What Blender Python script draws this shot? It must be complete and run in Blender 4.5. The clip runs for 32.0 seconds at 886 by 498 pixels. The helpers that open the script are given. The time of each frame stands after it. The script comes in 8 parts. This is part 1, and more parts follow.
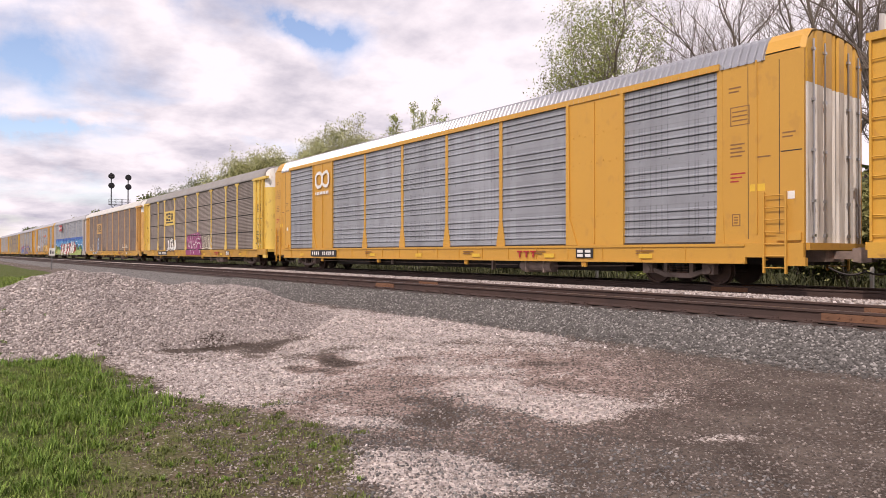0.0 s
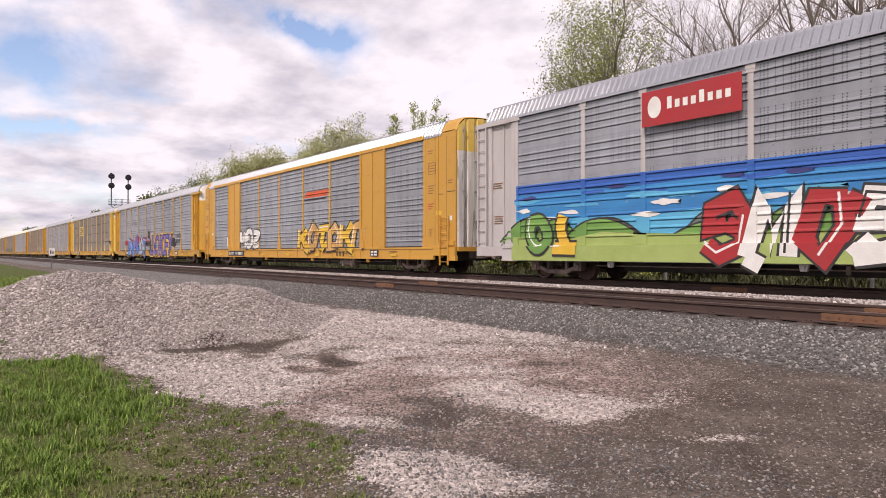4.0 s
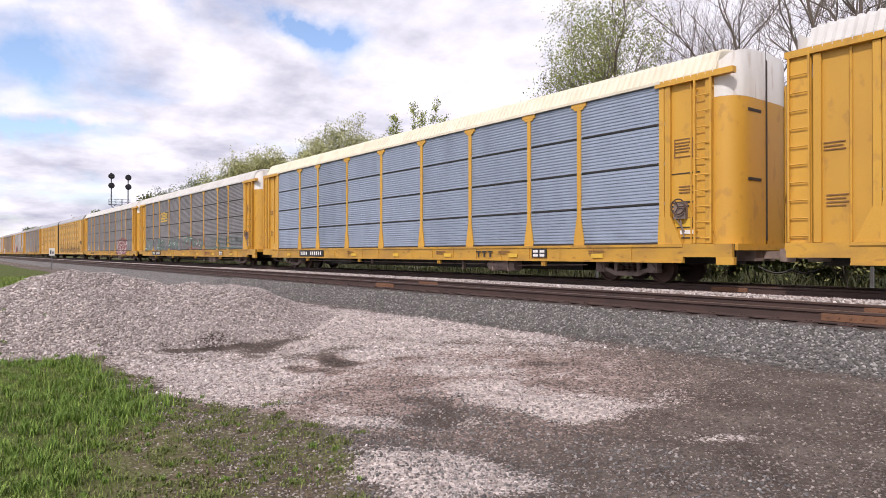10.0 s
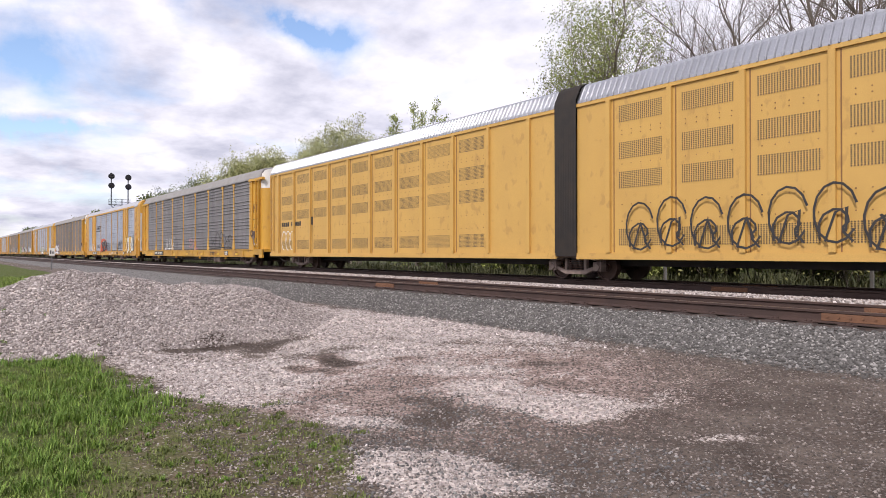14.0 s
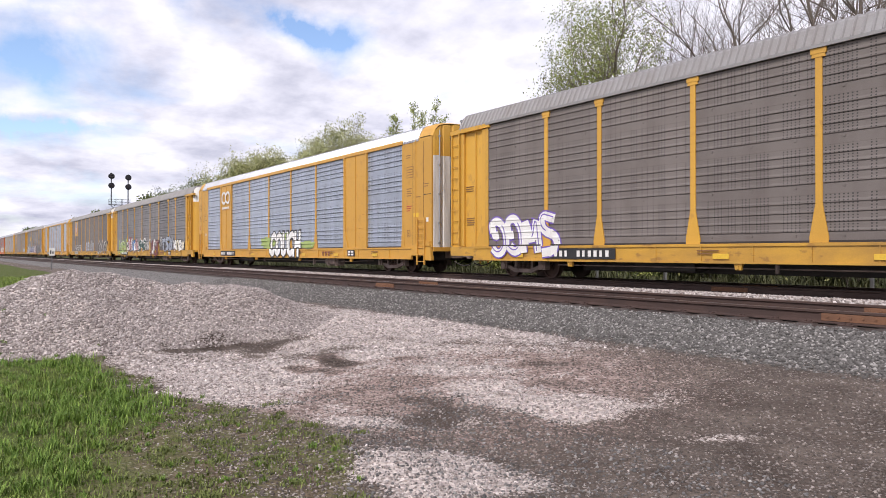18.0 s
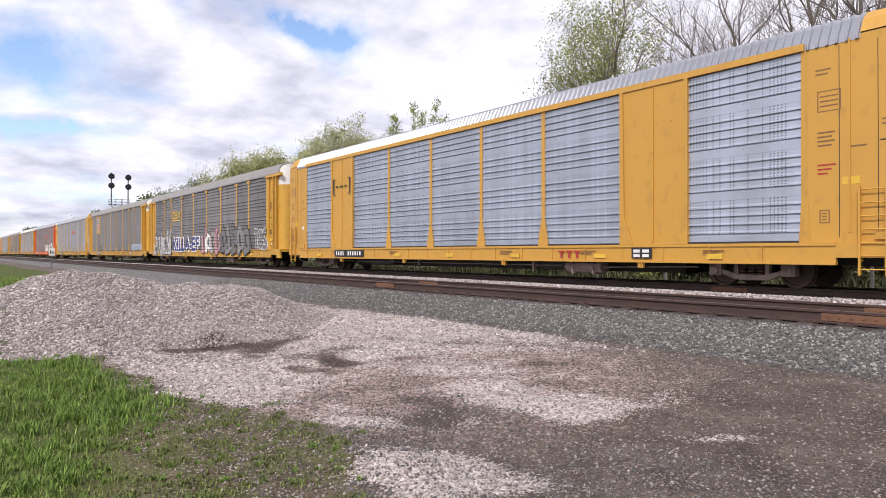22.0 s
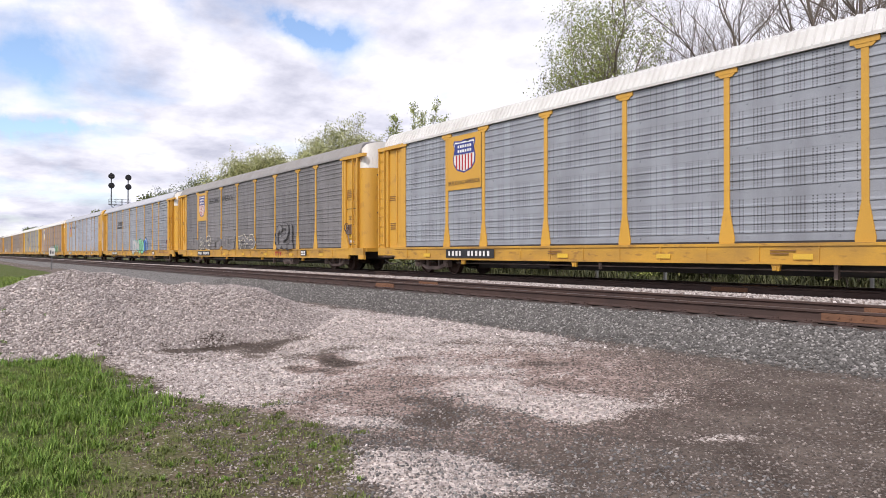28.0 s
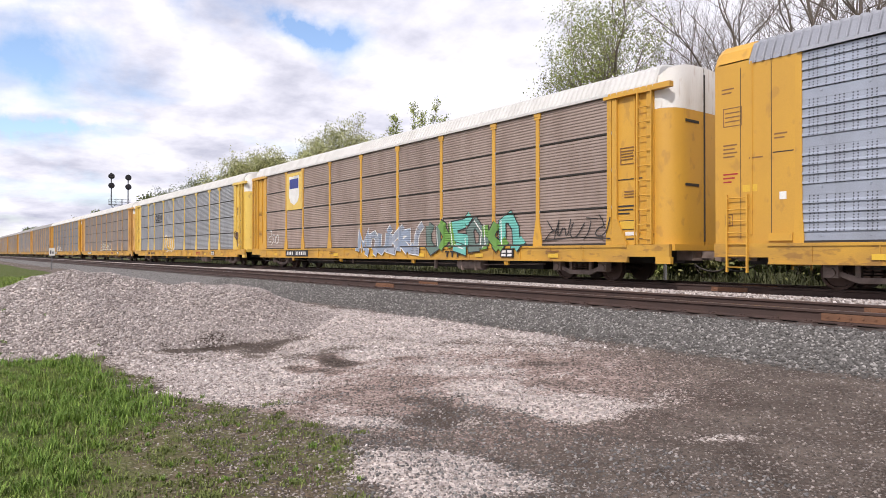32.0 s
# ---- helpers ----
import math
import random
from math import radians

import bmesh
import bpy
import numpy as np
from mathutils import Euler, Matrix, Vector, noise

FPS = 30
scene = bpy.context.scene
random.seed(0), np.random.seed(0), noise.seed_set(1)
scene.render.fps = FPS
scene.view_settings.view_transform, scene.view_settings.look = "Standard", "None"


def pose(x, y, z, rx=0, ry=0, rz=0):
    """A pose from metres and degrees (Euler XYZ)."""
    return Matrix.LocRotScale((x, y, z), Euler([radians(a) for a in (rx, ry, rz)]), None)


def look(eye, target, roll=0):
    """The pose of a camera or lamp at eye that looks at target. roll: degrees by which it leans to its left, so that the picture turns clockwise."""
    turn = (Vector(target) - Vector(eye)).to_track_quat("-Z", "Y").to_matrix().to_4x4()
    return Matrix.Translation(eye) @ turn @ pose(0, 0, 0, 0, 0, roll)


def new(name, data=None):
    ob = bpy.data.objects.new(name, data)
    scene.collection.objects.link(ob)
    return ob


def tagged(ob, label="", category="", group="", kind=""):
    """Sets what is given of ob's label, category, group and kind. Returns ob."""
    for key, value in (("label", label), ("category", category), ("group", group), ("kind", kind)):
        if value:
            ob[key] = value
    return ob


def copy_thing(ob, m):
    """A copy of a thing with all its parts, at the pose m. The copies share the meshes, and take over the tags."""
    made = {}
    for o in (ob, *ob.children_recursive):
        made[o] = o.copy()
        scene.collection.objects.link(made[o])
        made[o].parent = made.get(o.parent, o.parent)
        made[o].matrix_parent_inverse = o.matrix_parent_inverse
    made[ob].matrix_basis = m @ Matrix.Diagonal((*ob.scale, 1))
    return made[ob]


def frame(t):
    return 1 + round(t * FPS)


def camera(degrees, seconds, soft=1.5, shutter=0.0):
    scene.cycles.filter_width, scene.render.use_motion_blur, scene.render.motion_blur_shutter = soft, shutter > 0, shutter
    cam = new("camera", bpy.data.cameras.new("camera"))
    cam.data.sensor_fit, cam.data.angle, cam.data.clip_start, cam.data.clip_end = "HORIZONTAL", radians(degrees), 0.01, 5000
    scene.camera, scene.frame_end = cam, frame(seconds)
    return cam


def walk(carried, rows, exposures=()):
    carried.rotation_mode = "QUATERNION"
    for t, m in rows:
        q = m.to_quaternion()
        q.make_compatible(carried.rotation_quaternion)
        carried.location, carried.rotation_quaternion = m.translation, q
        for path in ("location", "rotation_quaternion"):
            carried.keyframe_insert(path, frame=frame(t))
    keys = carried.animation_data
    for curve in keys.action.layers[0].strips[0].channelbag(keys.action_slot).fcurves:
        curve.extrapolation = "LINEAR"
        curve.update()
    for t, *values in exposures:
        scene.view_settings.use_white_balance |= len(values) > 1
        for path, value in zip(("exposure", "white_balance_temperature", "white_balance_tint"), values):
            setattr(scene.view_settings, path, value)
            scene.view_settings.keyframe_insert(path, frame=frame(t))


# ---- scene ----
import itertools

ALPHA = 37.5          # degrees between the line of sight and the track
EYE = 0.80            # metres of the eye above the rail heads
LENS = 68.0
CA, SA = math.cos(radians(ALPHA)), math.sin(radians(ALPHA))
cam = camera(LENS, 32.0, soft=0.5)
EYE_POSE = look((0, 0, EYE), (-CA * 100, SA * 100, EYE + 0.6))
walk(cam, [(0.0, EYE_POSE), (32.0, EYE_POSE)],
     exposures=[(0.0, -0.08, 6750, 22), (5.5, -0.12, 6650, 21), (7.5, -0.08, 6500, 19), (9.0, 0.0, 6400, 19), (10.5, 0.0, 6250, 18), (13.0, -0.02, 6200, 17),
                (20.0, 0.02, 6150, 16), (28.0, 0.03, 6200, 15), (30.5, 0.05, 6250, 15), (32.0, 0.05, 6250, 15)])

# ---------------------------------------------------------------- light
SUN_AT = Vector((0.30, -0.64, 0.71)).normalized()
sun = new("sun", bpy.data.lights.new("sun", "SUN"))
sun.data.energy, sun.data.angle, sun.data.color = 2.85, radians(0.6), (1.0, 0.94, 0.84)
sun.matrix_basis = look((0, 0, 60), Vector((0, 0, 60)) - SUN_AT)

world = bpy.data.worlds.new("sky")
scene.world = world
world.use_nodes = True
wn, wl = world.node_tree.nodes, world.node_tree.links
wn.clear()


def wnode(kind, **vals):
    n = wn.new(kind)
    for k, v in vals.items():
        n.inputs[k].default_value = v
    return n


sky_tex = wnode("ShaderNodeTexSky")
sky_tex.sky_type, sky_tex.sun_disc = "NISHITA", False
sky_tex.sun_elevation = math.asin(SUN_AT.z)
sky_tex.sun_rotation = math.atan2(SUN_AT.x, SUN_AT.y)
coord = wnode("ShaderNodeTexCoord")
split = wnode("ShaderNodeSeparateXYZ")
wl.new(coord.outputs["Generated"], split.inputs[0])
lift = wn.new("ShaderNodeMath"); lift.operation = "ADD"; lift.inputs[1].default_value = 0.22
wl.new(split.outputs[2], lift.inputs[0])
clampz = wn.new("ShaderNodeMath"); clampz.operation = "MAXIMUM"; clampz.inputs[1].default_value = 0.1
wl.new(lift.outputs[0], clampz.inputs[0])
flat = []
for axis in (0, 1):
    d = wn.new("ShaderNodeMath"); d.operation = "DIVIDE"
    wl.new(split.outputs[axis], d.inputs[0]); wl.new(clampz.outputs[0], d.inputs[1])
    flat.append(d)
plane = wnode("ShaderNodeCombineXYZ")
wl.new(flat[0].outputs[0], plane.inputs[0]); wl.new(flat[1].outputs[0], plane.inputs[1])
n1 = wnode("ShaderNodeTexNoise", Scale=2.3, Detail=9.0, Roughness=0.52, Distortion=0.35)
n2 = wnode("ShaderNodeTexNoise", Scale=2.6, Detail=6.0, Roughness=0.55)
drift = wn.new("ShaderNodeVectorMath"); drift.operation = "ADD"; drift.inputs[1].default_value = (1.3, 4.2, 0.0)
wl.new(plane.outputs[0], drift.inputs[0])
wl.new(drift.outputs[0], n1.inputs["Vector"]); wl.new(plane.outputs[0], n2.inputs["Vector"])
cover = wn.new("ShaderNodeMapRange"); cover.inputs[1].default_value, cover.inputs[2].default_value = 0.20, 0.50
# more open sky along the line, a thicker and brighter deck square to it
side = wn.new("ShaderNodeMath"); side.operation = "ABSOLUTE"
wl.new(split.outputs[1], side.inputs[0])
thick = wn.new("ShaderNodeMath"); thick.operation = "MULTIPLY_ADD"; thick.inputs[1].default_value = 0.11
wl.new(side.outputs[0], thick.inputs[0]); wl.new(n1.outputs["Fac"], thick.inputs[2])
# clear openings between the clouds over the line: where to, half width, half height
ragged = wnode("ShaderNodeTexNoise", Scale=4.5, Detail=7.0, Roughness=0.62)
wl.new(coord.outputs["Generated"], ragged.inputs["Vector"])
stir = wn.new("ShaderNodeVectorMath"); stir.operation = "MULTIPLY_ADD"
stir.inputs[1].default_value = (0.17, 0.17, 0.11)
wl.new(ragged.outputs["Color"], stir.inputs[0])
centred = wn.new("ShaderNodeVectorMath"); centred.operation = "SUBTRACT"; centred.inputs[1].default_value = (0.085, 0.085, 0.055)
wl.new(coord.outputs["Generated"], centred.inputs[0]); wl.new(centred.outputs[0], stir.inputs[2])


def wmath(op, a, b):
    n = wn.new("ShaderNodeMath"); n.operation = op
    for slot, v in ((0, a), (1, b)):
        if isinstance(v, float):
            n.inputs[slot].default_value = v
        else:
            wl.new(v, n.inputs[slot])
    return n.outputs[0]


open_sky = None
for bearing, height, half_w, half_h in ((33.0, 15.0, 0.085, 0.055), (12.9, 18.4, 0.085, 0.020), (32.0, 10.2, 0.110, 0.014), (22.5, 21.0, 0.022, 0.045), (48.0, 20.0, 0.2, 0.07)):
    a_, e_ = radians(180 - ALPHA + bearing), radians(height)
    to = Vector((math.cos(e_) * math.cos(a_), math.cos(e_) * math.sin(a_), math.sin(e_)))
    across, rise = Vector((-math.sin(a_), math.cos(a_), 0)), Vector((-math.sin(e_) * math.cos(a_), -math.sin(e_) * math.sin(a_), math.cos(e_)))
    off = wn.new("ShaderNodeVectorMath"); off.operation = "SUBTRACT"; off.inputs[1].default_value = to
    wl.new(stir.outputs[0], off.inputs[0])
    total = None
    for axis, size in ((across, half_w), (rise, half_h), (to, half_h)):
        dot = wn.new("ShaderNodeVectorMath"); dot.operation = "DOT_PRODUCT"; dot.inputs[1].default_value = axis / size
        wl.new(off.outputs[0], dot.inputs[0])
        sq = wmath("MULTIPLY", dot.outputs["Value"], dot.outputs["Value"])
        total = sq if total is None else wmath("ADD", total, sq)
    hole = wmath("DIVIDE", 1.0, wmath("ADD", total, 1.0))
    open_sky = hole if open_sky is None else wmath("MAXIMUM", open_sky, hole)
torn = wmath("MULTIPLY", wmath("MULTIPLY", open_sky, open_sky), 0.46)
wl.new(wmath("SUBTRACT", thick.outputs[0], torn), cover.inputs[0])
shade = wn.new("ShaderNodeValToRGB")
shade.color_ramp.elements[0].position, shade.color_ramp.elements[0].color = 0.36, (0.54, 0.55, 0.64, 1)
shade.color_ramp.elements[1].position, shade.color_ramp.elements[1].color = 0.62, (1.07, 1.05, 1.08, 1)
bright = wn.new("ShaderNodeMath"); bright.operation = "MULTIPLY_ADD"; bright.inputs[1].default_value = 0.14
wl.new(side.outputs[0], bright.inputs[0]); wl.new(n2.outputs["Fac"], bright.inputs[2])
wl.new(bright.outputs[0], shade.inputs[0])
gain = wn.new("ShaderNodeVectorMath"); gain.operation = "SCALE"; gain.inputs["Scale"].default_value = 0.20
wl.new(sky_tex.outputs[0], gain.inputs[0])
mixer = wn.new("ShaderNodeMix"); mixer.data_type = "RGBA"
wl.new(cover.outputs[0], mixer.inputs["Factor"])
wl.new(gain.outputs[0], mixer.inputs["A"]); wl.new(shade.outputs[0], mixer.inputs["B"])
back = wnode("ShaderNodeBackground", Strength=1.0)
wl.new(mixer.outputs["Result"], back.inputs[0])
wout = wn.new("ShaderNodeOutputWorld")
wl.new(back.outputs[0], wout.inputs[0])


# ---------------------------------------------------------------- materials
def mat(name, base, rough=0.6, dark=None, amount=0.5, scale=2.0, stretch=(1, 1, 1), bump=0.1, fine=40.0,
        metal=0.0, per_object=0.0, holes=None, spots=None, spot_amount=0.0, spot_scale=3.0):
    """A weathered surface: two scales of variation towards a dirt colour, optional stains, grain and relief."""
    m = bpy.data.materials.new(name)
    m.use_nodes = True
    nt = m.node_tree
    N, L = nt.nodes, nt.links
    bsdf = N["Principled BSDF"]
    bsdf.inputs["Roughness"].default_value, bsdf.inputs["Metallic"].default_value = rough, metal
    tc, info, mp = N.new("ShaderNodeTexCoord"), N.new("ShaderNodeObjectInfo"), N.new("ShaderNodeMapping")
    mp.inputs["Scale"].default_value = stretch
    shift = N.new("ShaderNodeVectorMath"); shift.operation = "MULTIPLY_ADD"
    shift.inputs[1].default_value = (37.0, 11.0, 5.0)
    L.new(info.outputs["Random"], shift.inputs[0]); L.new(tc.outputs["Object"], shift.inputs[2])
    L.new(shift.outputs[0], mp.inputs["Vector"])
    big, small = N.new("ShaderNodeTexNoise"), N.new("ShaderNodeTexNoise")
    big.inputs["Scale"].default_value, big.inputs["Detail"].default_value = scale, 5.0
    small.inputs["Scale"].default_value, small.inputs["Detail"].default_value = fine, 3.0
    L.new(mp.outputs[0], big.inputs["Vector"]); L.new(shift.outputs[0], small.inputs["Vector"])
    dark = dark or tuple(c * 0.6 for c in base)
    rng = N.new("ShaderNodeMapRange")
    rng.inputs[1].default_value, rng.inputs[2].default_value = 0.40, 0.72
    rng.inputs[4].default_value = amount
    L.new(big.outputs["Fac"], rng.inputs[0])
    mix = N.new("ShaderNodeMix"); mix.data_type = "RGBA"
    mix.inputs["A"].default_value, mix.inputs["B"].default_value = (*base, 1), (*dark, 1)
    L.new(rng.outputs[0], mix.inputs["Factor"])
    last = mix.outputs["Result"]
    if spots:
        sn = N.new("ShaderNodeTexNoise")
        sn.inputs["Scale"].default_value, sn.inputs["Detail"].default_value = spot_scale, 7.0
        L.new(mp.outputs[0], sn.inputs["Vector"])
        sr = N.new("ShaderNodeMapRange")
        sr.inputs[1].default_value, sr.inputs[2].default_value, sr.inputs[4].default_value = 0.59, 0.66, spot_amount
        L.new(sn.outputs["Fac"], sr.inputs[0])
        sm = N.new("ShaderNodeMix"); sm.data_type = "RGBA"
        sm.inputs["B"].default_value = (*spots, 1)
        L.new(sr.outputs[0], sm.inputs["Factor"]); L.new(last, sm.inputs["A"])
        last = sm.outputs["Result"]
    if holes:
        # rows of punched vent holes, in columns that come and go
        sx = N.new("ShaderNodeSeparateXYZ"); L.new(tc.outputs["Object"], sx.inputs[0])

        def calc(op, a, b=0.0):
            q = N.new("ShaderNodeMath"); q.operation = op
            for slot, v in ((0, a), (1, b)):
                if isinstance(v, float):
                    q.inputs[slot].default_value = v
                else:
                    L.new(v, q.inputs[slot])
            return q.outputs[0]
        px, pz = calc("DIVIDE", sx.outputs[0], holes[0]), calc("DIVIDE", sx.outputs[2], holes[1])
        dx = calc("MULTIPLY", calc("SUBTRACT", calc("FRACT", px), 0.5), holes[0])
        dz = calc("MULTIPLY", calc("SUBTRACT", calc("FRACT", pz), 0.5), holes[1])
        near = calc("LESS_THAN", calc("ADD", calc("MULTIPLY", dx, dx), calc("MULTIPLY", dz, dz)), holes[2] ** 2)
        wn_ = N.new("ShaderNodeTexWhiteNoise"); wn_.noise_dimensions = "1D"
        L.new(calc("ADD", calc("FLOOR", px), calc("MULTIPLY", info.outputs["Random"], 90.0)), wn_.inputs["W"])
        band = calc("GREATER_THAN", calc("FRACT", calc("DIVIDE", calc("SUBTRACT", sx.outputs[2], 1.02), 1.02)), holes[4])
        mask = calc("MULTIPLY", calc("MULTIPLY", near, band), calc("GREATER_THAN", wn_.outputs["Value"], holes[3]))
        hm = N.new("ShaderNodeMix"); hm.data_type = "RGBA"
        hm.inputs["B"].default_value = (0.03, 0.028, 0.027, 1)
        L.new(calc("MULTIPLY", mask, 0.85), hm.inputs["Factor"]); L.new(last, hm.inputs["A"])
        last = hm.outputs["Result"]
    hsv = N.new("ShaderNodeHueSaturation")
    val = N.new("ShaderNodeMath"); val.operation = "MULTIPLY_ADD"
    val.inputs[1].default_value, val.inputs[2].default_value = 0.35, 0.825
    L.new(small.outputs["Fac"], val.inputs[0])
    if per_object:
        pv = N.new("ShaderNodeMapRange")
        pv.inputs[3].default_value, pv.inputs[4].default_value = 1 - per_object, 1 + per_object
        L.new(info.outputs["Random"], pv.inputs[0])
        mul = N.new("ShaderNodeMath"); mul.operation = "MULTIPLY"
        L.new(val.outputs[0], mul.inputs[0]); L.new(pv.outputs[0], mul.inputs[1])
        L.new(mul.outputs[0], hsv.inputs["Value"])
    else:
        L.new(val.outputs[0], hsv.inputs["Value"])
    L.new(last, hsv.inputs["Color"]); L.new(hsv.outputs[0], bsdf.inputs["Base Color"])
    if bump:
        b = N.new("ShaderNodeBump"); b.inputs["Strength"].default_value = bump; b.inputs["Distance"].default_value = 0.02
        L.new(small.outputs["Fac"], b.inputs["Height"]); L.new(b.outputs[0], bsdf.inputs["Normal"])
    return m


STREAK = (2.2, 2.2, 0.55)
WASH = (1.3, 1.3, 0.8)
RUST = (0.16, 0.07, 0.035)
yellow = mat("yellow_paint", (0.61, 0.335, 0.042), 0.5, (0.42, 0.22, 0.045), 0.34, 0.5, WASH, 0.04, 60, per_object=0.06, spots=(0.26, 0.125, 0.05), spot_amount=0.28, spot_scale=2.8)
amber = mat("amber_paint", (0.57, 0.305, 0.048), 0.5, (0.44, 0.225, 0.04), 0.2, 0.5, WASH, 0.04, 60, per_object=0.05, spots=(0.30, 0.15, 0.05), spot_amount=0.2)
lemon = mat("pale_yellow_paint", (0.74, 0.52, 0.11), 0.5, (0.52, 0.33, 0.08), 0.35, 0.6, WASH, 0.04, 60, per_object=0.06, spots=(0.30, 0.14, 0.06), spot_amount=0.4)
orange = mat("orange_paint", (0.74, 0.15, 0.025), 0.5, (0.40, 0.09, 0.02), 0.5, 0.9, STREAK, 0.05, 60, per_object=0.06)
tan = mat("weathered_yellow_paint", (0.64, 0.38, 0.12), 0.6, (0.34, 0.17, 0.07), 0.7, 1.1, STREAK, 0.05, 60, per_object=0.06, spots=RUST, spot_amount=0.5)
white = mat("white_paint", (0.80, 0.79, 0.76), 0.55, (0.50, 0.46, 0.40), 0.45, 1.0, STREAK, 0.05, 50, spots=(0.35, 0.18, 0.08), spot_amount=0.25)
roof_white = mat("white_roof_paint", (0.62, 0.61, 0.585), 0.55, (0.44, 0.42, 0.39), 0.5, 1.0, (2, 2, 0.6), 0.05, 40)
pale_clip = mat("pale_zinc", (0.58, 0.565, 0.55), 0.5, (0.42, 0.40, 0.38), 0.5, 3.0, metal=0.2)
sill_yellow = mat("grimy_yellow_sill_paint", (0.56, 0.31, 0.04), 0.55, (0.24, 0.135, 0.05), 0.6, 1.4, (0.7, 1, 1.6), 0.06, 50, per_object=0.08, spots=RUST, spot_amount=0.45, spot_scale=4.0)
door_white = mat("grimy_white_door_paint", (0.74, 0.72, 0.68), 0.55, (0.28, 0.235, 0.195), 0.6, 1.6, (2.6, 2.6, 0.3), 0.06, 40, spots=(0.10, 0.075, 0.06), spot_amount=0.6, spot_scale=2.5)
dusty_yellow = mat("dusty_yellow_paint", (0.60, 0.365, 0.095), 0.55, (0.46, 0.27, 0.075), 0.35, 0.7, WASH, 0.04, 60, spots=RUST, spot_amount=0.2, spot_scale=3.0)
cream = mat("cream_paint", (0.74, 0.69, 0.55), 0.55, (0.50, 0.43, 0.30), 0.4, 1.0, STREAK, 0.05, 50)
galv = mat("galvanised_steel", (0.47, 0.475, 0.495), 0.30, (0.38, 0.38, 0.39), 0.5, 1.0, (2, 2, 0.6), 0.03, 30, metal=0.9)
roof_dull = mat("dull_grey_steel", (0.29, 0.28, 0.275), 0.55, (0.23, 0.205, 0.19), 0.6, 1.0, (2, 2, 0.6), 0.05, 30, metal=0.2)
panel_grey = mat("grey_steel", (0.335, 0.352, 0.385), 0.5, (0.21, 0.217, 0.235), 0.6, 0.8, STREAK, 0.08, 50, metal=0.25, per_object=0.10, holes=(0.085, 0.062, 0.0165, 0.40, 0.22))
panel_blue = mat("blue_grey_steel", (0.31, 0.365, 0.455), 0.5, (0.22, 0.26, 0.33), 0.5, 0.8, STREAK, 0.08, 50, metal=0.2, per_object=0.08)
panel_dark = mat("dark_grey_steel", (0.215, 0.204, 0.204), 0.55, (0.125, 0.115, 0.114), 0.6, 0.8, STREAK, 0.08, 50, metal=0.15, per_object=0.12, holes=(0.085, 0.062, 0.0165, 0.40, 0.22))
panel_slate = mat("plain_slate_grey_steel", (0.225, 0.217, 0.222), 0.55, (0.135, 0.127, 0.128), 0.6, 0.8, STREAK, 0.08, 50, metal=0.15, per_object=0.10)
panel_ash = mat("plain_ash_grey_steel", (0.33, 0.335, 0.35), 0.5, (0.21, 0.21, 0.22), 0.6, 0.8, STREAK, 0.08, 50, metal=0.2, per_object=0.10)
panel_brown = mat("grimy_brown_steel", (0.255, 0.218, 0.196), 0.65, (0.165, 0.132, 0.115), 0.6, 0.8, STREAK, 0.08, 50, metal=0.05, per_object=0.14)
panel_pierced = mat("pierced_brown_steel", (0.195, 0.168, 0.152), 0.65, (0.13, 0.106, 0.094), 0.6, 0.8, STREAK, 0.08, 50, metal=0.05, per_object=0.14, holes=(0.085, 0.062, 0.0165, 0.40, 0.22))
panel_rust = mat("rusty_brown_steel", (0.225, 0.178, 0.152), 0.7, (0.13, 0.075, 0.05), 0.65, 0.8, STREAK, 0.08, 50, per_object=0.12, spots=(0.25, 0.11, 0.05), spot_amount=0.45, holes=(0.085, 0.062, 0.0165, 0.25, 0.22))
panel_tan = mat("pinkish_tan_steel", (0.36, 0.28, 0.24), 0.65, (0.22, 0.16, 0.13), 0.6, 0.8, STREAK, 0.08, 50, per_object=0.1)
panel_silver = mat("bright_silver_steel", (0.42, 0.455, 0.53), 0.38, (0.28, 0.295, 0.33), 0.5, 0.8, STREAK, 0.08, 50, metal=0.45, per_object=0.08, holes=(0.085, 0.062, 0.0165, 0.40, 0.22))
post_silver = mat("silver_post_paint", (0.50, 0.47, 0.46), 0.5, (0.36, 0.32, 0.30), 0.5, 0.9, STREAK, 0.05, 50)
# sooty underside steel; also colours the strips that stand for shade in slots
under_black = mat("sooty_steel_and_slot_shade", (0.030, 0.026, 0.024), 0.7, (0.055, 0.04, 0.03), 0.7, 2.0, (1, 1, 1), 0.2, 30)
truck_brown = mat("greasy_brown_iron", (0.27, 0.205, 0.175), 0.75, (0.065, 0.047, 0.04), 0.7, 3.0, (1, 1, 1), 0.25, 30)
wheel_steel = mat("rusty_wheel_steel", (0.10, 0.06, 0.045), 0.65, (0.055, 0.035, 0.03), 0.7, 4.0, (1, 1, 1), 0.1, 30, metal=0.3)
rail_rust = mat("rusty_rail_steel", (0.066, 0.038, 0.03), 0.75, (0.036, 0.023, 0.02), 0.6, 2.0, (1, 1, 1), 0.2, 40)
rail_shine = mat("worn_rail_head_steel", (0.20, 0.17, 0.155), 0.4, (0.09, 0.06, 0.05), 0.7, 2.0, (0.3, 1, 1), 0.05, 40, metal=0.7)
tie_wood = mat("creosoted_wood", (0.065, 0.047, 0.04), 0.9, (0.036, 0.028, 0.025), 0.7, 4.0, (0.6, 4, 4), 0.5, 40, per_object=0.25)
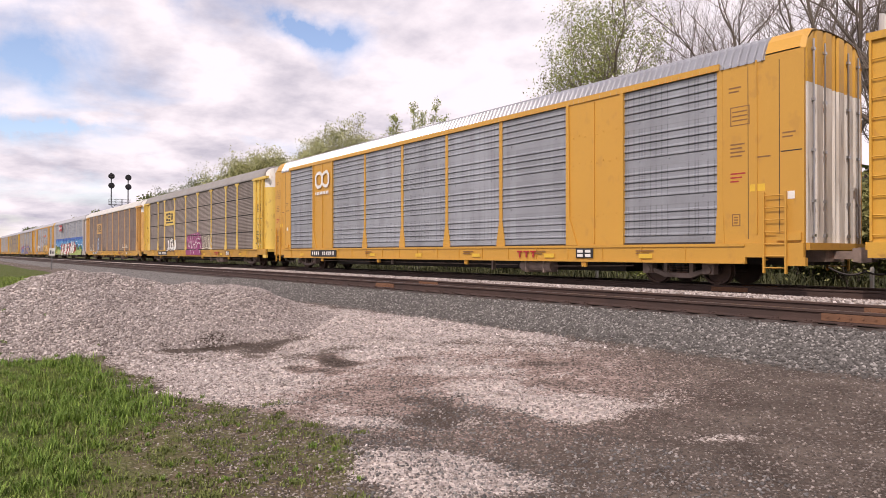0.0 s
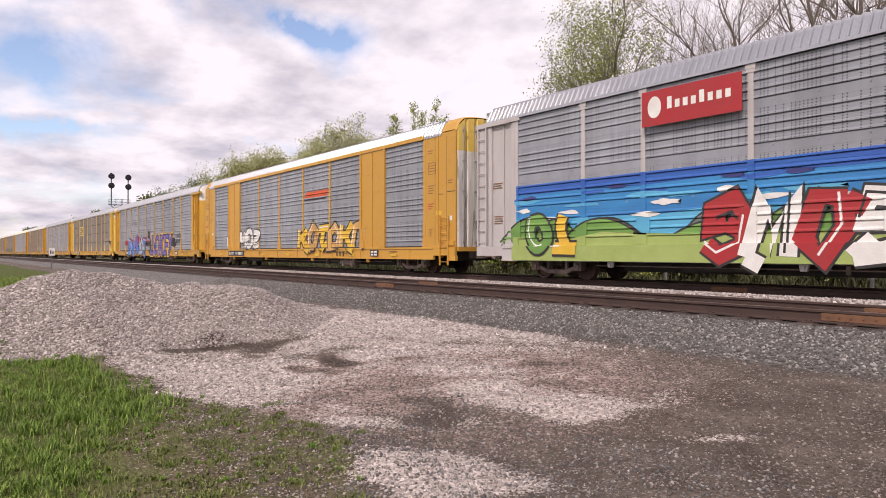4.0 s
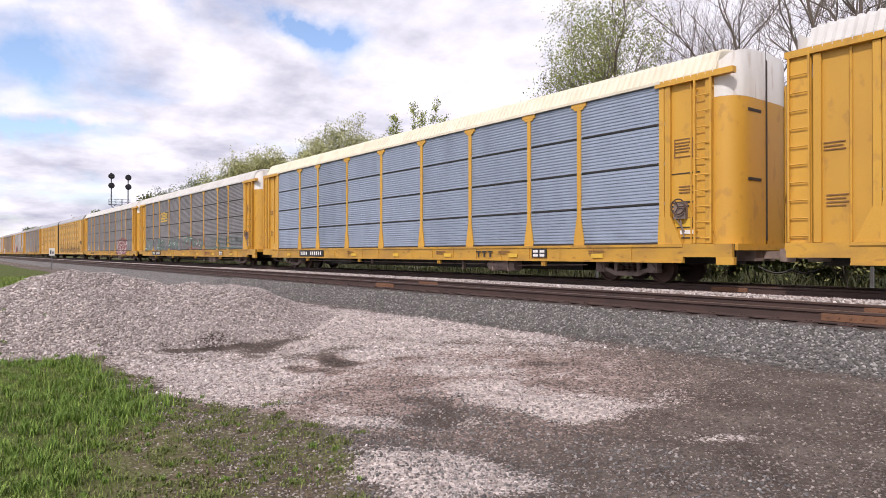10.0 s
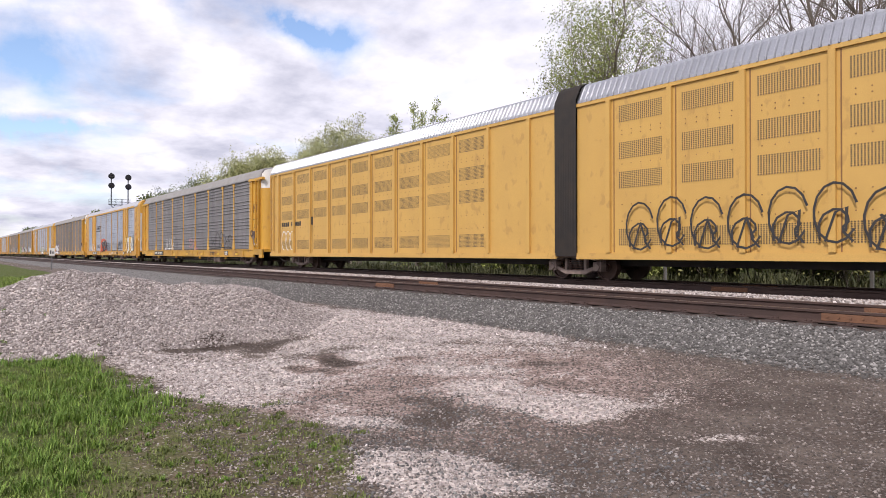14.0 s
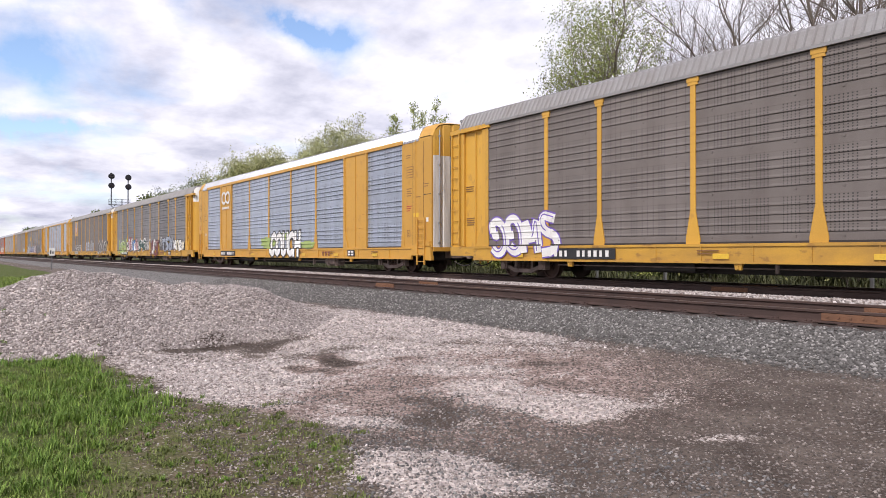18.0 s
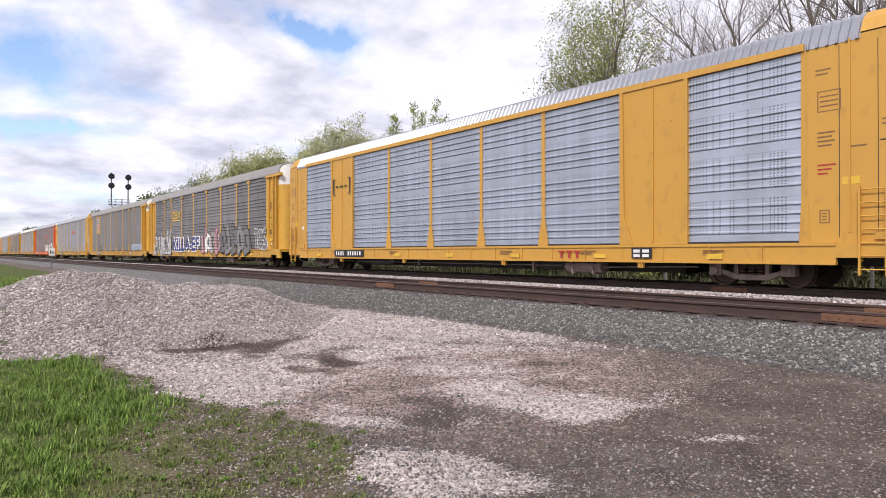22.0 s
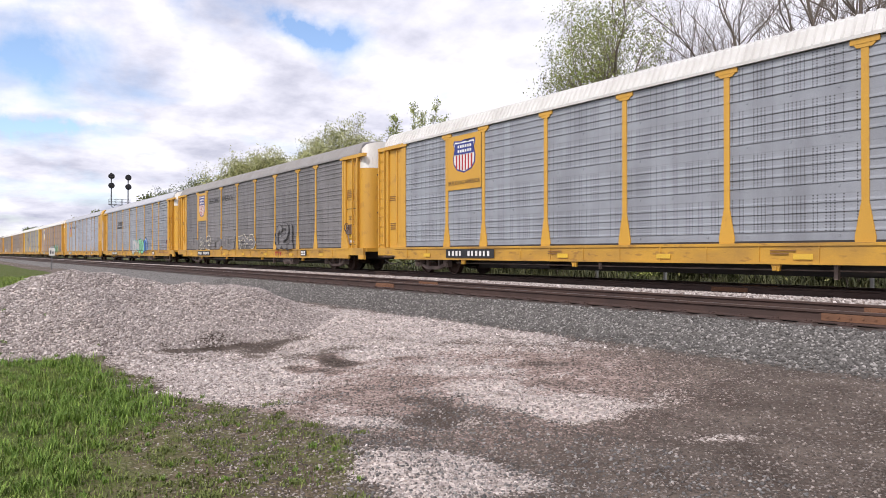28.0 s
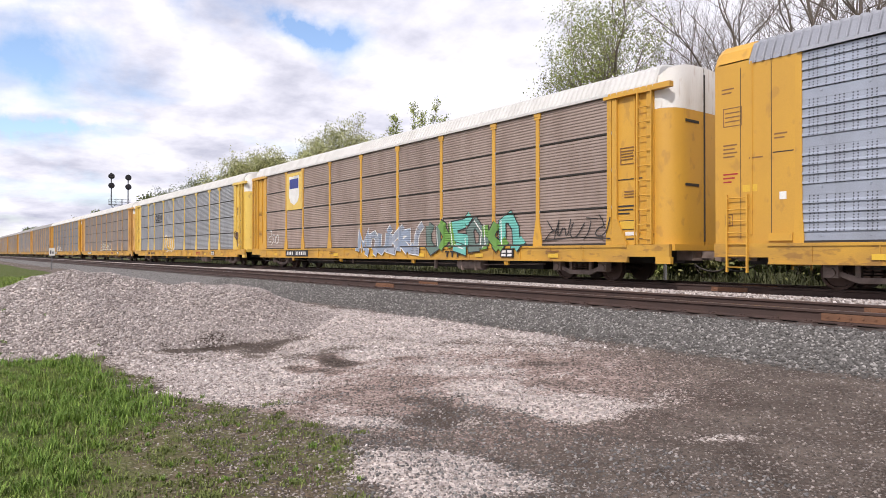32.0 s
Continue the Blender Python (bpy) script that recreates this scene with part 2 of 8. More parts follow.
black_paint = mat("black_paint", (0.02, 0.02, 0.022), 0.55, (0.05, 0.045, 0.04), 0.4, 2.0)
faded_ink = mat("faded_spray_paint", (0.32, 0.292, 0.275), 0.65, (0.25, 0.22, 0.20), 0.7, 1.5)
white_ink = mat("white_lettering_paint", (0.78, 0.77, 0.74), 0.6, (0.55, 0.5, 0.45), 0.4, 3.0)
black_ink = mat("black_lettering_paint", (0.03, 0.028, 0.028), 0.6, (0.06, 0.05, 0.045), 0.4, 3.0)
brown_ink = mat("faded_brown_lettering_paint", (0.22, 0.11, 0.04), 0.6, (0.3, 0.16, 0.06), 0.4, 3.0)
red_ink = mat("red_paint", (0.40, 0.025, 0.03), 0.55, (0.28, 0.05, 0.04), 0.4, 2.0)
blue_ink = mat("blue_paint", (0.03, 0.045, 0.24), 0.5, (0.04, 0.05, 0.16), 0.4, 2.0)
sky_ink = mat("bright_blue_paint", (0.035, 0.24, 0.52), 0.5, (0.02, 0.12, 0.36), 0.6, 0.6, (0.6, 1, 3))
violet_ink = mat("violet_paint", (0.17, 0.10, 0.42), 0.5, (0.10, 0.08, 0.30), 0.5, 1.0)
pink_ink = mat("pink_paint", (0.52, 0.26, 0.28), 0.6, (0.4, 0.14, 0.17), 0.5, 2.0)
magenta_ink = mat("magenta_paint", (0.30, 0.05, 0.17), 0.55, (0.18, 0.03, 0.12), 0.5, 2.0)
teal_ink = mat("mint_green_paint", (0.17, 0.50, 0.42), 0.55, (0.08, 0.27, 0.30), 0.6, 1.5)
green_ink = mat("leaf_green_paint", (0.16, 0.33, 0.07), 0.55, (0.08, 0.18, 0.05), 0.6, 1.5)
lime_ink = mat("pale_green_paint", (0.36, 0.45, 0.14), 0.55, (0.24, 0.33, 0.08), 0.6, 1.5)
gold_ink = mat("golden_paint", (0.72, 0.46, 0.04), 0.55, (0.5, 0.3, 0.06), 0.5, 1.5)
maroon_ink = mat("maroon_paint", (0.22, 0.06, 0.055), 0.6, (0.14, 0.04, 0.04), 0.5, 1.5)
faded_red_ink = mat("faded_brick_red_paint", (0.27, 0.10, 0.10), 0.65, (0.22, 0.13, 0.12), 0.6, 1.5)
azure_ink = mat("azure_blue_paint", (0.05, 0.17, 0.52), 0.5, (0.10, 0.33, 0.56), 0.7, 1.2)
deep_sky_ink = mat("deep_sky_blue_paint", (0.03, 0.10, 0.40), 0.5, (0.02, 0.16, 0.46), 0.6, 1.0, (0.4, 1, 3))
pale_sky_ink = mat("pale_sky_blue_paint", (0.10, 0.42, 0.62), 0.5, (0.06, 0.30, 0.56), 0.7, 0.8, (0.4, 1, 3))
navy_ink = mat("navy_blue_paint", (0.035, 0.04, 0.17), 0.55, (0.05, 0.06, 0.20), 0.6, 1.5)
slate_ink = mat("slate_grey_paint", (0.16, 0.20, 0.19), 0.6, (0.11, 0.15, 0.13), 0.6, 1.2)
mint_ink = mat("bright_mint_paint", (0.20, 0.58, 0.32), 0.55, (0.26, 0.56, 0.20), 0.7, 0.9)
dark_green_ink = mat("dark_bottle_green_paint", (0.03, 0.075, 0.06), 0.55, (0.04, 0.10, 0.08), 0.5, 1.5)
dull_green_ink = mat("faded_green_paint", (0.13, 0.20, 0.17), 0.65, (0.17, 0.20, 0.19), 0.7, 1.2)
dim_ink = mat("worn_black_spray_paint", (0.07, 0.07, 0.072), 0.65, (0.13, 0.13, 0.135), 0.7, 1.5)

# ---------------------------------------------------------------- mesh tools
CACHE = {}


def put_box(bm, x0, x1, y0, y1, z0, z1):
    v = [bm.verts.new(p) for p in ((x0, y0, z0), (x1, y0, z0), (x1, y1, z0), (x0, y1, z0), (x0, y0, z1), (x1, y0, z1), (x1, y1, z1), (x0, y1, z1))]
    for f in ((3, 2, 1, 0), (4, 5, 6, 7), (0, 1, 5, 4), (1, 2, 6, 5), (2, 3, 7, 6), (3, 0, 4, 7)):
        bm.faces.new([v[i] for i in f])


def put_prism(bm, poly, y0, y1):
    """A polygon in x and z, pushed from y0 (front) to y1."""
    a = [bm.verts.new((x, y0, z)) for x, z in poly]
    b = [bm.verts.new((x, y1, z)) for x, z in poly]
    bm.faces.new(a)
    bm.faces.new(b[::-1])
    for i in range(len(poly)):
        j = (i + 1) % len(poly)
        bm.faces.new((a[j], a[i], b[i], b[j]))


def put_rod(bm, p, q, r, sides=6):
    p, q = Vector(p), Vector(q)
    d = (q - p).normalized()
    u = d.orthogonal().normalized()
    w = d.cross(u)
    rings = []
    for c in (p, q):
        rings.append([bm.verts.new(c + r * (math.cos(2 * math.pi * k / sides) * u + math.sin(2 * math.pi * k / sides) * w)) for k in range(sides)])
    for k in range(sides):
        j = (k + 1) % sides
        bm.faces.new((rings[0][k], rings[0][j], rings[1][j], rings[1][k]))
    bm.faces.new(rings[0][::-1])
    bm.faces.new(rings[1])


def put_disc(bm, c, r, y0, y1, sides=20, hub=0.0):
    """A wheel-like disc with its axis along y, with an optional inner step."""
    rows = [(r, y0), (r, y1)]
    if hub:
        rows = [(hub, y0), (hub * 1.05, y0 + 0.05 * (1 if y1 > y0 else -1)), (r * 0.82, y0 + 0.05 * (1 if y1 > y0 else -1)), (r * 0.86, y0), (r, y0), (r, y1)]
    rings = [[bm.verts.new((c[0] + q * math.cos(2 * math.pi * k / sides), c[1] + y, c[2] + q * math.sin(2 * math.pi * k / sides))) for k in range(sides)] for q, y in rows]
    for a, b in zip(rings, rings[1:]):
        for k in range(sides):
            j = (k + 1) % sides
            bm.faces.new((a[k], a[j], b[j], b[k]))
    bm.faces.new(rings[0][::-1])
    bm.faces.new(rings[-1])


def finish(bm, name, material, smooth=False):
    bmesh.ops.recalc_face_normals(bm, faces=bm.faces)
    me = bpy.data.meshes.new(name)
    bm.to_mesh(me)
    bm.free()
    me.materials.append(material)
    if smooth:
        me.polygons.foreach_set("use_smooth", [True] * len(me.polygons))
    return me


def shape(key, material, build, smooth=False):
    """One mesh for each kind of piece and material, built when first asked for."""
    k = (key, material.name)
    if k not in CACHE:
        bm = bmesh.new()
        build(bm)
        CACHE[k] = finish(bm, str(key if isinstance(key, str) else key[0]), material, smooth)
    return CACHE[k]


def part(name, bm, material, parent, label="", at=None):
    """Links a bmesh, or a ready mesh, as one mesh object under a thing or a part."""
    me = bm if isinstance(bm, bpy.types.Mesh) else finish(bm, name, material)
    ob = new(name, me)
    ob.parent = parent
    if at is not None:
        ob.matrix_basis = at
    if label:
        tagged(ob, label)
    return ob


def joint_material():
    return mat("orange_brown_rust", (0.20, 0.095, 0.05), 0.8, (0.10, 0.055, 0.035), 0.6, 5.0, (1, 1, 1), 0.3, 40)

# ---------------------------------------------------------------- the train
TRACK_Y = 16.2        # centre line of the train's track
HALF, LENGTH, PITCH = 1.50, 27.9, 29.08
FLOOR, EAVE, CROWN = 1.02, 5.12, 5.80
EDGES = [-12.02, -9.28, -7.25, -4.36, -1.45, 1.45, 4.36, 7.25, 9.28, 12.02]
BAY = LENGTH / 2 - EDGES[-1]
WIDTHS = [round(b - a, 3) for a, b in zip(EDGES, EDGES[1:])]
FLUSH_EDGES, FLUSH = EDGES, WIDTHS
TURN = Matrix.Rotation(math.pi, 4, "Z")
BOTH = (Matrix.Identity(4), TURN)


def roof_z(y):
    """Height of the curved roof over the car's floor plan."""
    s = max(0.0, 1 - abs(y) / (HALF + 0.03))
    g = s / 0.14 * 0.68 if s < 0.14 else 0.68 + 0.32 * math.sin(math.pi / 2 * ((s - 0.14) / 0.86) ** 0.62)
    return EAVE + 0.08 + (CROWN - EAVE - 0.08) * g


def rib_profile(style):
    """Height and depth of a corrugated side sheet, from bottom to top."""
    pts, top = [(FLOOR, 0.0)], EAVE - 0.02
    if style == "seam":
        sheet = (top - FLOOR) / 4
        for s in range(4):
            z = FLOOR + s * sheet
            pts += [(z + 0.002, 0.085), (z + 0.052, 0.085), (z + 0.054, 0.0)]
            n = 11
            step = (sheet - 0.062) / n
            for k in range(n):
                a = z + 0.058 + k * step
                pts += [(a, 0.0), (a + step * 0.35, 0.0), (a + step * 0.5, 0.017), (a + step * 0.85, 0.017)]
    else:
        # four tiers: a plain bolted band, then four louvre ribs with a dark groove under each lip
        period = (top - FLOOR) / 4
        for s in range(4):
            z = FLOOR + s * period
            pts += [(z + 0.004, 0.004), (z + 0.20 * period, 0.004)]
            step = period * 0.79 / 4
            d = 0.4 if style == "grid" else 1.0
            for k in range(4):
                a = z + 0.205 * period + k * step
                pts += [(a, 0.036 * d), (a + step * 0.10, 0.036 * d), (a + step * 0.13, -0.020 * d), (a + step * 0.26, -0.018 * d), (a + step * 0.46, 0.004), (a + step * 0.96, 0.006)]
    pts.append((top, 0.0))
    return pts


def panel_build(width, style):
    def build(bm):
        prof = rib_profile(style)
        rows = [[bm.verts.new((x, y, z)) for z, y in prof] for x in (0.0, width)]
        for i in range(len(prof) - 1):
            bm.faces.new((rows[0][i], rows[1][i], rows[1][i + 1], rows[0][i + 1]))
        put_box(bm, 0, width, 0.10, 0.115, FLOOR, EAVE - 0.02)
        if style != "seam":
            for s in range(4):
                z = FLOOR + (s + 0.13) * (EAVE - 0.02 - FLOOR) / 4
                n = max(2, int(width / 0.75))
                for k in range(n):
                    x = (k + 0.5) * width / n
                    put_box(bm, x - 0.02, x + 0.02, -0.014, 0.003, z, z + 0.04)
    return build


def post_build(head, flare, wide=0.14):
    def build(bm):
        h = wide / 2
        put_box(bm, -h, h, -0.026, 0.03, FLOOR, EAVE)
        if flare:
            put_prism(bm, [(-flare, FLOOR), (flare, FLOOR), (flare, FLOOR + 0.12), (h + 0.002, FLOOR + 0.8), (-h - 0.002, FLOOR + 0.8), (-flare, FLOOR + 0.12)], -0.034, 0.0)
        if head:
            put_box(bm, -head, head, -0.042, 0.02, EAVE - 0.12, EAVE - 0.004)
            put_prism(bm, [(-h - 0.07, EAVE - 0.2), (h + 0.07, EAVE - 0.2), (head * 0.8, EAVE - 0.122), (-head * 0.8, EAVE - 0.122)], -0.036, 0.0)
    return build


def clip_build(bm):
    sheet = (EAVE - 0.02 - FLOOR) / 4
    for k in (1, 2, 3):
        put_disc(bm, (0, 0, FLOOR + k * sheet + 0.02), 0.085, -0.014, 0.012, 10)


def roof_build(x0, x1):
    """A curved roof with ribs across that stand out square to the curve, down to the eaves."""
    def build(bm):
        n = max(1, round((x1 - x0) / 0.19))
        step = (x1 - x0) / n
        half = [1.0, 0.95, 0.90, 0.86, 0.835, 0.79, 0.72, 0.55, 0.3]
        ys = [-(HALF + 0.03) * k for k in half] + [0.0] + [(HALF + 0.03) * k for k in half[::-1]]
        arc = [(-(HALF + 0.03), EAVE)] + [(y, roof_z(y)) for y in ys] + [(HALF + 0.03, EAVE)]
        norm = []
        for i in range(len(arc)):
            (ay, az), (by, bz) = arc[max(0, i - 1)], arc[min(len(arc) - 1, i + 1)]
            k = math.hypot(by - ay, bz - az)
            norm.append((-(bz - az) / k, (by - ay) / k))
        cols = []
        for k in range(n):
            a = x0 + k * step
            cols += [(a, 0), (a + 0.54 * step, 0), (a + 0.63 * step, 0.034), (a + 0.72 * step, 0.048), (a + 0.81 * step, 0.034), (a + 0.90 * step, 0)]
        cols.append((x1, 0))
        grid = [[bm.verts.new((x, y + r * ny, z + r * nz)) for (y, z), (ny, nz) in zip(arc, norm)] for x, r in cols]
        for a, b in zip(grid, grid[1:]):
            for i in range(len(arc) - 1):
                bm.faces.new((a[i], b[i], b[i + 1], a[i + 1]))
        for row in (grid[0], grid[-1]):
            bm.faces.new(row)
    return build


def leaf_build(side, z0, z1, square, inset=0.0):
    """Half of an end door, from one flank round the corner to the middle."""
    def build(bm):
        if square:
            plan = [(0.10, 1.46), (0.02, 1.44)]
            for k in range(3):
                y = 1.40 - k * 0.46
                plan += [(0.0, y), (0.0, y - 0.29), (0.05, y - 0.33), (0.05, y - 0.42)]
            plan.append((0.0, 0.02))
        else:
            plan = [(0.62, 1.40), (0.40, 1.385), (0.22, 1.30), (0.09, 1.14), (0.02, 0.92), (0.0, 0.65), (0.0, 0.02)]
        zs = [z0, (z0 + z1) / 2, z1]
        rows = []
        for z in zs:
            row = []
            for d, y in plan:
                zz = min(z, roof_z(y) - 0.05) if z == zs[-1] else z
                row.append(bm.verts.new((LENGTH / 2 - d - inset, side * y, zz)))
            rows.append(row)
        for a, b in zip(rows, rows[1:]):
            for i in range(len(plan) - 1):
                bm.faces.new((a[i], a[i + 1], b[i + 1], b[i]))
    return build


def ladder_build(x0, x1, z0, z1, rungs, out=0.08):
    def build(bm):
        for x in (x0, x1):
            put_box(bm, x - 0.02, x + 0.02, -HALF - out, -HALF - out + 0.06, z0, z1)
        for k in range(rungs):
            z = z0 + 0.12 + k * (z1 - z0 - 0.2) / max(1, rungs - 1)
            put_rod(bm, (x0, -HALF - out + 0.02, z), (x1, -HALF - out + 0.02, z), 0.014, 5)
        for z in (z0 + 0.3, z1 - 0.3):
            for x in (x0, x1):
                put_box(bm, x - 0.015, x + 0.015, -HALF - out + 0.05, -HALF + 0.06, z - 0.02, z + 0.02)
    return build


def side_bay_build(x0, x1):
    return lambda bm: put_box(bm, x0, x1, -HALF + 0.07, -HALF + 0.11, FLOOR, EAVE)


def stile_build(x, w, front):
    def build(bm):
        put_box(bm, x - w, x + w, -HALF + front, -HALF + 0.069, FLOOR + 0.002, EAVE - 0.1)
        bmesh.ops.bevel(bm, geom=list(bm.edges), offset=0.012, segments=1, affect="EDGES")
    return build


def gusset_build(x0, d):
    return lambda bm: put_prism(bm, [(x0, FLOOR + 0.003), (x0 + d * 0.5, FLOOR + 0.003), (x0 + d * 0.17, FLOOR + 0.7), (x0, FLOOR + 0.7)], -HALF - 0.03, -HALF + 0.05)


def sill_build(bm):
    h = LENGTH / 2
    put_box(bm, -h + 1.3, h - 1.3, -1.57, -1.47, 0.55, FLOOR - 0.002)
    for s in (-1, 1):
        a, b = sorted((s * (h - 1.302), s * (h - 0.02)))
        put_box(bm, a, b, -1.57, -1.47, 0.70, FLOOR - 0.002)
    put_box(bm, -h + 1.3, h - 1.3, -1.60, -1.571, FLOOR - 0.07, FLOOR - 0.01)
    put_box(bm, -h + 1.3, h - 1.3, -1.60, -1.571, 0.55, 0.60)
    for k in range(19):
        x = -h + 2.2 + k * 1.27
        put_box(bm, x, x + 0.03, -1.595, -1.571, 0.601, FLOOR - 0.072)


def deck_build(bm):
    h = LENGTH / 2
    put_box(bm, -h + 0.02, h - 0.02, -1.46, 1.46, 0.86, FLOOR - 0.004)
    put_box(bm, -h + 0.3, h - 0.3, -0.42, 0.42, 0.52, 0.858)
    put_box(bm, -8.6, 8.6, -0.55, 0.55, 0.27, 0.518)
    for x in (-7.0, -3.5, 0.0, 3.5, 7.0):
        put_box(bm, x - 0.1, x + 0.1, -1.45, 1.45, 0.60, 0.857)
    for x in (-5.4, 4.6):
        put_box(bm, x - 0.9, x + 0.9, -1.2, -0.56, 0.34, 0.75)


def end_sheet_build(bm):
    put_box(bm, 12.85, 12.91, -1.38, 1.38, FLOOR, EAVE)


def plate_build(x0, x1, y, z0, z1, thick=0.012):
    def build(bm):
        put_box(bm, x0, x1, y - thick, y, z0, z1)
    return build


def coupler_build(bm):
    h = LENGTH / 2
    put_box(bm, h - 0.3, h + 0.42, -0.09, 0.09, 0.66, 0.84)
    put_prism(bm, [(h + 0.40, 0.60), (h + 0.66, 0.58), (h + 0.66, 0.92), (h + 0.40, 0.90)], -0.16, 0.16)
    put_rod(bm, (h - 0.1, -1.4, 0.92), (h - 0.1, 0.0, 0.86), 0.016, 5)
    put_rod(bm, (h - 0.1, -1.4, 0.92), (h - 0.1, -1.4, 0.62), 0.016, 5)
    put_box(bm, h - 0.5, h - 0.02, -0.5, 0.5, 0.60, 0.857)


def hose_build(bm):
    h, last = LENGTH / 2, None
    for k in range(9):
        a = k / 8
        p = (h + 0.02 + 0.66 * a, -0.45 + 0.3 * a, 0.62 - 0.30 * math.sin(math.pi * (0.15 + 0.6 * a)))
        if last:
            put_rod(bm, last, p, 0.024, 5)
        last = p


def frame_build(bm):
    """A cast side frame of a four-wheel truck: two chords, two columns and the journal boxes."""
    put_prism(bm, [(-1.04, 0.50), (-0.45, 0.64), (0.45, 0.64), (1.04, 0.50), (1.04, 0.59), (0.45, 0.76), (-0.45, 0.76), (-1.04, 0.59)], -1.14, -1.00)
    put_prism(bm, [(-1.00, 0.42), (-0.38, 0.17), (0.38, 0.17), (1.00, 0.42), (1.00, 0.50), (0.34, 0.29), (-0.34, 0.29), (-1.00, 0.50)], -1.15, -1.01)
    for s in (-1, 1):
        put_box(bm, s * 0.37 - 0.05, s * 0.37 + 0.05, -1.13, -1.01, 0.28, 0.66)
        put_box(bm, s * 0.865 - 0.15, s * 0.865 + 0.15, -1.20, -0.98, 0.27, 0.54)
        put_rod(bm, (s * 0.865, -1.24, 0.38), (s * 0.865, -1.19, 0.38), 0.10, 12)


def spring_build(bm):
    for k in range(3):
        x = -0.2 + 0.2 * k
        for j in range(5):
            put_rod(bm, (x, -1.09, 0.292 + j * 0.066), (x, -1.09, 0.328 + j * 0.066), 0.085, 8)


def wheelset_build(bm):
    for s in (-1, 1):
        put_disc(bm, (0, s * 0.72, 0.38), 0.38, s * 0.07, -s * 0.07, 22, 0.12)
        put_disc(bm, (0, s * 0.64, 0.38), 0.405, s * 0.012, -s * 0.018, 22)
    put_rod(bm, (0, -1.05, 0.38), (0, 1.05, 0.38), 0.075, 8)


def bolster_build(bm):
    put_box(bm, -0.17, 0.17, -1.12, 1.12, 0.46, 0.66)
    for s in (-1, 1):
        put_box(bm, s * 0.38 - 0.04, s * 0.38 + 0.04, -0.9, 0.9, 0.30, 0.42)


def truck(car, x):
    tr = part("truck", shape("bolster", under_black, bolster_build), None, car, "greasy cast-iron four-wheel truck", Matrix.Translation((x, 0, 0)))
    for m in BOTH:
        fr = part("side_frame", shape("side_frame", truck_brown, frame_build), None, tr, at=m)
        part("spring_nest", shape("springs", wheel_steel, spring_build), None, tr, at=m)["kind"] = "stuff"
    for s in (-1, 1):
        part("wheelset", shape("wheelset", wheel_steel, wheelset_build, False), None, tr, "rust-brown steel wheels on an axle", Matrix.Translation((s * 0.865, 0, 0)))
    return tr


def reservoir_build(bm):
    put_rod(bm, (5.15, -1.22, 0.40), (6.45, -1.22, 0.40), 0.19, 14)
    put_rod(bm, (5.05, -1.22, 0.40), (5.15, -1.22, 0.40), 0.12, 10)
    for x in (5.4, 6.15):
        put_box(bm, x, x + 0.05, -1.42, -1.02, 0.20, 0.62)


def brake_rod_build(bm):
    put_rod(bm, (-9.0, -1.28, 0.44), (4.9, -1.28, 0.42), 0.018, 5)
    put_rod(bm, (6.5, -1.28, 0.40), (9.4, -1.28, 0.46), 0.018, 5)
    put_box(bm, 3.7, 3.78, -1.34, -1.22, 0.24, 0.66)
    put_rod(bm, (-2.4, -1.36, 0.52), (-2.4, -1.36, 0.34), 0.05, 8)


def bracket_build(bm):
    put_prism(bm, [(-0.10, 0.548), (0.10, 0.548), (0.07, 0.40), (-0.07, 0.40)], -1.56, -1.48)
    put_box(bm, -0.03, 0.03, -1.60, -1.561, 0.42, 0.5)


def running_gear(car, body):
    for m in BOTH:
        part("side_sill", shape("sill", body, sill_build), None, car, at=m)
        part("coupler", shape("coupler", truck_brown, coupler_build), None, car, "rusty coupler with its lifting lever", m)
        part("air_hose", shape("hose", under_black, hose_build), None, car, "black rubber air hose", m)
    part("underframe", shape("deck", under_black, deck_build), None, car, "sooty black underframe")
    part("air_reservoir", shape("air_reservoir", truck_brown, reservoir_build), None, car, "dusty steel air reservoir on straps")
    part("brake_rod", shape("brake_rod", truck_brown, brake_rod_build), None, car, "rusty brake rods and levers")
    for x in (-8.3, -3.2, 2.6, 7.9):
        part("sill_bracket", shape("sill_bracket", body, bracket_build), None, car, at=Matrix.Translation((x, 0, 0)))
    for x in (-10.65, 10.65):
        truck(car, x)


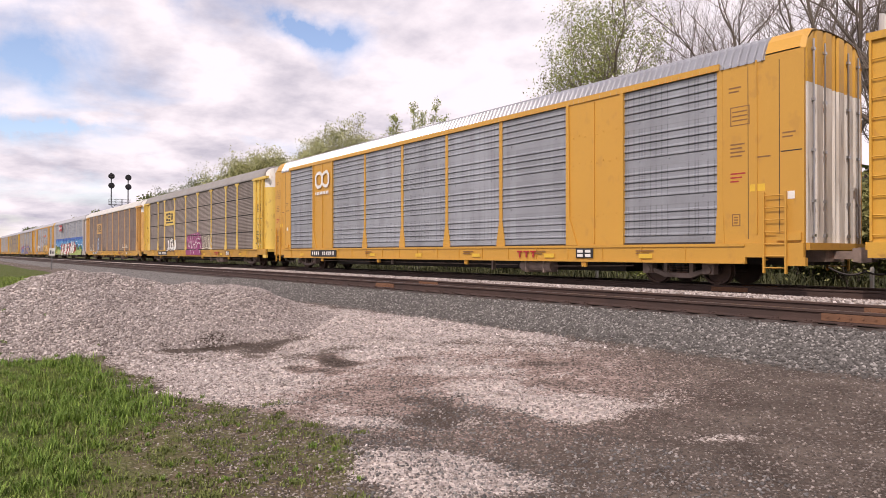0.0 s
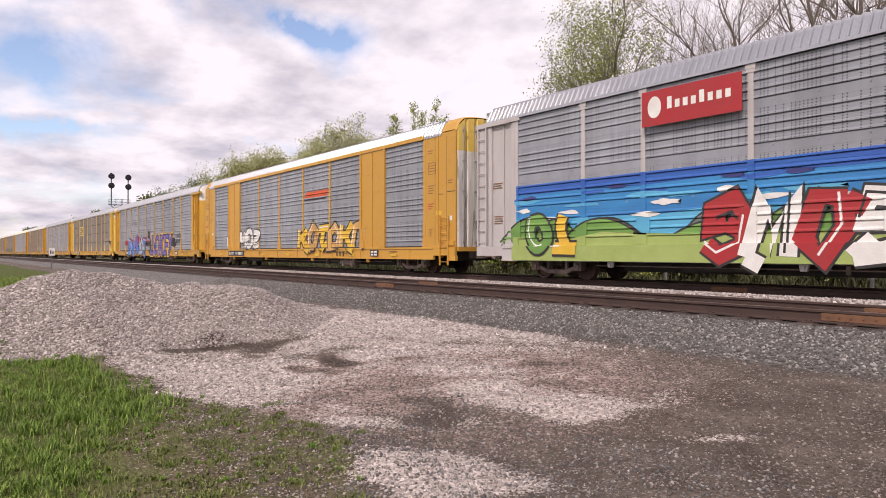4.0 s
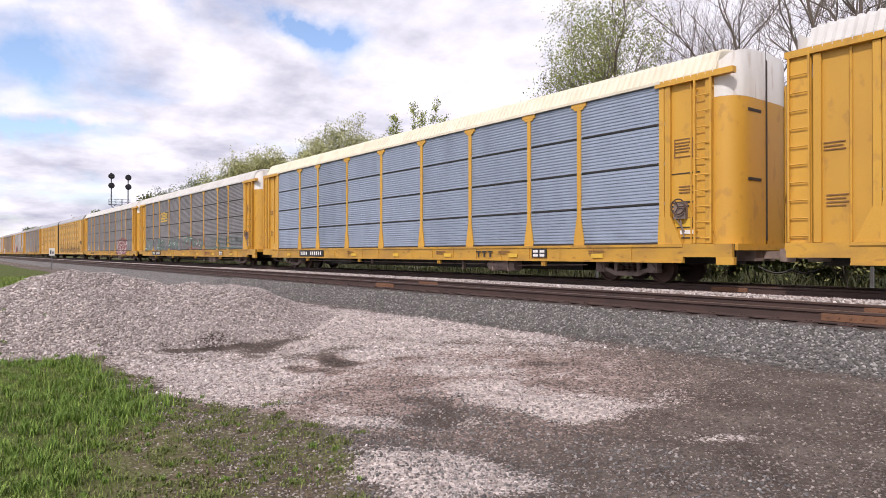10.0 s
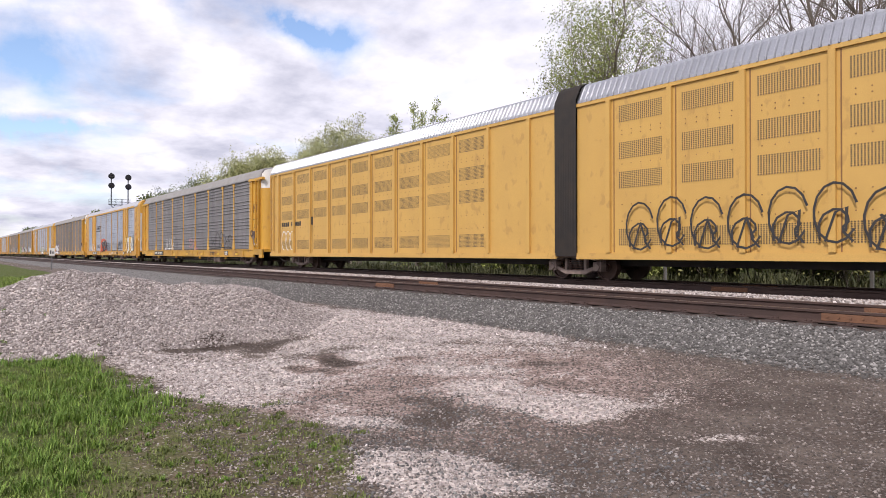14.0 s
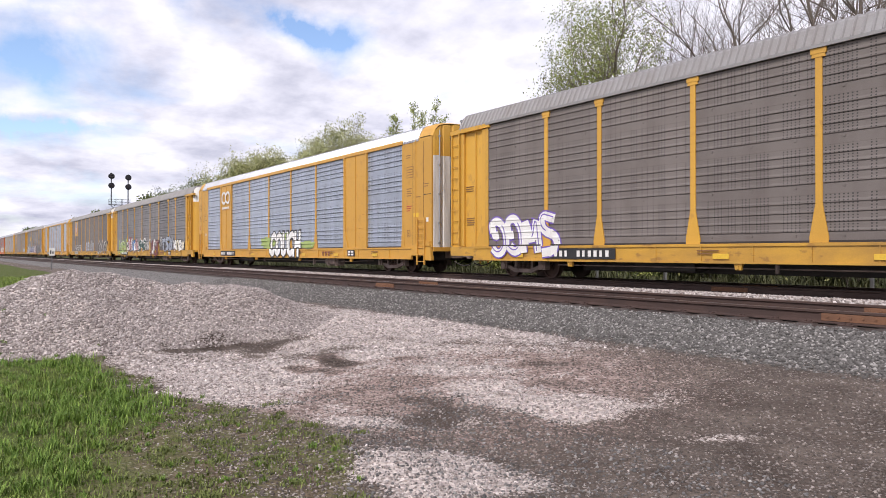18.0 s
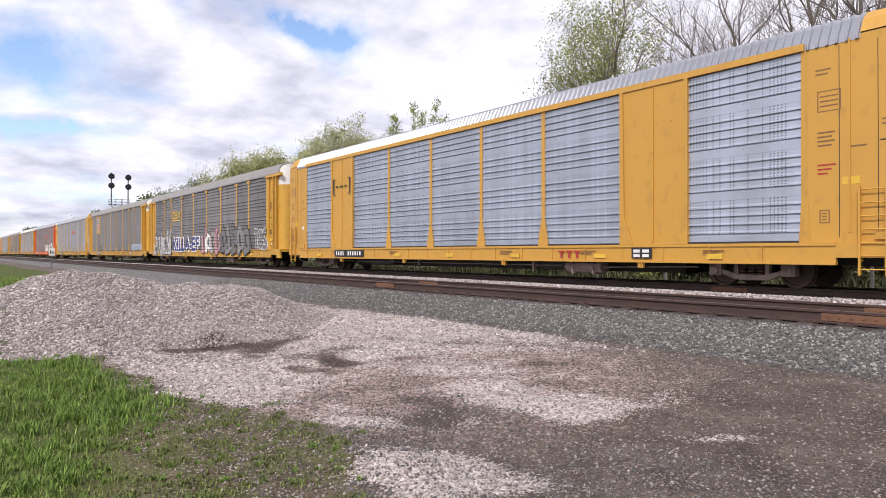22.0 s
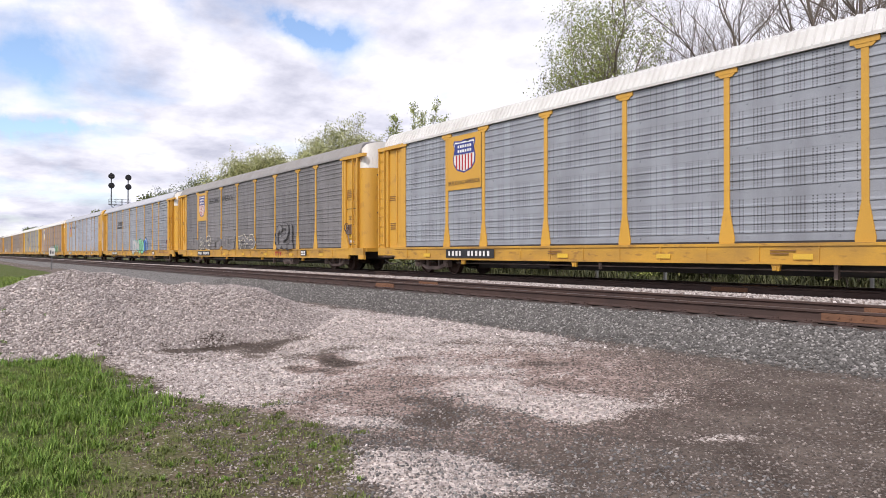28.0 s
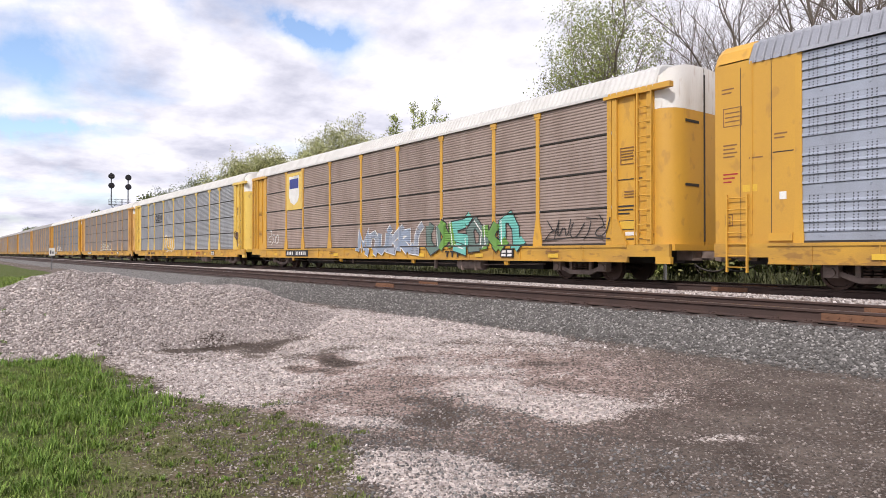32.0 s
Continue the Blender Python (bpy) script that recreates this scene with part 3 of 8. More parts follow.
def markings(car, seed):
    """Stencils on the sill and the end bays: bars of their size and colour."""
    rnd = random.Random(seed)
    x = EDGES[1] + rnd.uniform(-0.2, 0.5)

    def plate(bm):
        put_box(bm, x, x + 2.6, -1.612, -1.600, 0.63, 0.93)

    def letters(bm):
        p = x + 0.16
        for k in range(11):
            if k == 4:
                p += 0.26
                continue
            w = 0.11 if k % 3 else 0.085
            put_box(bm, p, p + w, -1.620, -1.613, 0.695, 0.870)
            p += 0.205
    if seed in (12, 13, 30):
        part("stencilled_number", shape(("characters", round(x, 3)), black_ink, letters), None, car, "black stencilled characters on the sill")["kind"] = "stuff"
    else:
        board = part("number_board", shape(("number_board", round(x, 3)), black_paint, plate), None, car, "black board with white stencilled characters")
        part("characters", shape(("characters", round(x, 3)), white_ink, letters), None, board)["kind"] = "stuff"
    x2 = EDGES[6] + rnd.uniform(0.0, 1.0)

    def initial(bm):
        put_box(bm, 0, 0.24, -1.610, -1.602, 0.82, 0.87)
        put_box(bm, 0.09, 0.16, -1.610, -1.602, 0.66, 0.815)
    ink = rnd.choice([red_ink, maroon_ink, black_ink])
    for k in range(3):
        part("initial", shape("initial", ink, initial), None, car, "dark stencilled mark", Matrix.Translation((x2 + k * 0.30, 0, 0)))
    x3 = EDGES[7] + rnd.uniform(0.2, 1.0)
    chart = part("test_stencil", shape(("test_stencil", round(x3, 3)), black_paint, plate_build(x3, x3 + 0.62, -1.600, 0.66, 0.93)), None, car, "small black test panel with white boxes")

    def boxes(bm):
        for i in range(2):
            for j in range(2):
                put_box(bm, x3 + 0.06 + i * 0.28, x3 + 0.26 + i * 0.28, -1.618, -1.613, 0.69 + j * 0.12, 0.77 + j * 0.12)
    part("boxes", shape(("boxes", round(x3, 3)), white_ink, boxes), None, chart)["kind"] = "stuff"

    for k in range(7):
        part("reflector", shape("reflector", gold_ink, plate_build(-0.2, 0.2, -1.600, 0.66, 0.78, 0.008)), None, car, at=Matrix.Translation((-10.4 + k * 3.4, 0, 0)))

    def small_lines(bm):
        for xx, z, n in ((EDGES[9] + 0.35, 3.55, 4), (EDGES[9] + 0.45, 2.45, 3), (-LENGTH / 2 + 0.75, 3.1, 3), (-LENGTH / 2 + 0.8, 2.0, 4)):
            for j in range(n):
                put_box(bm, xx, xx + 0.42 - 0.05 * (j % 2), -HALF + 0.048, -HALF + 0.068, z - j * 0.075, z - j * 0.075 + 0.025)
        for xx in (-9.0, -4.2, 2.5, 5.9, 9.7):
            for j in range(2):
                put_box(bm, xx, xx + 0.55 - 0.15 * j, -1.606, -1.600, 0.84 - j * 0.07, 0.87 - j * 0.07)
    part("stencil_block", shape("small_lines", brown_ink, small_lines), None, car, "lines of small dark stencils")["kind"] = "stuff"

    def box_frame(bm):
        x_, z_ = EDGES[9] + 0.32, 3.20
        for a in ((0, 0.52, 0, 0.02), (0, 0.52, 0.44, 0.46), (0, 0.02, 0.02, 0.44), (0.50, 0.52, 0.02, 0.44)):
            put_box(bm, x_ + a[0], x_ + a[1], -HALF + 0.05, -HALF + 0.068, z_ + a[2], z_ + a[3])
    part("stencil_box", shape("stencil_box", brown_ink, box_frame), None, car)
    def plate_edge(bm):
        x_ = EDGES[9] + 0.3
        for a in ((-0.02, 0.52, -0.02, 0.0), (-0.02, 0.52, 0.21, 0.23), (-0.02, 0.0, 0.0, 0.21), (0.50, 0.52, 0.0, 0.21)):
            put_box(bm, x_ + a[0], x_ + a[1], -HALF + 0.052, -HALF + 0.067, 1.45 + a[2], 1.45 + a[3])
        put_box(bm, x_ - 0.18, x_ + 0.72, -HALF + 0.055, -HALF + 0.067, 2.78, 2.805)
        put_box(bm, x_ - 0.18, x_ + 0.72, -HALF + 0.055, -HALF + 0.067, 1.16, 1.19)
        for j in range(3):
            put_box(bm, x_ - 0.05, x_ + 0.55 - 0.12 * j, -HALF + 0.055, -HALF + 0.067, 2.05 - 0.1 * j, 2.09 - 0.1 * j)
    part("plate_outline", shape("plate_outline", black_ink, plate_edge), None, car, "thin black outlines and stencils")["kind"] = "stuff"
    part("tag_plate", shape("tag_plate", white_ink, plate_build(EDGES[9] + 0.48, EDGES[9] + 0.86, -HALF + 0.064, 1.27, 1.37)), None, car, "small white plate")
    part("warning_plate", shape("warning_plate", gold_ink, plate_build(EDGES[9] + 0.3, EDGES[9] + 0.8, -HALF + 0.064, 1.45, 1.66)), None, car, "yellow warning plate")


def ends_round(car, paint, cap):
    for m in BOTH:
        for side in (-1, 1):
            leaf = part("end_door", shape(("leaf", side), paint, leaf_build(side, FLOOR, 4.55, False), True), None, car, "curved steel end door leaf", m)
            part("door_cap", shape(("leaf_cap", side), cap, leaf_build(side, 4.552, 6.0, False), True), None, leaf, "white-painted top of the end door")
        part("door_bar", shape("door_bar", under_black, lambda bm: (put_box(bm, LENGTH / 2 - 0.012, LENGTH / 2 + 0.03, -0.016, 0.016, 1.1, 5.55), put_box(bm, LENGTH / 2 - 0.02, LENGTH / 2 + 0.012, -0.85, -0.25, 4.22, 4.29), put_box(bm, LENGTH / 2 - 0.02, LENGTH / 2 + 0.012, -0.85, -0.25, 2.55, 2.62))), None, car, "dark locking bar", m)
        part("end_beam", shape("end_beam", paint, lambda bm: (put_box(bm, LENGTH / 2 - 0.35, LENGTH / 2 + 0.06, -1.45, 1.45, 0.862, FLOOR), put_box(bm, LENGTH / 2 - 0.42, LENGTH / 2 + 0.02, -1.575, -1.452, 0.52, 0.70))), None, car, at=m)
        for x0, x1, tag in ((LENGTH / 2 - BAY + 0.08, LENGTH / 2 - 0.56, "f"), (-LENGTH / 2 + 0.56, -LENGTH / 2 + BAY - 0.08, "r")):
            bay = part("end_panel", shape(("side_bay", tag), paint, side_bay_build(x0, x1)), None, car, "recessed yellow end panel" if paint is not orange else "recessed orange end panel", m)
            if m is BOTH[0]:
                for j, (sx, sw, sf) in enumerate(((x0 + 0.08, 0.08, -0.02), (x1 - 0.09, 0.08, -0.02), ((x0 + x1) / 2 + 0.07, 0.022, 0.02))):
                    part("stile", shape(("stile", tag, j), paint, stile_build(sx, sw, sf)), None, bay)
                part("gusset", shape(("gusset", tag), paint, gusset_build(x0 if tag == "f" else x1, 1 if tag == "f" else -1)), None, bay)
        part("ladder_sheet", shape("ladder_sheet", paint, lambda bm: (put_box(bm, -LENGTH / 2 + 0.03, -LENGTH / 2 + 0.53, -HALF - 0.005, -HALF + 0.03, FLOOR - 0.25, EAVE - 0.02), put_box(bm, -LENGTH / 2 + 0.03, -LENGTH / 2 + 0.06, -HALF + 0.032, -HALF + 0.40, FLOOR, EAVE - 0.02))), None, car, "steel sheet behind the end ladder", m)
        # solid black strip, put in for the shade of the slot by the door
        part("door_slot", shape("door_slot", under_black, lambda bm: put_box(bm, -LENGTH / 2 + 0.535, -LENGTH / 2 + 0.60, -HALF + 0.045, -HALF + 0.068, FLOOR, EAVE - 0.12)), None, car, "black strip for the shade in the slot beside the end door", m)
        for x0, tag in ((LENGTH / 2 - 0.98, "f"), (-LENGTH / 2 + 0.08, "r")):
            part("ladder", shape(("ladder", tag), paint, ladder_build(x0, x0 + 0.42, FLOOR + 0.02, EAVE - 0.02, 11)), None, car, "steel side ladder", m)
        for x0, x1, tag in ((LENGTH / 2 - 2.1, LENGTH / 2 + 0.0, "f"), (-LENGTH / 2, -LENGTH / 2 + 2.1, "r")):
            part("eave_beam", shape(("eave_beam", tag), paint, lambda bm, a=x0, b=x1: put_prism(bm, [(a, EAVE - 0.09), (b, EAVE - 0.09), (b, EAVE + 0.05), (a, EAVE + 0.05)], -HALF - 0.07, -HALF + 0.10)), None, car, at=m)
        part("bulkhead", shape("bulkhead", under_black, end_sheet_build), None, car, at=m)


def ends_square(car, paint, door, top):
    for m in BOTH:
        for side in (-1, 1):
            leaf = part("end_door", shape(("sq_leaf", side), door, leaf_build(side, FLOOR, 4.5, True)), None, car, "white folding end door", m)
            part("door_cap", shape(("sq_cap", side), top, leaf_build(side, 4.502, 6.0, True)), None, leaf, "yellow top of the end door")
        part("end_beam", shape("end_beam", paint, lambda bm: (put_box(bm, LENGTH / 2 - 0.35, LENGTH / 2 + 0.06, -1.45, 1.45, 0.862, FLOOR), put_box(bm, LENGTH / 2 - 0.42, LENGTH / 2 + 0.02, -1.575, -1.452, 0.52, 0.70))), None, car, at=m)
        part("hood", shape("hood", paint, hood_build), None, car, "yellow hood over the end", m)
        for x0, tag in ((LENGTH / 2 - 0.85, "f"), (-LENGTH / 2 + 0.35, "r")):
            part("ladder", shape(("short_ladder", tag), paint, ladder_build(x0, x0 + 0.48, 0.35, 2.15, 7, 0.13)), None, car, "short steel ladder", m)


def rod_build(bm):
    put_rod(bm, (0, 0, 0.95), (0, 0, 5.45), 0.022, 6)
    for z in (1.15, 1.9, 3.0, 4.1, 5.2):
        put_box(bm, -0.03, 0.028, -0.05, 0.05, z, z + 0.06)


def end_markings(car, paint, edges, kind):
    """Seams, stencils and plates on the flush end bays, and lock rods on the folding doors."""
    for m in BOTH:
        for y in (-1.18, -0.62, 0.62, 1.18):
            part("lock_rod", shape("lock_rod", galv, rod_build), None, car, "steel door lock rod", m @ Matrix.Translation((LENGTH / 2 + 0.035, y, 0)))
    y = -HALF - 0.02
    for tag, x0, x1 in (("f", edges[-1] + 0.08, LENGTH / 2 - 0.04), ("r", -LENGTH / 2 + 0.04, edges[0] - 0.08)):
        w = x1 - x0

        def gaps(bm):
            for k in (0.33, 0.72):
                put_box(bm, x0 + w * k, x0 + w * k + 0.014, y - 0.003, y + 0.01, FLOOR + 0.1, EAVE - 0.05)
            put_box(bm, x0 + w * 0.74, x1 - 0.02, y - 0.004, y + 0.01, 3.02, 3.045)

        def stencils(bm):
            for xx, z, n, length in ((0.08, 4.62, 2, 0.30), (0.44, 2.95, 1, 0.32), (0.76, 3.42, 2, 0.28), (0.10, 3.30, 4, 0.34)):
                for j in range(n):
                    put_box(bm, x0 + w * xx, x0 + w * xx + length - 0.06 * (j % 2), y - 0.004, y + 0.01, z - 0.09 * j, z - 0.09 * j + 0.035)
            for bx, bz, bw, bh in ((0.10, 3.75, 0.46, 0.42), (0.12, 1.42, 0.2, 0.26)):
                a, c = x0 + w * bx, bz
                for r in ((a, a + bw, c, c + 0.022), (a, a + bw, c + bh, c + bh + 0.022), (a, a + 0.022, c + 0.023, c + bh - 0.001), (a + bw - 0.022, a + bw, c + 0.023, c + bh - 0.001)):
                    put_box(bm, r[0], r[1], y - 0.004, y + 0.01, r[2], r[3])
                for j in range(3):
                    put_box(bm, a + 0.05, a + bw - 0.06, y - 0.004, y + 0.01, c + bh * (0.25 + 0.24 * j), c + bh * (0.25 + 0.24 * j) + 0.03)

        def red_lines(bm):
            for j in range(3):
                put_box(bm, x0 + w * 0.10, x0 + w * 0.10 + 0.36 - 0.08 * j, y - 0.004, y + 0.01, 2.62 - 0.09 * j, 2.655 - 0.09 * j)
        part("panel_seam", shape(("end_gap", kind, tag), under_black, gaps), None, car, "dark seams of the end bay")["kind"] = "stuff"
        part("stencil_block", shape(("end_stencil", kind, tag), brown_ink, stencils), None, car, "lines of small dark stencils")["kind"] = "stuff"
        part("red_stencil", shape(("red_stencil", kind, tag), red_ink, red_lines), None, car, "small red stencil lines")["kind"] = "stuff"
        part("warning_plate", shape(("end_plate", kind, tag), gold_ink, plate_build(x0 + w * 0.36, x0 + w * 0.36 + 0.34, y, 2.20, 2.36, 0.006)), None, car, "yellow warning plate")
        part("tag_plate", shape(("end_tag", kind, tag), white_ink, plate_build(x0 + w * 0.82, x0 + w * 0.82 + 0.15, y, 1.98, 2.15, 0.006)), None, car, "small white plate with a red mark")
        part("locker", shape(("locker", kind, tag), paint, lambda bm, a=x0 + w * 0.70, b=x1 - 0.03: put_box(bm, a, b, y - 0.06, y - 0.001, FLOOR + 0.05, FLOOR + 0.22)), None, car, "small yellow step box")


def hood_build(bm):
    ys = [-(HALF + 0.02) * math.cos(math.pi * i / 14) for i in range(15)]
    rows = [[bm.verts.new((x, y * k, roof_z(y) + 0.03 - dz)) for y in ys] for x, k, dz in ((LENGTH / 2 - 0.85, 1.0, 0.0), (LENGTH / 2 - 0.12, 1.0, 0.0), (LENGTH / 2, 0.985, 0.05))]
    for a, b in zip(rows, rows[1:]):
        for i in range(14):
            bm.faces.new((a[i], b[i], b[i + 1], a[i + 1]))
    bm.faces.new(rows[0])


def flush_end_build(x0, x1):
    def build(bm):
        put_box(bm, x0, x1, -HALF - 0.02, -HALF + 0.06, FLOOR, EAVE + 0.1)
        for x in (x0 + (x1 - x0) * 0.45,):
            put_box(bm, x, x + 0.04, -HALF - 0.045, -HALF - 0.021, FLOOR + 0.2, EAVE + 0.05)
    return build


def flush_band_build(width):
    def build(bm):
        put_box(bm, 0, width, -0.04, 0.05, FLOOR, EAVE)
        put_box(bm, width / 2 - 0.03, width / 2 + 0.03, -0.07, -0.041, FLOOR + 0.05, EAVE - 0.05)
        for s in (0, 1):
            x0, d = (0.0, 1) if s == 0 else (width, -1)
            put_prism(bm, [(x0, FLOOR), (x0 + d * 0.42, FLOOR), (x0 + d * 0.14, FLOOR + 0.75), (x0 + d * 0.10, EAVE), (x0, EAVE)], -0.085, -0.042)
        for z in (FLOOR + 0.8, FLOOR + 2.3, FLOOR + 3.1):
            for k in range(8):
                x = 0.25 + k * (width - 0.5) / 7
                put_box(bm, x - 0.015, x + 0.015, -0.055, -0.041, z + 0.05 * (k % 2), z + 0.03 + 0.05 * (k % 2))
    return build


def rack_car(kind, paint, panels, roof, label, style="ribs", post=None, head=0.27, flare=0.19, cap=None, seed=0, sill=None):
    """A covered freight car for motor vehicles; kind: round, square or flush ends and flanks."""
    car = tagged(new("autorack_car"), label, "rail car", "cars of the train")
    post = post or paint
    edges = FLUSH_EDGES if kind == "flush" else EDGES
    widths = FLUSH if kind == "flush" else WIDTHS
    for m in BOTH:
        for i, w in enumerate(widths):
            at = m @ Matrix.Translation((edges[i], -HALF, 0))
            if kind == "flush" and i in (1, 7):
                part("door_panel", shape(("band", w), paint, flush_band_build(w)), None, car, "plain yellow riveted side door", at)
            else:
                part("side_panel", shape(("panel", w, style), panels, panel_build(w, style)), None, car, at=at)
        for i, x in enumerate(edges):
            if kind == "flush" and i in (1, 2, 7, 8):
                continue
            end = i in (0, len(edges) - 1)
            pm = shape(("post", 0, 0.11), post, post_build(0, 0.11)) if end else shape(("post", head, flare), post, post_build(head, flare))
            stile = part("post", pm, None, car, at=m @ Matrix.Translation((x, -HALF, 0)))
            if style == "seam" and m is BOTH[0]:
                part("clip_row", shape("clips", pale_clip, clip_build), None, stile, "pale round fixing plates")["kind"] = "stuff"
        # solid black strip on the flank, painted shade of the slot over the sill
        part("floor_slot", shape(("floor_slot", kind), under_black, plate_build(edges[0] + 0.1, edges[-1] - 0.1, -HALF, FLOOR + 0.001, FLOOR + 0.045, 0.0325)), None, car, "black strip for the shade in the slot over the sill", m)
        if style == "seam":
            # black strips over the sheet joints stand in for the dark inside the gaps
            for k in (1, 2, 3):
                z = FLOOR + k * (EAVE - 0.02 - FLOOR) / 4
                part("seam_slot", shape(("seam_slot", k), under_black, plate_build(edges[0] + 0.07, edges[-1] - 0.07, -HALF + 0.02, z + 0.012, z + 0.044, 0.026)), None, car, "black strip for the shade in the gap between side sheets", m)
        part("side_plate", shape(("side_plate", kind), paint if kind == "flush" else roof, plate_build(edges[0], edges[-1], -HALF + 0.0, EAVE - 0.002, EAVE + (0.15 if kind == "flush" else 0.07), 0.075)), None, car, at=m)
        if kind != "round":
            for a, b, tag in ((-LENGTH / 2 + 0.02, edges[0], "r"), (edges[-1], LENGTH / 2 - 0.02, "f")):
                part("end_panel", shape(("flush_end", kind, tag), paint, flush_end_build(a, b)), None, car, at=m)
    if kind == "round":
        part("roof", shape(("roof", 0.45), roof, roof_build(-LENGTH / 2 + 0.45, LENGTH / 2 - 0.45)), None, car, "ribbed curved roof")
        ends_round(car, paint, cap or white)
    else:
        part("roof", shape(("roof", 0.85), roof, roof_build(-LENGTH / 2 + 0.85, LENGTH / 2 - 0.85)), None, car, "ribbed curved roof")
        ends_square(car, paint, door_white, cap or paint)
        end_markings(car, paint, edges, kind)
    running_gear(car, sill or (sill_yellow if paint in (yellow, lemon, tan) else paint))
    markings(car, seed)
    return car


def hand_brake(car, x=12.55, z=1.95):
    def housing(bm):
        put_box(bm, -0.16, 0.16, -HALF - 0.06, -HALF + 0.06, -0.30, 0.12)
        put_rod(bm, (0, -HALF - 0.02, -0.3), (0.1, -HALF - 0.02, -0.75), 0.02, 5)
        put_rod(bm, (-0.1, -HALF - 0.02, -0.3), (0.12, -HALF - 0.02, -0.62), 0.015, 5)

    def wheel(bm):
        n = 16
        for k in range(n):
            a, b = 2 * math.pi * k / n, 2 * math.pi * (k + 1) / n
            put_rod(bm, (0.19 * math.cos(a), -HALF - 0.12, 0.19 * math.sin(a)), (0.19 * math.cos(b), -HALF - 0.12, 0.19 * math.sin(b)), 0.018, 5)
        for k in range(3):
            a = 2 * math.pi * k / 3
            put_rod(bm, (0, -HALF - 0.10, 0), (0.19 * math.cos(a), -HALF - 0.12, 0.19 * math.sin(a)), 0.014, 5)
    box = part("hand_brake", shape("brake_box", truck_brown, housing), None, car, "rusty hand-brake housing with its chain", Matrix.Translation((x, 0, z)))
    part("brake_wheel", shape("brake_wheel", wheel_steel, wheel), None, box)


def twin_car(paint, roof, label):
    """Two low covered units joined by a black bellows."""
    car = tagged(new("articulated_autorack_car"), label, "rail car", "cars of the train")
    unit, total = 21.4, 43.6
    bays = 9

    def perforated(w, h):
        def build(bm):
            put_box(bm, 0, w, -0.006, 0.012, 0, h)
        return build
    for u in (-1, 1):
        x0 = -total / 2 if u < 0 else total / 2 - unit
        for m in BOTH:
            f = 1 if m is BOTH[0] else -1
            base = m @ Matrix.Translation((x0 if f > 0 else -x0 - unit, -HALF, 0))

            part("side_wall", shape("twin_wall", paint, lambda bm: put_box(bm, 0, unit, 0, 0.06, 0.66, EAVE - 0.002)), None, car, "smooth yellow steel side", base)
            part("lower_rail", shape("twin_lower", paint, lambda bm: put_box(bm, 0, unit, -0.05, -0.001, 0.62, 0.80)), None, car, at=base)
            part("upper_rail", shape("twin_upper", paint, lambda bm: put_box(bm, 0, unit, -0.05, -0.001, EAVE - 0.1, EAVE - 0.003)), None, car, at=base)
            for k in range(bays + 2):
                x = 1.15 + k * (unit - 2.3) / (bays + 1)
                part("post", shape("twin_post", paint, lambda bm: put_prism(bm, [(-0.07, 0.81), (0.07, 0.81), (0.07, EAVE - 0.104), (-0.07, EAVE - 0.104)], -0.09, -0.001)), None, car, at=base @ Matrix.Translation((x, 0, 0)))
                if 0 < k <= bays:
                    for z in (1.0, 2.55, 3.35, 4.35):
                        part("grille", shape("grille", grille_mat, perforated(1.36, 0.46)), None, car, at=base @ Matrix.Translation((x - 1.60, 0, z)))

                    def rivets(bm):
                        for e in (-0.068, 1.600):
                            put_box(bm, e, e + 0.028, -0.008, 0.0, 0.82, EAVE - 0.11)
                        for j in range(5):
                            for z in (1.65, 2.1, 3.2, 4.0, 4.12):
                                put_box(bm, 0.2 + j * 0.3, 0.225 + j * 0.3, -0.012, 0.0, z, z + 0.025)
                    part("rivet_pattern", shape("twin_rivets", brown_ink, rivets), None, car, at=base @ Matrix.Translation((x - 1.7, 0, 0)))["kind"] = "stuff"
        part("roof", shape(("roof", "twin", u), roof, roof_build(x0 + 0.02, x0 + unit - 0.02)), None, car, "pale ribbed curved roof")

    def bellows(bm):
        n = 9
        ys = [-(HALF + 0.03) * math.cos(math.pi * i / 12) for i in range(13)]
        rows = []
        for k in range(2 * n + 1):
            x = -0.42 + 0.84 * k / (2 * n)
            r = 0.0 if k % 2 else 0.07
            prof = [(-HALF - r, 0.7)] + [(y * (1 + r * 0.5), roof_z(y) + r) for y in ys] + [(HALF + r, 0.7)]
            rows.append([bm.verts.new((x, y, z)) for y, z in prof])
        for a, b in zip(rows, rows[1:]):
            for i in range(len(a) - 1):
                bm.faces.new((a[i], b[i], b[i + 1], a[i + 1]))
    part("bellows", shape("bellows", under_black, bellows), None, car, "black ribbed rubber bellows between the units")
    shift = total / 2 - LENGTH / 2
    for s, m in ((1, BOTH[0]), (-1, TURN)):
        move = m @ Matrix.Translation((shift, 0, 0))
        for side in (-1, 1):
            leaf = part("end_door", shape(("leaf", side), paint, leaf_build(side, FLOOR, 4.55, False), True), None, car, "curved steel end door leaf", move)
            part("door_cap", shape(("leaf_cap", side), white, leaf_build(side, 4.552, 6.0, False), True), None, leaf, "white-painted top of the end door")
        part("coupler", shape("coupler", truck_brown, coupler_build), None, car, "rusty coupler with its lifting lever", move)
        part("air_hose", shape("hose", under_black, hose_build), None, car, "black rubber air hose", move)
    for x in (total / 2 - 0.5, -total / 2 + 0.08):
        part("ladder", shape(("twin_ladder", round(x, 2)), paint, ladder_build(x, x + 0.42, 0.9, EAVE - 0.05, 11)), None, car, "steel side ladder")
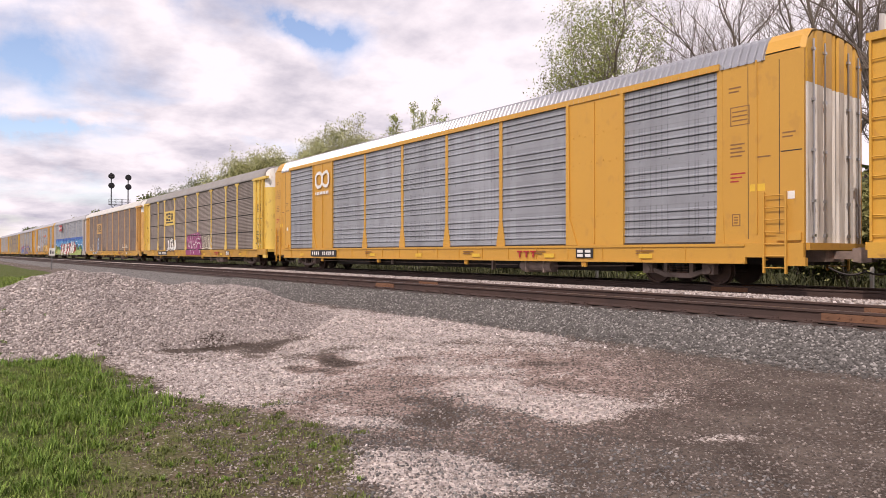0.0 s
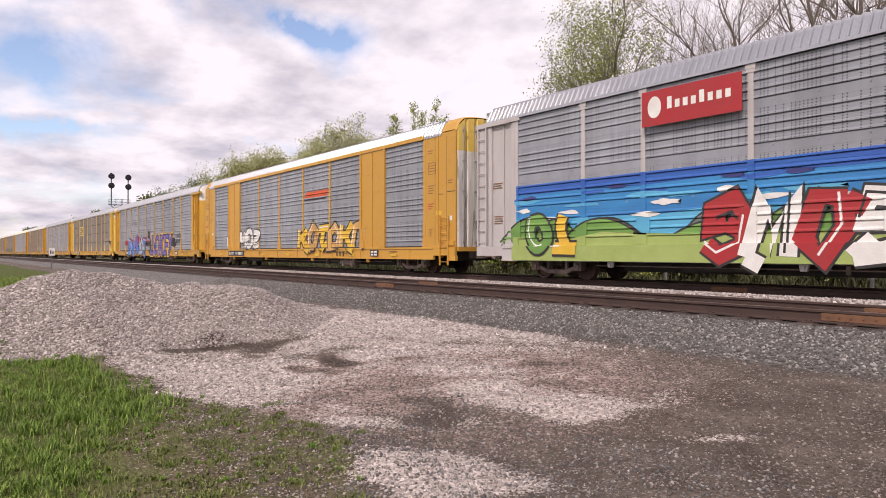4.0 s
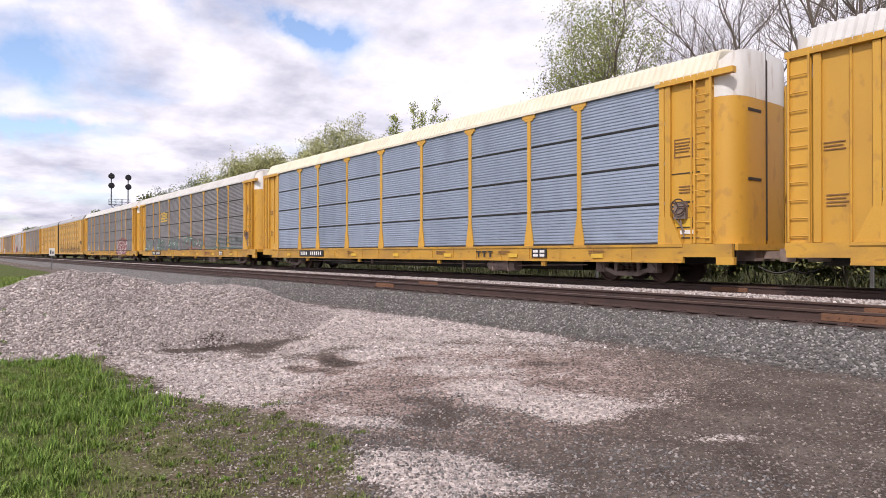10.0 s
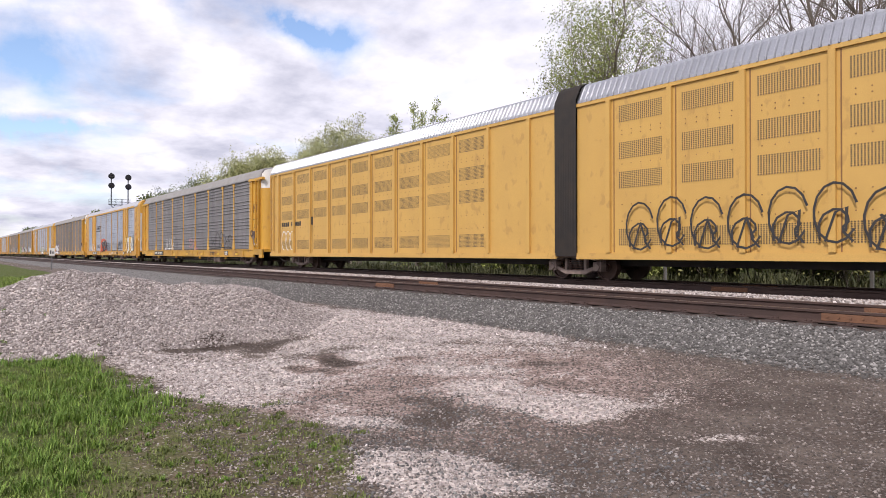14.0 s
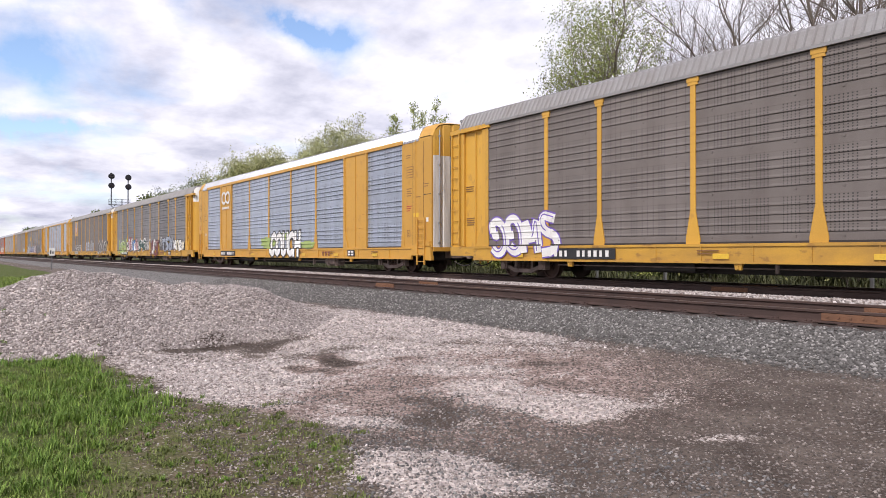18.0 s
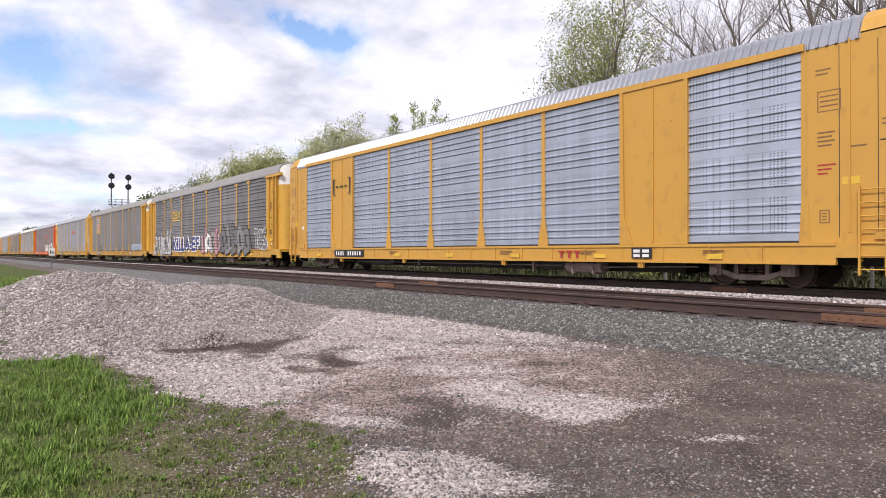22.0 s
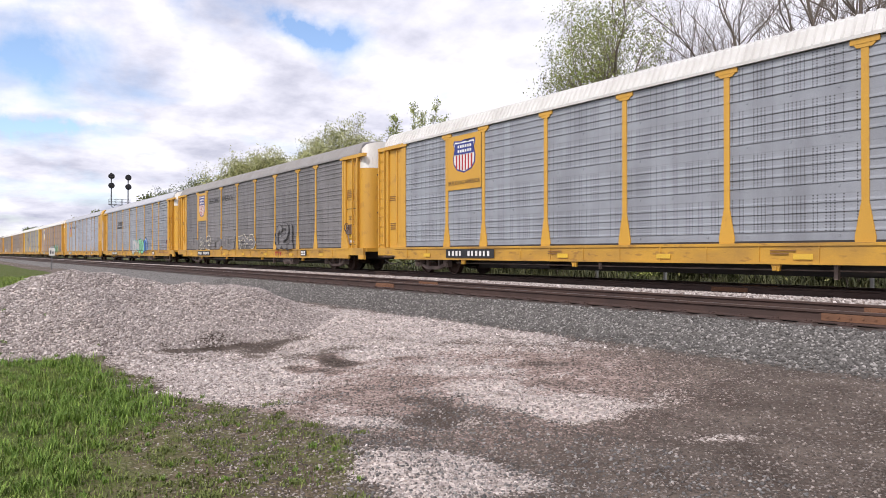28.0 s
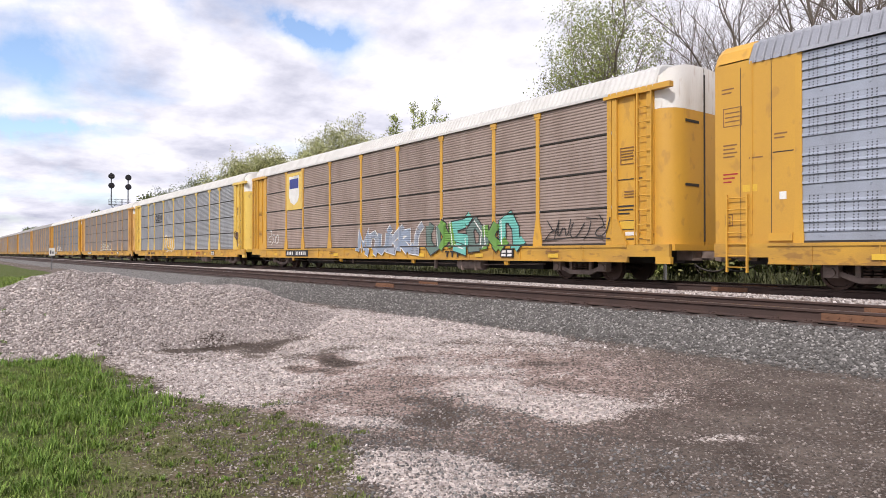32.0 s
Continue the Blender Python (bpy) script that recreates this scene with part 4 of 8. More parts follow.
    part("underframe", shape("twin_deck", under_black, lambda bm: (put_box(bm, -total / 2 + 0.4, total / 2 - 0.4, -1.44, 1.44, 0.80, 1.0), put_box(bm, -total / 2 + 0.4, total / 2 - 0.4, -0.38, 0.38, 0.42, 0.798))), None, car, "sooty black underframe")
    for x in (-total / 2 + 3.1, 0.0, total / 2 - 3.1):
        truck(car, x)
    return car


grille_mat = mat("perforated_yellow_steel", (0.56, 0.345, 0.095), 0.6, (0.42, 0.25, 0.07), 0.4, 1.0, bump=0.05, holes=(0.062, 0.046, 0.019, -1.0, -1.0))

CARS = []

# ---------------------------------------------------------------- the ground
GROUND = -0.75
NEAR_Y = 10.65        # centre line of the nearer track


def ramp(v, a, b):
    return np.clip((v - a) / (b - a), 0, 1)


def smooth(v, a, b):
    s = ramp(v, a, b)
    return s * s * (3 - 2 * s)


def waves(x, y, scale, seed):
    """A cheap smooth noise, about -1 to 1."""
    r = np.random.RandomState(seed)
    out = np.zeros(np.shape(x))
    for k in range(9):
        a, p, f = r.uniform(0, 6.283), r.uniform(0, 6.283), scale * r.uniform(0.6, 1.9)
        out += np.sin((np.cos(a) * x + np.sin(a) * y) * f + p + 1.3 * np.sin((np.sin(a) * x - np.cos(a) * y) * f * 0.53 + 2 * p))
    return out / 4.2


def pile_height(x, y):
    """The heap of crushed stone: a ridge across, with two humps."""
    n = 0.10 * waves(x, y, 2.2, 5) + 0.04 * waves(x, y, 6.0, 6)
    crest = -13.45 + 0.9 * ramp(y, 2.5, 6.0) + 0.35 * waves(0 * x, y, 0.8, 7)
    top = np.interp(y, [-4, -2.2, -0.6, 0.7, 1.9, 2.5, 3.1, 3.9, 4.6, 5.1, 5.6, 6.1, 6.5, 6.8], [0, 0.25, 0.62, 0.98, 1.30, 1.20, 1.0, 0.98, 0.92, 0.80, 0.54, 0.26, 0.06, 0])
    width = 0.55 + 1.62 * top ** 0.9
    d = (x - crest) / width
    d = np.where(d > 0, d, d * 0.8)
    body = np.clip(1.10 - np.sqrt(d * d + 0.025), 0, None) ** 1.1 / 1.0
    return np.where(top > 0.02, np.clip(top * body * (1 + n), 0, None), 0)


def bed_height(x, y):
    """The land without the heap: verge, ballast shoulder, two track beds and the far verge."""
    z = GROUND + 0.25 * smooth(y, 3.0, 8.0)
    z = z + 0.30 * smooth(y, 7.75, 9.15)
    z = z + 0.09 * np.exp(-((y - 13.75) / 0.55) ** 2)
    z = z - 0.50 * smooth(y, 18.2, 20.2)
    z = z + 0.03 * waves(x, y, 0.7, 1) * (1 - smooth(y, 7.5, 9)) + 0.012 * waves(x, y, 3.0, 2) * (1 - smooth(y, 8.5, 9))
    hump = 0.10 * np.exp(-(((x + 4.1) / 0.8) ** 2 + ((y - 2.6) / 0.35) ** 2))
    ruts = -0.035 * np.exp(-((y - 5.3 - 0.25 * waves(x, 0 * y, 0.25, 3)) / 0.25) ** 2) - 0.03 * np.exp(-((y - 3.6 - 0.2 * waves(x, 0 * y, 0.3, 4)) / 0.22) ** 2)
    lumps = 0.030 * np.abs(waves(x, y, 4.2, 8)) * smooth(-x, 2.0, 6.0) * (1 - smooth(-x, 12, 16)) * smooth(y, 1.8, 3.0) * (1 - smooth(y, 6.6, 7.6))
    spoil = 0.10 * np.exp(-(((x + 10.1) / 0.35) ** 2 + ((y - 5.0) / 0.7) ** 2)) + 0.07 * np.exp(-(((x + 8.3) / 0.3) ** 2 + ((y - 4.1) / 0.9) ** 2)) - 0.05 * np.exp(-(((x + 9.4) / 0.5) ** 2 + ((y - 4.0) / 0.9) ** 2))
    return z + hump + lumps + spoil + ruts * (np.abs(x) < 60)


def land(x, y):
    return bed_height(x, y) + pile_height(x, y)


def grass_share(x, y):
    """Thick grass: the verge with a ragged edge, and the land beyond the tracks."""
    edge = np.interp(x, [-16.5, -13, -9.5, -7.5, -6.5, -5.2, -4.2, -3, 0], [1.55, 1.55, 1.75, 1.9, 1.85, 1.45, 1.1, 0.8, 0.5])
    edge = edge + 0.16 * waves(x, y, 1.7, 11) + 0.10 * waves(x, y, 5.0, 12) + 4.6 * smooth(-x, 16.5, 24)
    near = 1 - smooth(y, edge - 0.3 - 0.75 * smooth(x, -7.5, -5.5), edge + 0.15)
    far = smooth(y, 19.0, 20.2) * 0.62
    return np.maximum(near, far) * (pile_height(x, y) < 0.03)


def soil_share(x, y):
    """Bare brown soil with weeds between the grass and the gravel."""
    edge = np.interp(x, [-13, -9.5, -7.5, -5.5, -4.5, -3.5, -2, 0], [1.55, 1.8, 2.0, 2.5, 2.35, 1.95, 1.6, 1.4])
    edge = edge + 0.14 * waves(x, y, 2.1, 13) + 0.12 * waves(x, y, 6.0, 14)
    return (1 - smooth(y, edge - 0.15, edge + 0.3)) * (x > -14)


def patch(u, v, cu, cv, hu, hv):
    return np.exp(-(((u - cu) / hu) ** 2 + ((v - cv) / hv) ** 2) ** 1.3)


# spilled limestone (+) and bare wet dirt (-): ahead, aside, half sizes, amount
SPILLS = ((13.0, -0.8, 1.6, 1.4, 0.7), (11.4, 0.6, 0.9, 1.6, 0.6), (10.5, 1.9, 0.6, 0.9, 0.45), (7.9, 0.35, 0.35, 0.6, 0.6), (7.2, 0.6, 0.35, 0.7, 0.5),
          (6.45, 0.95, 0.42, 0.85, 0.8), (6.1, 1.35, 0.25, 0.6, 0.6), (6.35, 2.1, 0.35, 0.6, 0.6), (5.9, -0.65, 0.22, 0.4, 0.6), (4.7, -0.38, 0.36, 0.42, 1.3),
          (4.35, 0.05, 0.25, 0.45, 0.8), (5.1, 2.45, 0.13, 0.3, 0.6), (8.6, -3.0, 1.0, 1.2, 0.6))
SPILLS += ((7.6, -2.4, 0.8, 0.8, 0.5), (9.6, -0.9, 0.7, 1.0, 0.4), (9.3, -2.2, 0.2, 0.7, -0.7), (7.5, -0.5, 0.25, 0.9, -0.5), (5.5, 0.7, 0.3, 0.9, -0.6), (5.95, 2.9, 0.4, 0.7, -0.6))
DAMP = ((10.2, -3.9, 0.13, 0.5, 0.9), (10.4, -3.45, 0.18, 0.5, 1.1), (10.75, -3.0, 0.20, 0.5, 1.1), (11.25, -2.5, 0.16, 0.4, 0.9), (9.9, -2.6, 0.22, 0.6, 0.5), (9.0, -1.1, 0.26, 0.6, 1.2), (8.45, -1.6, 0.14, 0.45, 0.9),
        (8.0, 1.1, 0.22, 0.5, 0.7), (7.2, 1.45, 0.18, 0.45, 0.6), (6.2, -0.05, 0.30, 0.5, 1.0), (6.65, -0.5, 0.2, 0.5, 0.6), (5.9, 3.2, 0.25, 0.5, 0.5))


def damp_share(x, y):
    """Dark wet dirt in ragged patches at the foot of the heap and in the wheel tracks."""
    u, v = -CA * x + SA * y, SA * x + CA * y
    u = u + 0.22 * waves(x, y, 2.4, 51) + 0.10 * waves(x, y, 7.0, 52)
    v = v + 0.38 * waves(x, y, 2.0, 53) + 0.15 * waves(x, y, 6.0, 54)
    s = 0 * x
    for cu, cv, hu, hv, k in DAMP:
        s = s + k * patch(u, v, cu, cv, hu, hv)
    return np.clip(s * (0.75 + 0.35 * waves(x, y, 5.0, 55)), 0, 1) * (pile_height(x, y) < 0.22)


def pale_share(x, y):
    """How much pale crushed limestone lies on the dark dirt: spilled patches that run out from the heap."""
    u, v = -CA * x + SA * y, SA * x + CA * y
    wu, wv = 0.30 * waves(x, y, 1.6, 23) + 0.12 * waves(x, y, 5.0, 24), 0.42 * waves(x, y, 1.3, 25) + 0.2 * waves(x, y, 4.0, 26)
    u, v = u + wu * np.clip(u / 8, 0.4, 1.3), v + wv
    speck = waves(x, y, 11.0, 27)
    fleck = 0.5 + 0.5 * waves(u * 2.0, v * 0.8, 3.2, 21)
    s = 0.40 * smooth(-x, 3.4, 8.2) * (1 - smooth(-x, 20, 27)) + 0.12 * smooth(-x, 1.5, 3.6)
    for cu, cv, hu, hv, k in SPILLS:
        s = s + k * patch(u, v, cu, cv, hu, hv)
    s = s * (0.62 + 0.62 * fleck) + 0.13 * speck * (s > 0.08)
    s = s * (1 - smooth(y, 7.3, 8.1)) + 0.9 * np.exp(-((y - 13.75) / 0.5) ** 2)
    s = np.maximum(s, 1.2 * (pile_height(x, y) > 0.03)) - 1.3 * damp_share(x, y)
    return np.clip(s, 0, 1) * (1 - 0.85 * soil_share(x, y) * (pile_height(x, y) < 0.03))


def rosy_share(x, y):
    """Brownish pink fines trodden in round the pale patches."""
    u, v = -CA * x + SA * y, SA * x + CA * y
    return np.clip(1.1 * patch(u, v, 7.6, -0.3, 2.4, 3.0) - 0.8 * patch(u, v, 10.1, -2.9, 0.6, 1.2) - 0.6 * patch(u, v, 6.05, 0.0, 0.3, 0.6), 0, 1)


def ballast_share(x, y):
    toe = 7.75 + 0.12 * waves(x, 0 * y, 0.9, 31)
    return smooth(y, toe - 0.35, toe + 0.35) * (1 - smooth(y, 18.6, 19.6))


def oily_share(x, y):
    out = np.zeros(np.shape(y))
    for c in (NEAR_Y, TRACK_Y):
        out = np.maximum(out, 1 - smooth(np.abs(y - c), 1.15, 1.75))
    return out


def ground_material():
    m = bpy.data.materials.new("dirt_gravel_and_grass")
    m.use_nodes = True
    N, L = m.node_tree.nodes, m.node_tree.links
    bsdf = N["Principled BSDF"]
    bsdf.inputs["Roughness"].default_value = 0.95
    bsdf.inputs["Specular IOR Level"].default_value = 0.15
    tc = N.new("ShaderNodeTexCoord")
    zone = N.new("ShaderNodeVertexColor"); zone.layer_name = "zone"
    oil = N.new("ShaderNodeVertexColor"); oil.layer_name = "oil"
    sep = N.new("ShaderNodeSeparateColor"); L.new(zone.outputs[0], sep.inputs[0])
    sep2 = N.new("ShaderNodeSeparateColor"); L.new(oil.outputs[0], sep2.inputs[0])

    def noise_tex(scale, detail=4.0, rough=0.6):
        n = N.new("ShaderNodeTexNoise")
        n.inputs["Scale"].default_value, n.inputs["Detail"].default_value, n.inputs["Roughness"].default_value = scale, detail, rough
        L.new(tc.outputs["Object"], n.inputs["Vector"])
        return n

    def mixed(fac, a, b):
        x = N.new("ShaderNodeMix"); x.data_type = "RGBA"
        if isinstance(fac, float):
            x.inputs["Factor"].default_value = fac
        else:
            L.new(fac, x.inputs["Factor"])
        for v, s in ((a, "A"), (b, "B")):
            if isinstance(v, tuple):
                x.inputs[s].default_value = (*v, 1)
            else:
                L.new(v, x.inputs[s])
        return x.outputs["Result"]

    def ranged(src, a, b, lo=0.0, hi=1.0):
        r = N.new("ShaderNodeMapRange")
        r.inputs[1].default_value, r.inputs[2].default_value, r.inputs[3].default_value, r.inputs[4].default_value = a, b, lo, hi
        L.new(src, r.inputs[0])
        return r.outputs[0]

    def cells(scale):
        v = N.new("ShaderNodeTexVoronoi")
        v.inputs["Scale"].default_value = scale
        L.new(tc.outputs["Object"], v.inputs["Vector"])
        g = N.new("ShaderNodeSeparateColor"); L.new(v.outputs["Color"], g.inputs[0])
        return v, g.outputs[0]
    fine, grain, broad = noise_tex(55.0, 5.0), noise_tex(14.0, 5.0), noise_tex(1.6, 5.0)
    stone, tone = cells(30.0)
    small, tone2 = cells(55.0)
    dirt = mixed(ranged(broad.outputs["Fac"], 0.35, 0.65), (0.086, 0.066, 0.055), (0.175, 0.141, 0.118))
    dirt = mixed(ranged(tone2, 0.86, 0.96), dirt, (0.28, 0.245, 0.225))
    dirt = mixed(ranged(grain.outputs["Fac"], 0.52, 0.75, 0.0, 0.55), dirt, (0.085, 0.07, 0.062))
    pale = mixed(tone, (0.40, 0.335, 0.30), (0.78, 0.69, 0.64))
    pale = mixed(ranged(fine.outputs["Fac"], 0.5, 0.75, 0.0, 0.6), pale, (0.30, 0.255, 0.235))
    grey = mixed(tone, (0.075, 0.070, 0.066), (0.27, 0.255, 0.24))
    brown = mixed(tone, (0.035, 0.028, 0.025), (0.11, 0.084, 0.073))
    grass = mixed(ranged(grain.outputs["Fac"], 0.4, 0.65), (0.065, 0.085, 0.022), (0.12, 0.145, 0.04))
    grass = mixed(ranged(broad.outputs["Fac"], 0.5, 0.7, 0.0, 0.5), grass, (0.13, 0.11, 0.06))
    edge = N.new("ShaderNodeMath"); edge.operation = "MULTIPLY_ADD"; edge.inputs[1].default_value = 0.9; edge.inputs[2].default_value = -0.45
    L.new(grain.outputs["Fac"], edge.inputs[0])
    chip = N.new("ShaderNodeMath"); chip.operation = "MULTIPLY_ADD"; chip.inputs[1].default_value = 0.55; chip.inputs[2].default_value = -0.275
    L.new(tone2, chip.inputs[0])
    edge_sum = N.new("ShaderNodeMath"); edge_sum.operation = "ADD"
    L.new(edge.outputs[0], edge_sum.inputs[0]); L.new(chip.outputs[0], edge_sum.inputs[1])

    def worn(src, lo=0.35, hi=0.65):
        a = N.new("ShaderNodeMath"); a.operation = "ADD"
        L.new(src, a.inputs[0]); L.new(edge_sum.outputs[0], a.inputs[1])
        return ranged(a.outputs[0], lo, hi)
    soil = mixed(ranged(grain.outputs["Fac"], 0.38, 0.66), (0.17, 0.13, 0.088), (0.075, 0.062, 0.038))
    soil = mixed(ranged(tone2, 0.86, 0.94), soil, (0.42, 0.37, 0.32))
    soil = mixed(ranged(broad.outputs["Fac"], 0.42, 0.6, 0.0, 0.75), soil, (0.12, 0.135, 0.045))
    rosy = mixed(tone, (0.15, 0.105, 0.09), (0.44, 0.34, 0.30))
    dirt = mixed(worn(sep2.outputs[2]), dirt, rosy)
    dirt = mixed(worn(sep2.outputs[1]), dirt, soil)
    wet = N.new("ShaderNodeVertexColor"); wet.layer_name = "damp"
    sep3 = N.new("ShaderNodeSeparateColor"); L.new(wet.outputs[0], sep3.inputs[0])
    mud = mixed(tone2, (0.038, 0.029, 0.024), (0.12, 0.093, 0.078))
    dirt = mixed(worn(sep3.outputs[0], 0.30, 0.62), dirt, mud)
    col = mixed(worn(sep.outputs[1], 0.34, 0.66), dirt, pale)
    stones = mixed(worn(sep2.outputs[0]), grey, brown)
    keep = N.new("ShaderNodeMath"); keep.operation = "MULTIPLY"
    inv = N.new("ShaderNodeMath"); inv.operation = "SUBTRACT"; inv.inputs[0].default_value = 1.0
    L.new(sep.outputs[1], inv.inputs[1])
    L.new(worn(sep.outputs[2]), keep.inputs[0]); L.new(inv.outputs[0], keep.inputs[1])
    col = mixed(keep.outputs[0], col, stones)
    col = mixed(worn(sep.outputs[0]), col, grass)
    L.new(col, bsdf.inputs["Base Color"])
    hsum = N.new("ShaderNodeMath"); hsum.operation = "ADD"
    L.new(stone.outputs["Distance"], hsum.inputs[0]); L.new(fine.outputs["Fac"], hsum.inputs[1])
    b = N.new("ShaderNodeBump"); b.inputs["Strength"].default_value = 0.9; b.inputs["Distance"].default_value = 0.025
    L.new(hsum.outputs[0], b.inputs["Height"]); L.new(b.outputs[0], bsdf.inputs["Normal"])
    return m


def lines(*spans):
    out = []
    for a, b, step in spans:
        out += list(np.arange(a, b - 1e-6, step))
    return np.array(out + [spans[-1][1]])


def ground():
    xs = lines((-3000, -400, 200), (-400, -100, 20), (-100, -30, 3), (-30, -18, 0.5), (-18, 2, 0.12), (2, 12, 0.5), (12, 60, 6), (60, 600, 90))
    ys = lines((-400, -40, 40), (-40, -4, 3), (-4, -1, 0.4), (-1, 9.6, 0.1), (9.6, 20.6, 0.3), (20.6, 60, 3), (60, 300, 30), (300, 3000, 300))
    X, Y = np.meshgrid(xs, ys, indexing="ij")
    Z = land(X, Y)
    nx, ny = len(xs), len(ys)
    me = bpy.data.meshes.new("ground")
    idx = np.arange(nx * ny).reshape(nx, ny)
    faces = np.stack([idx[:-1, :-1], idx[1:, :-1], idx[1:, 1:], idx[:-1, 1:]], -1).reshape(-1, 4)
    me.from_pydata(np.stack([X, Y, Z], -1).reshape(-1, 3).tolist(), [], faces.tolist())
    for name, data in (("zone", (grass_share(X, Y), pale_share(X, Y), ballast_share(X, Y))), ("oil", (oily_share(X, Y), soil_share(X, Y), rosy_share(X, Y))), ("damp", (damp_share(X, Y), 0 * X, 0 * X))):
        att = me.color_attributes.new(name, "FLOAT_COLOR", "POINT")
        att.data.foreach_set("color", np.stack([*data, np.ones_like(X)], -1).reshape(-1).astype(np.float32))
    me.materials.append(ground_material())
    me.polygons.foreach_set("use_smooth", [True] * len(me.polygons))
    tagged(new("ground", me), "dirt and pale gravel yard with grass and railway ballast", "ground", kind="structure")


def stone_material(name, lo, hi, odd):
    m = bpy.data.materials.new(name)
    m.use_nodes = True
    N, L = m.node_tree.nodes, m.node_tree.links
    bsdf = N["Principled BSDF"]
    bsdf.inputs["Roughness"].default_value = 0.9
    bsdf.inputs["Specular IOR Level"].default_value = 0.2
    geo, ramp_ = N.new("ShaderNodeNewGeometry"), N.new("ShaderNodeValToRGB")
    e = ramp_.color_ramp.elements
    e[0].color, e[1].color = (*lo, 1), (*hi, 1)
    x = e.new(0.82); x.color = (*[(a + b) / 2 for a, b in zip(lo, hi)], 1)
    x = e.new(0.9); x.color = (*odd, 1)
    L.new(geo.outputs["Random Per Island"], ramp_.inputs[0])
    n = N.new("ShaderNodeTexNoise"); n.inputs["Scale"].default_value = 90.0
    tc = N.new("ShaderNodeTexCoord"); L.new(tc.outputs["Object"], n.inputs["Vector"])
    h = N.new("ShaderNodeHueSaturation")
    r = N.new("ShaderNodeMapRange"); r.inputs[3].default_value, r.inputs[4].default_value = 0.7, 1.3
    L.new(n.outputs["Fac"], r.inputs[0]); L.new(r.outputs[0], h.inputs["Value"]); L.new(ramp_.outputs[0], h.inputs["Color"])
    L.new(h.outputs[0], bsdf.inputs["Base Color"])
    return m


OCTA_V = np.array([(1, 0, 0), (-1, 0, 0), (0, 1, 0), (0, -1, 0), (0, 0, 1), (0, 0, -1)], float)
OCTA_F = np.array([(0, 2, 4), (2, 1, 4), (1, 3, 4), (3, 0, 4), (2, 0, 5), (1, 2, 5), (3, 1, 5), (0, 3, 5)])


def mesh_from_arrays(name, v, f, material):
    me = bpy.data.meshes.new(name)
    k = f.shape[1]
    me.vertices.add(len(v)); me.loops.add(f.size); me.polygons.add(len(f))
    me.vertices.foreach_set("co", v.reshape(-1).astype(np.float32))
    me.loops.foreach_set("vertex_index", f.reshape(-1).astype(np.int32))
    me.polygons.foreach_set("loop_start", np.arange(0, f.size, k, dtype=np.int32))
    me.update(calc_edges=True)
    me.materials.append(material)
    return me


def scatter_stones(name, label, x, y, z, size, seed, material):
    r = np.random.RandomState(seed)
    n = len(x)
    v = OCTA_V[None] * (0.75 + 0.5 * r.rand(n, 6, 1)) + 0.35 * (r.rand(n, 6, 3) - 0.5)
    v = v * size[:, None, None] * np.array([1, 1, 0.75])
    a = r.uniform(0, 6.283, n)
    c, s = np.cos(a)[:, None], np.sin(a)[:, None]
    v = np.stack([v[..., 0] * c - v[..., 1] * s, v[..., 0] * s + v[..., 1] * c, v[..., 2]], -1)
    t = r.uniform(-0.6, 0.6, n)
    c, s = np.cos(t)[:, None], np.sin(t)[:, None]
    v = np.stack([v[..., 0], v[..., 1] * c - v[..., 2] * s, v[..., 1] * s + v[..., 2] * c], -1)
    v += np.stack([x, y, z], -1)[:, None]
    f = (OCTA_F[None] + 6 * np.arange(n)[:, None, None]).reshape(-1, 3)
    tagged(new(name, mesh_from_arrays(name, v.reshape(-1, 3), f, material)), label, "stones", kind="stuff")


def eye_weighted(r, n, x0, x1, y0, y1, near=3.0):
    """Random places, denser towards the standpoint."""
    px, py = r.uniform(x0, x1, n * 4), r.uniform(y0, y1, n * 4)
    d = np.hypot(px, py)
    keep = r.rand(n * 4) < np.clip((near / d) ** 1.2, 0.02, 1)
    return px[keep][:n], py[keep][:n]


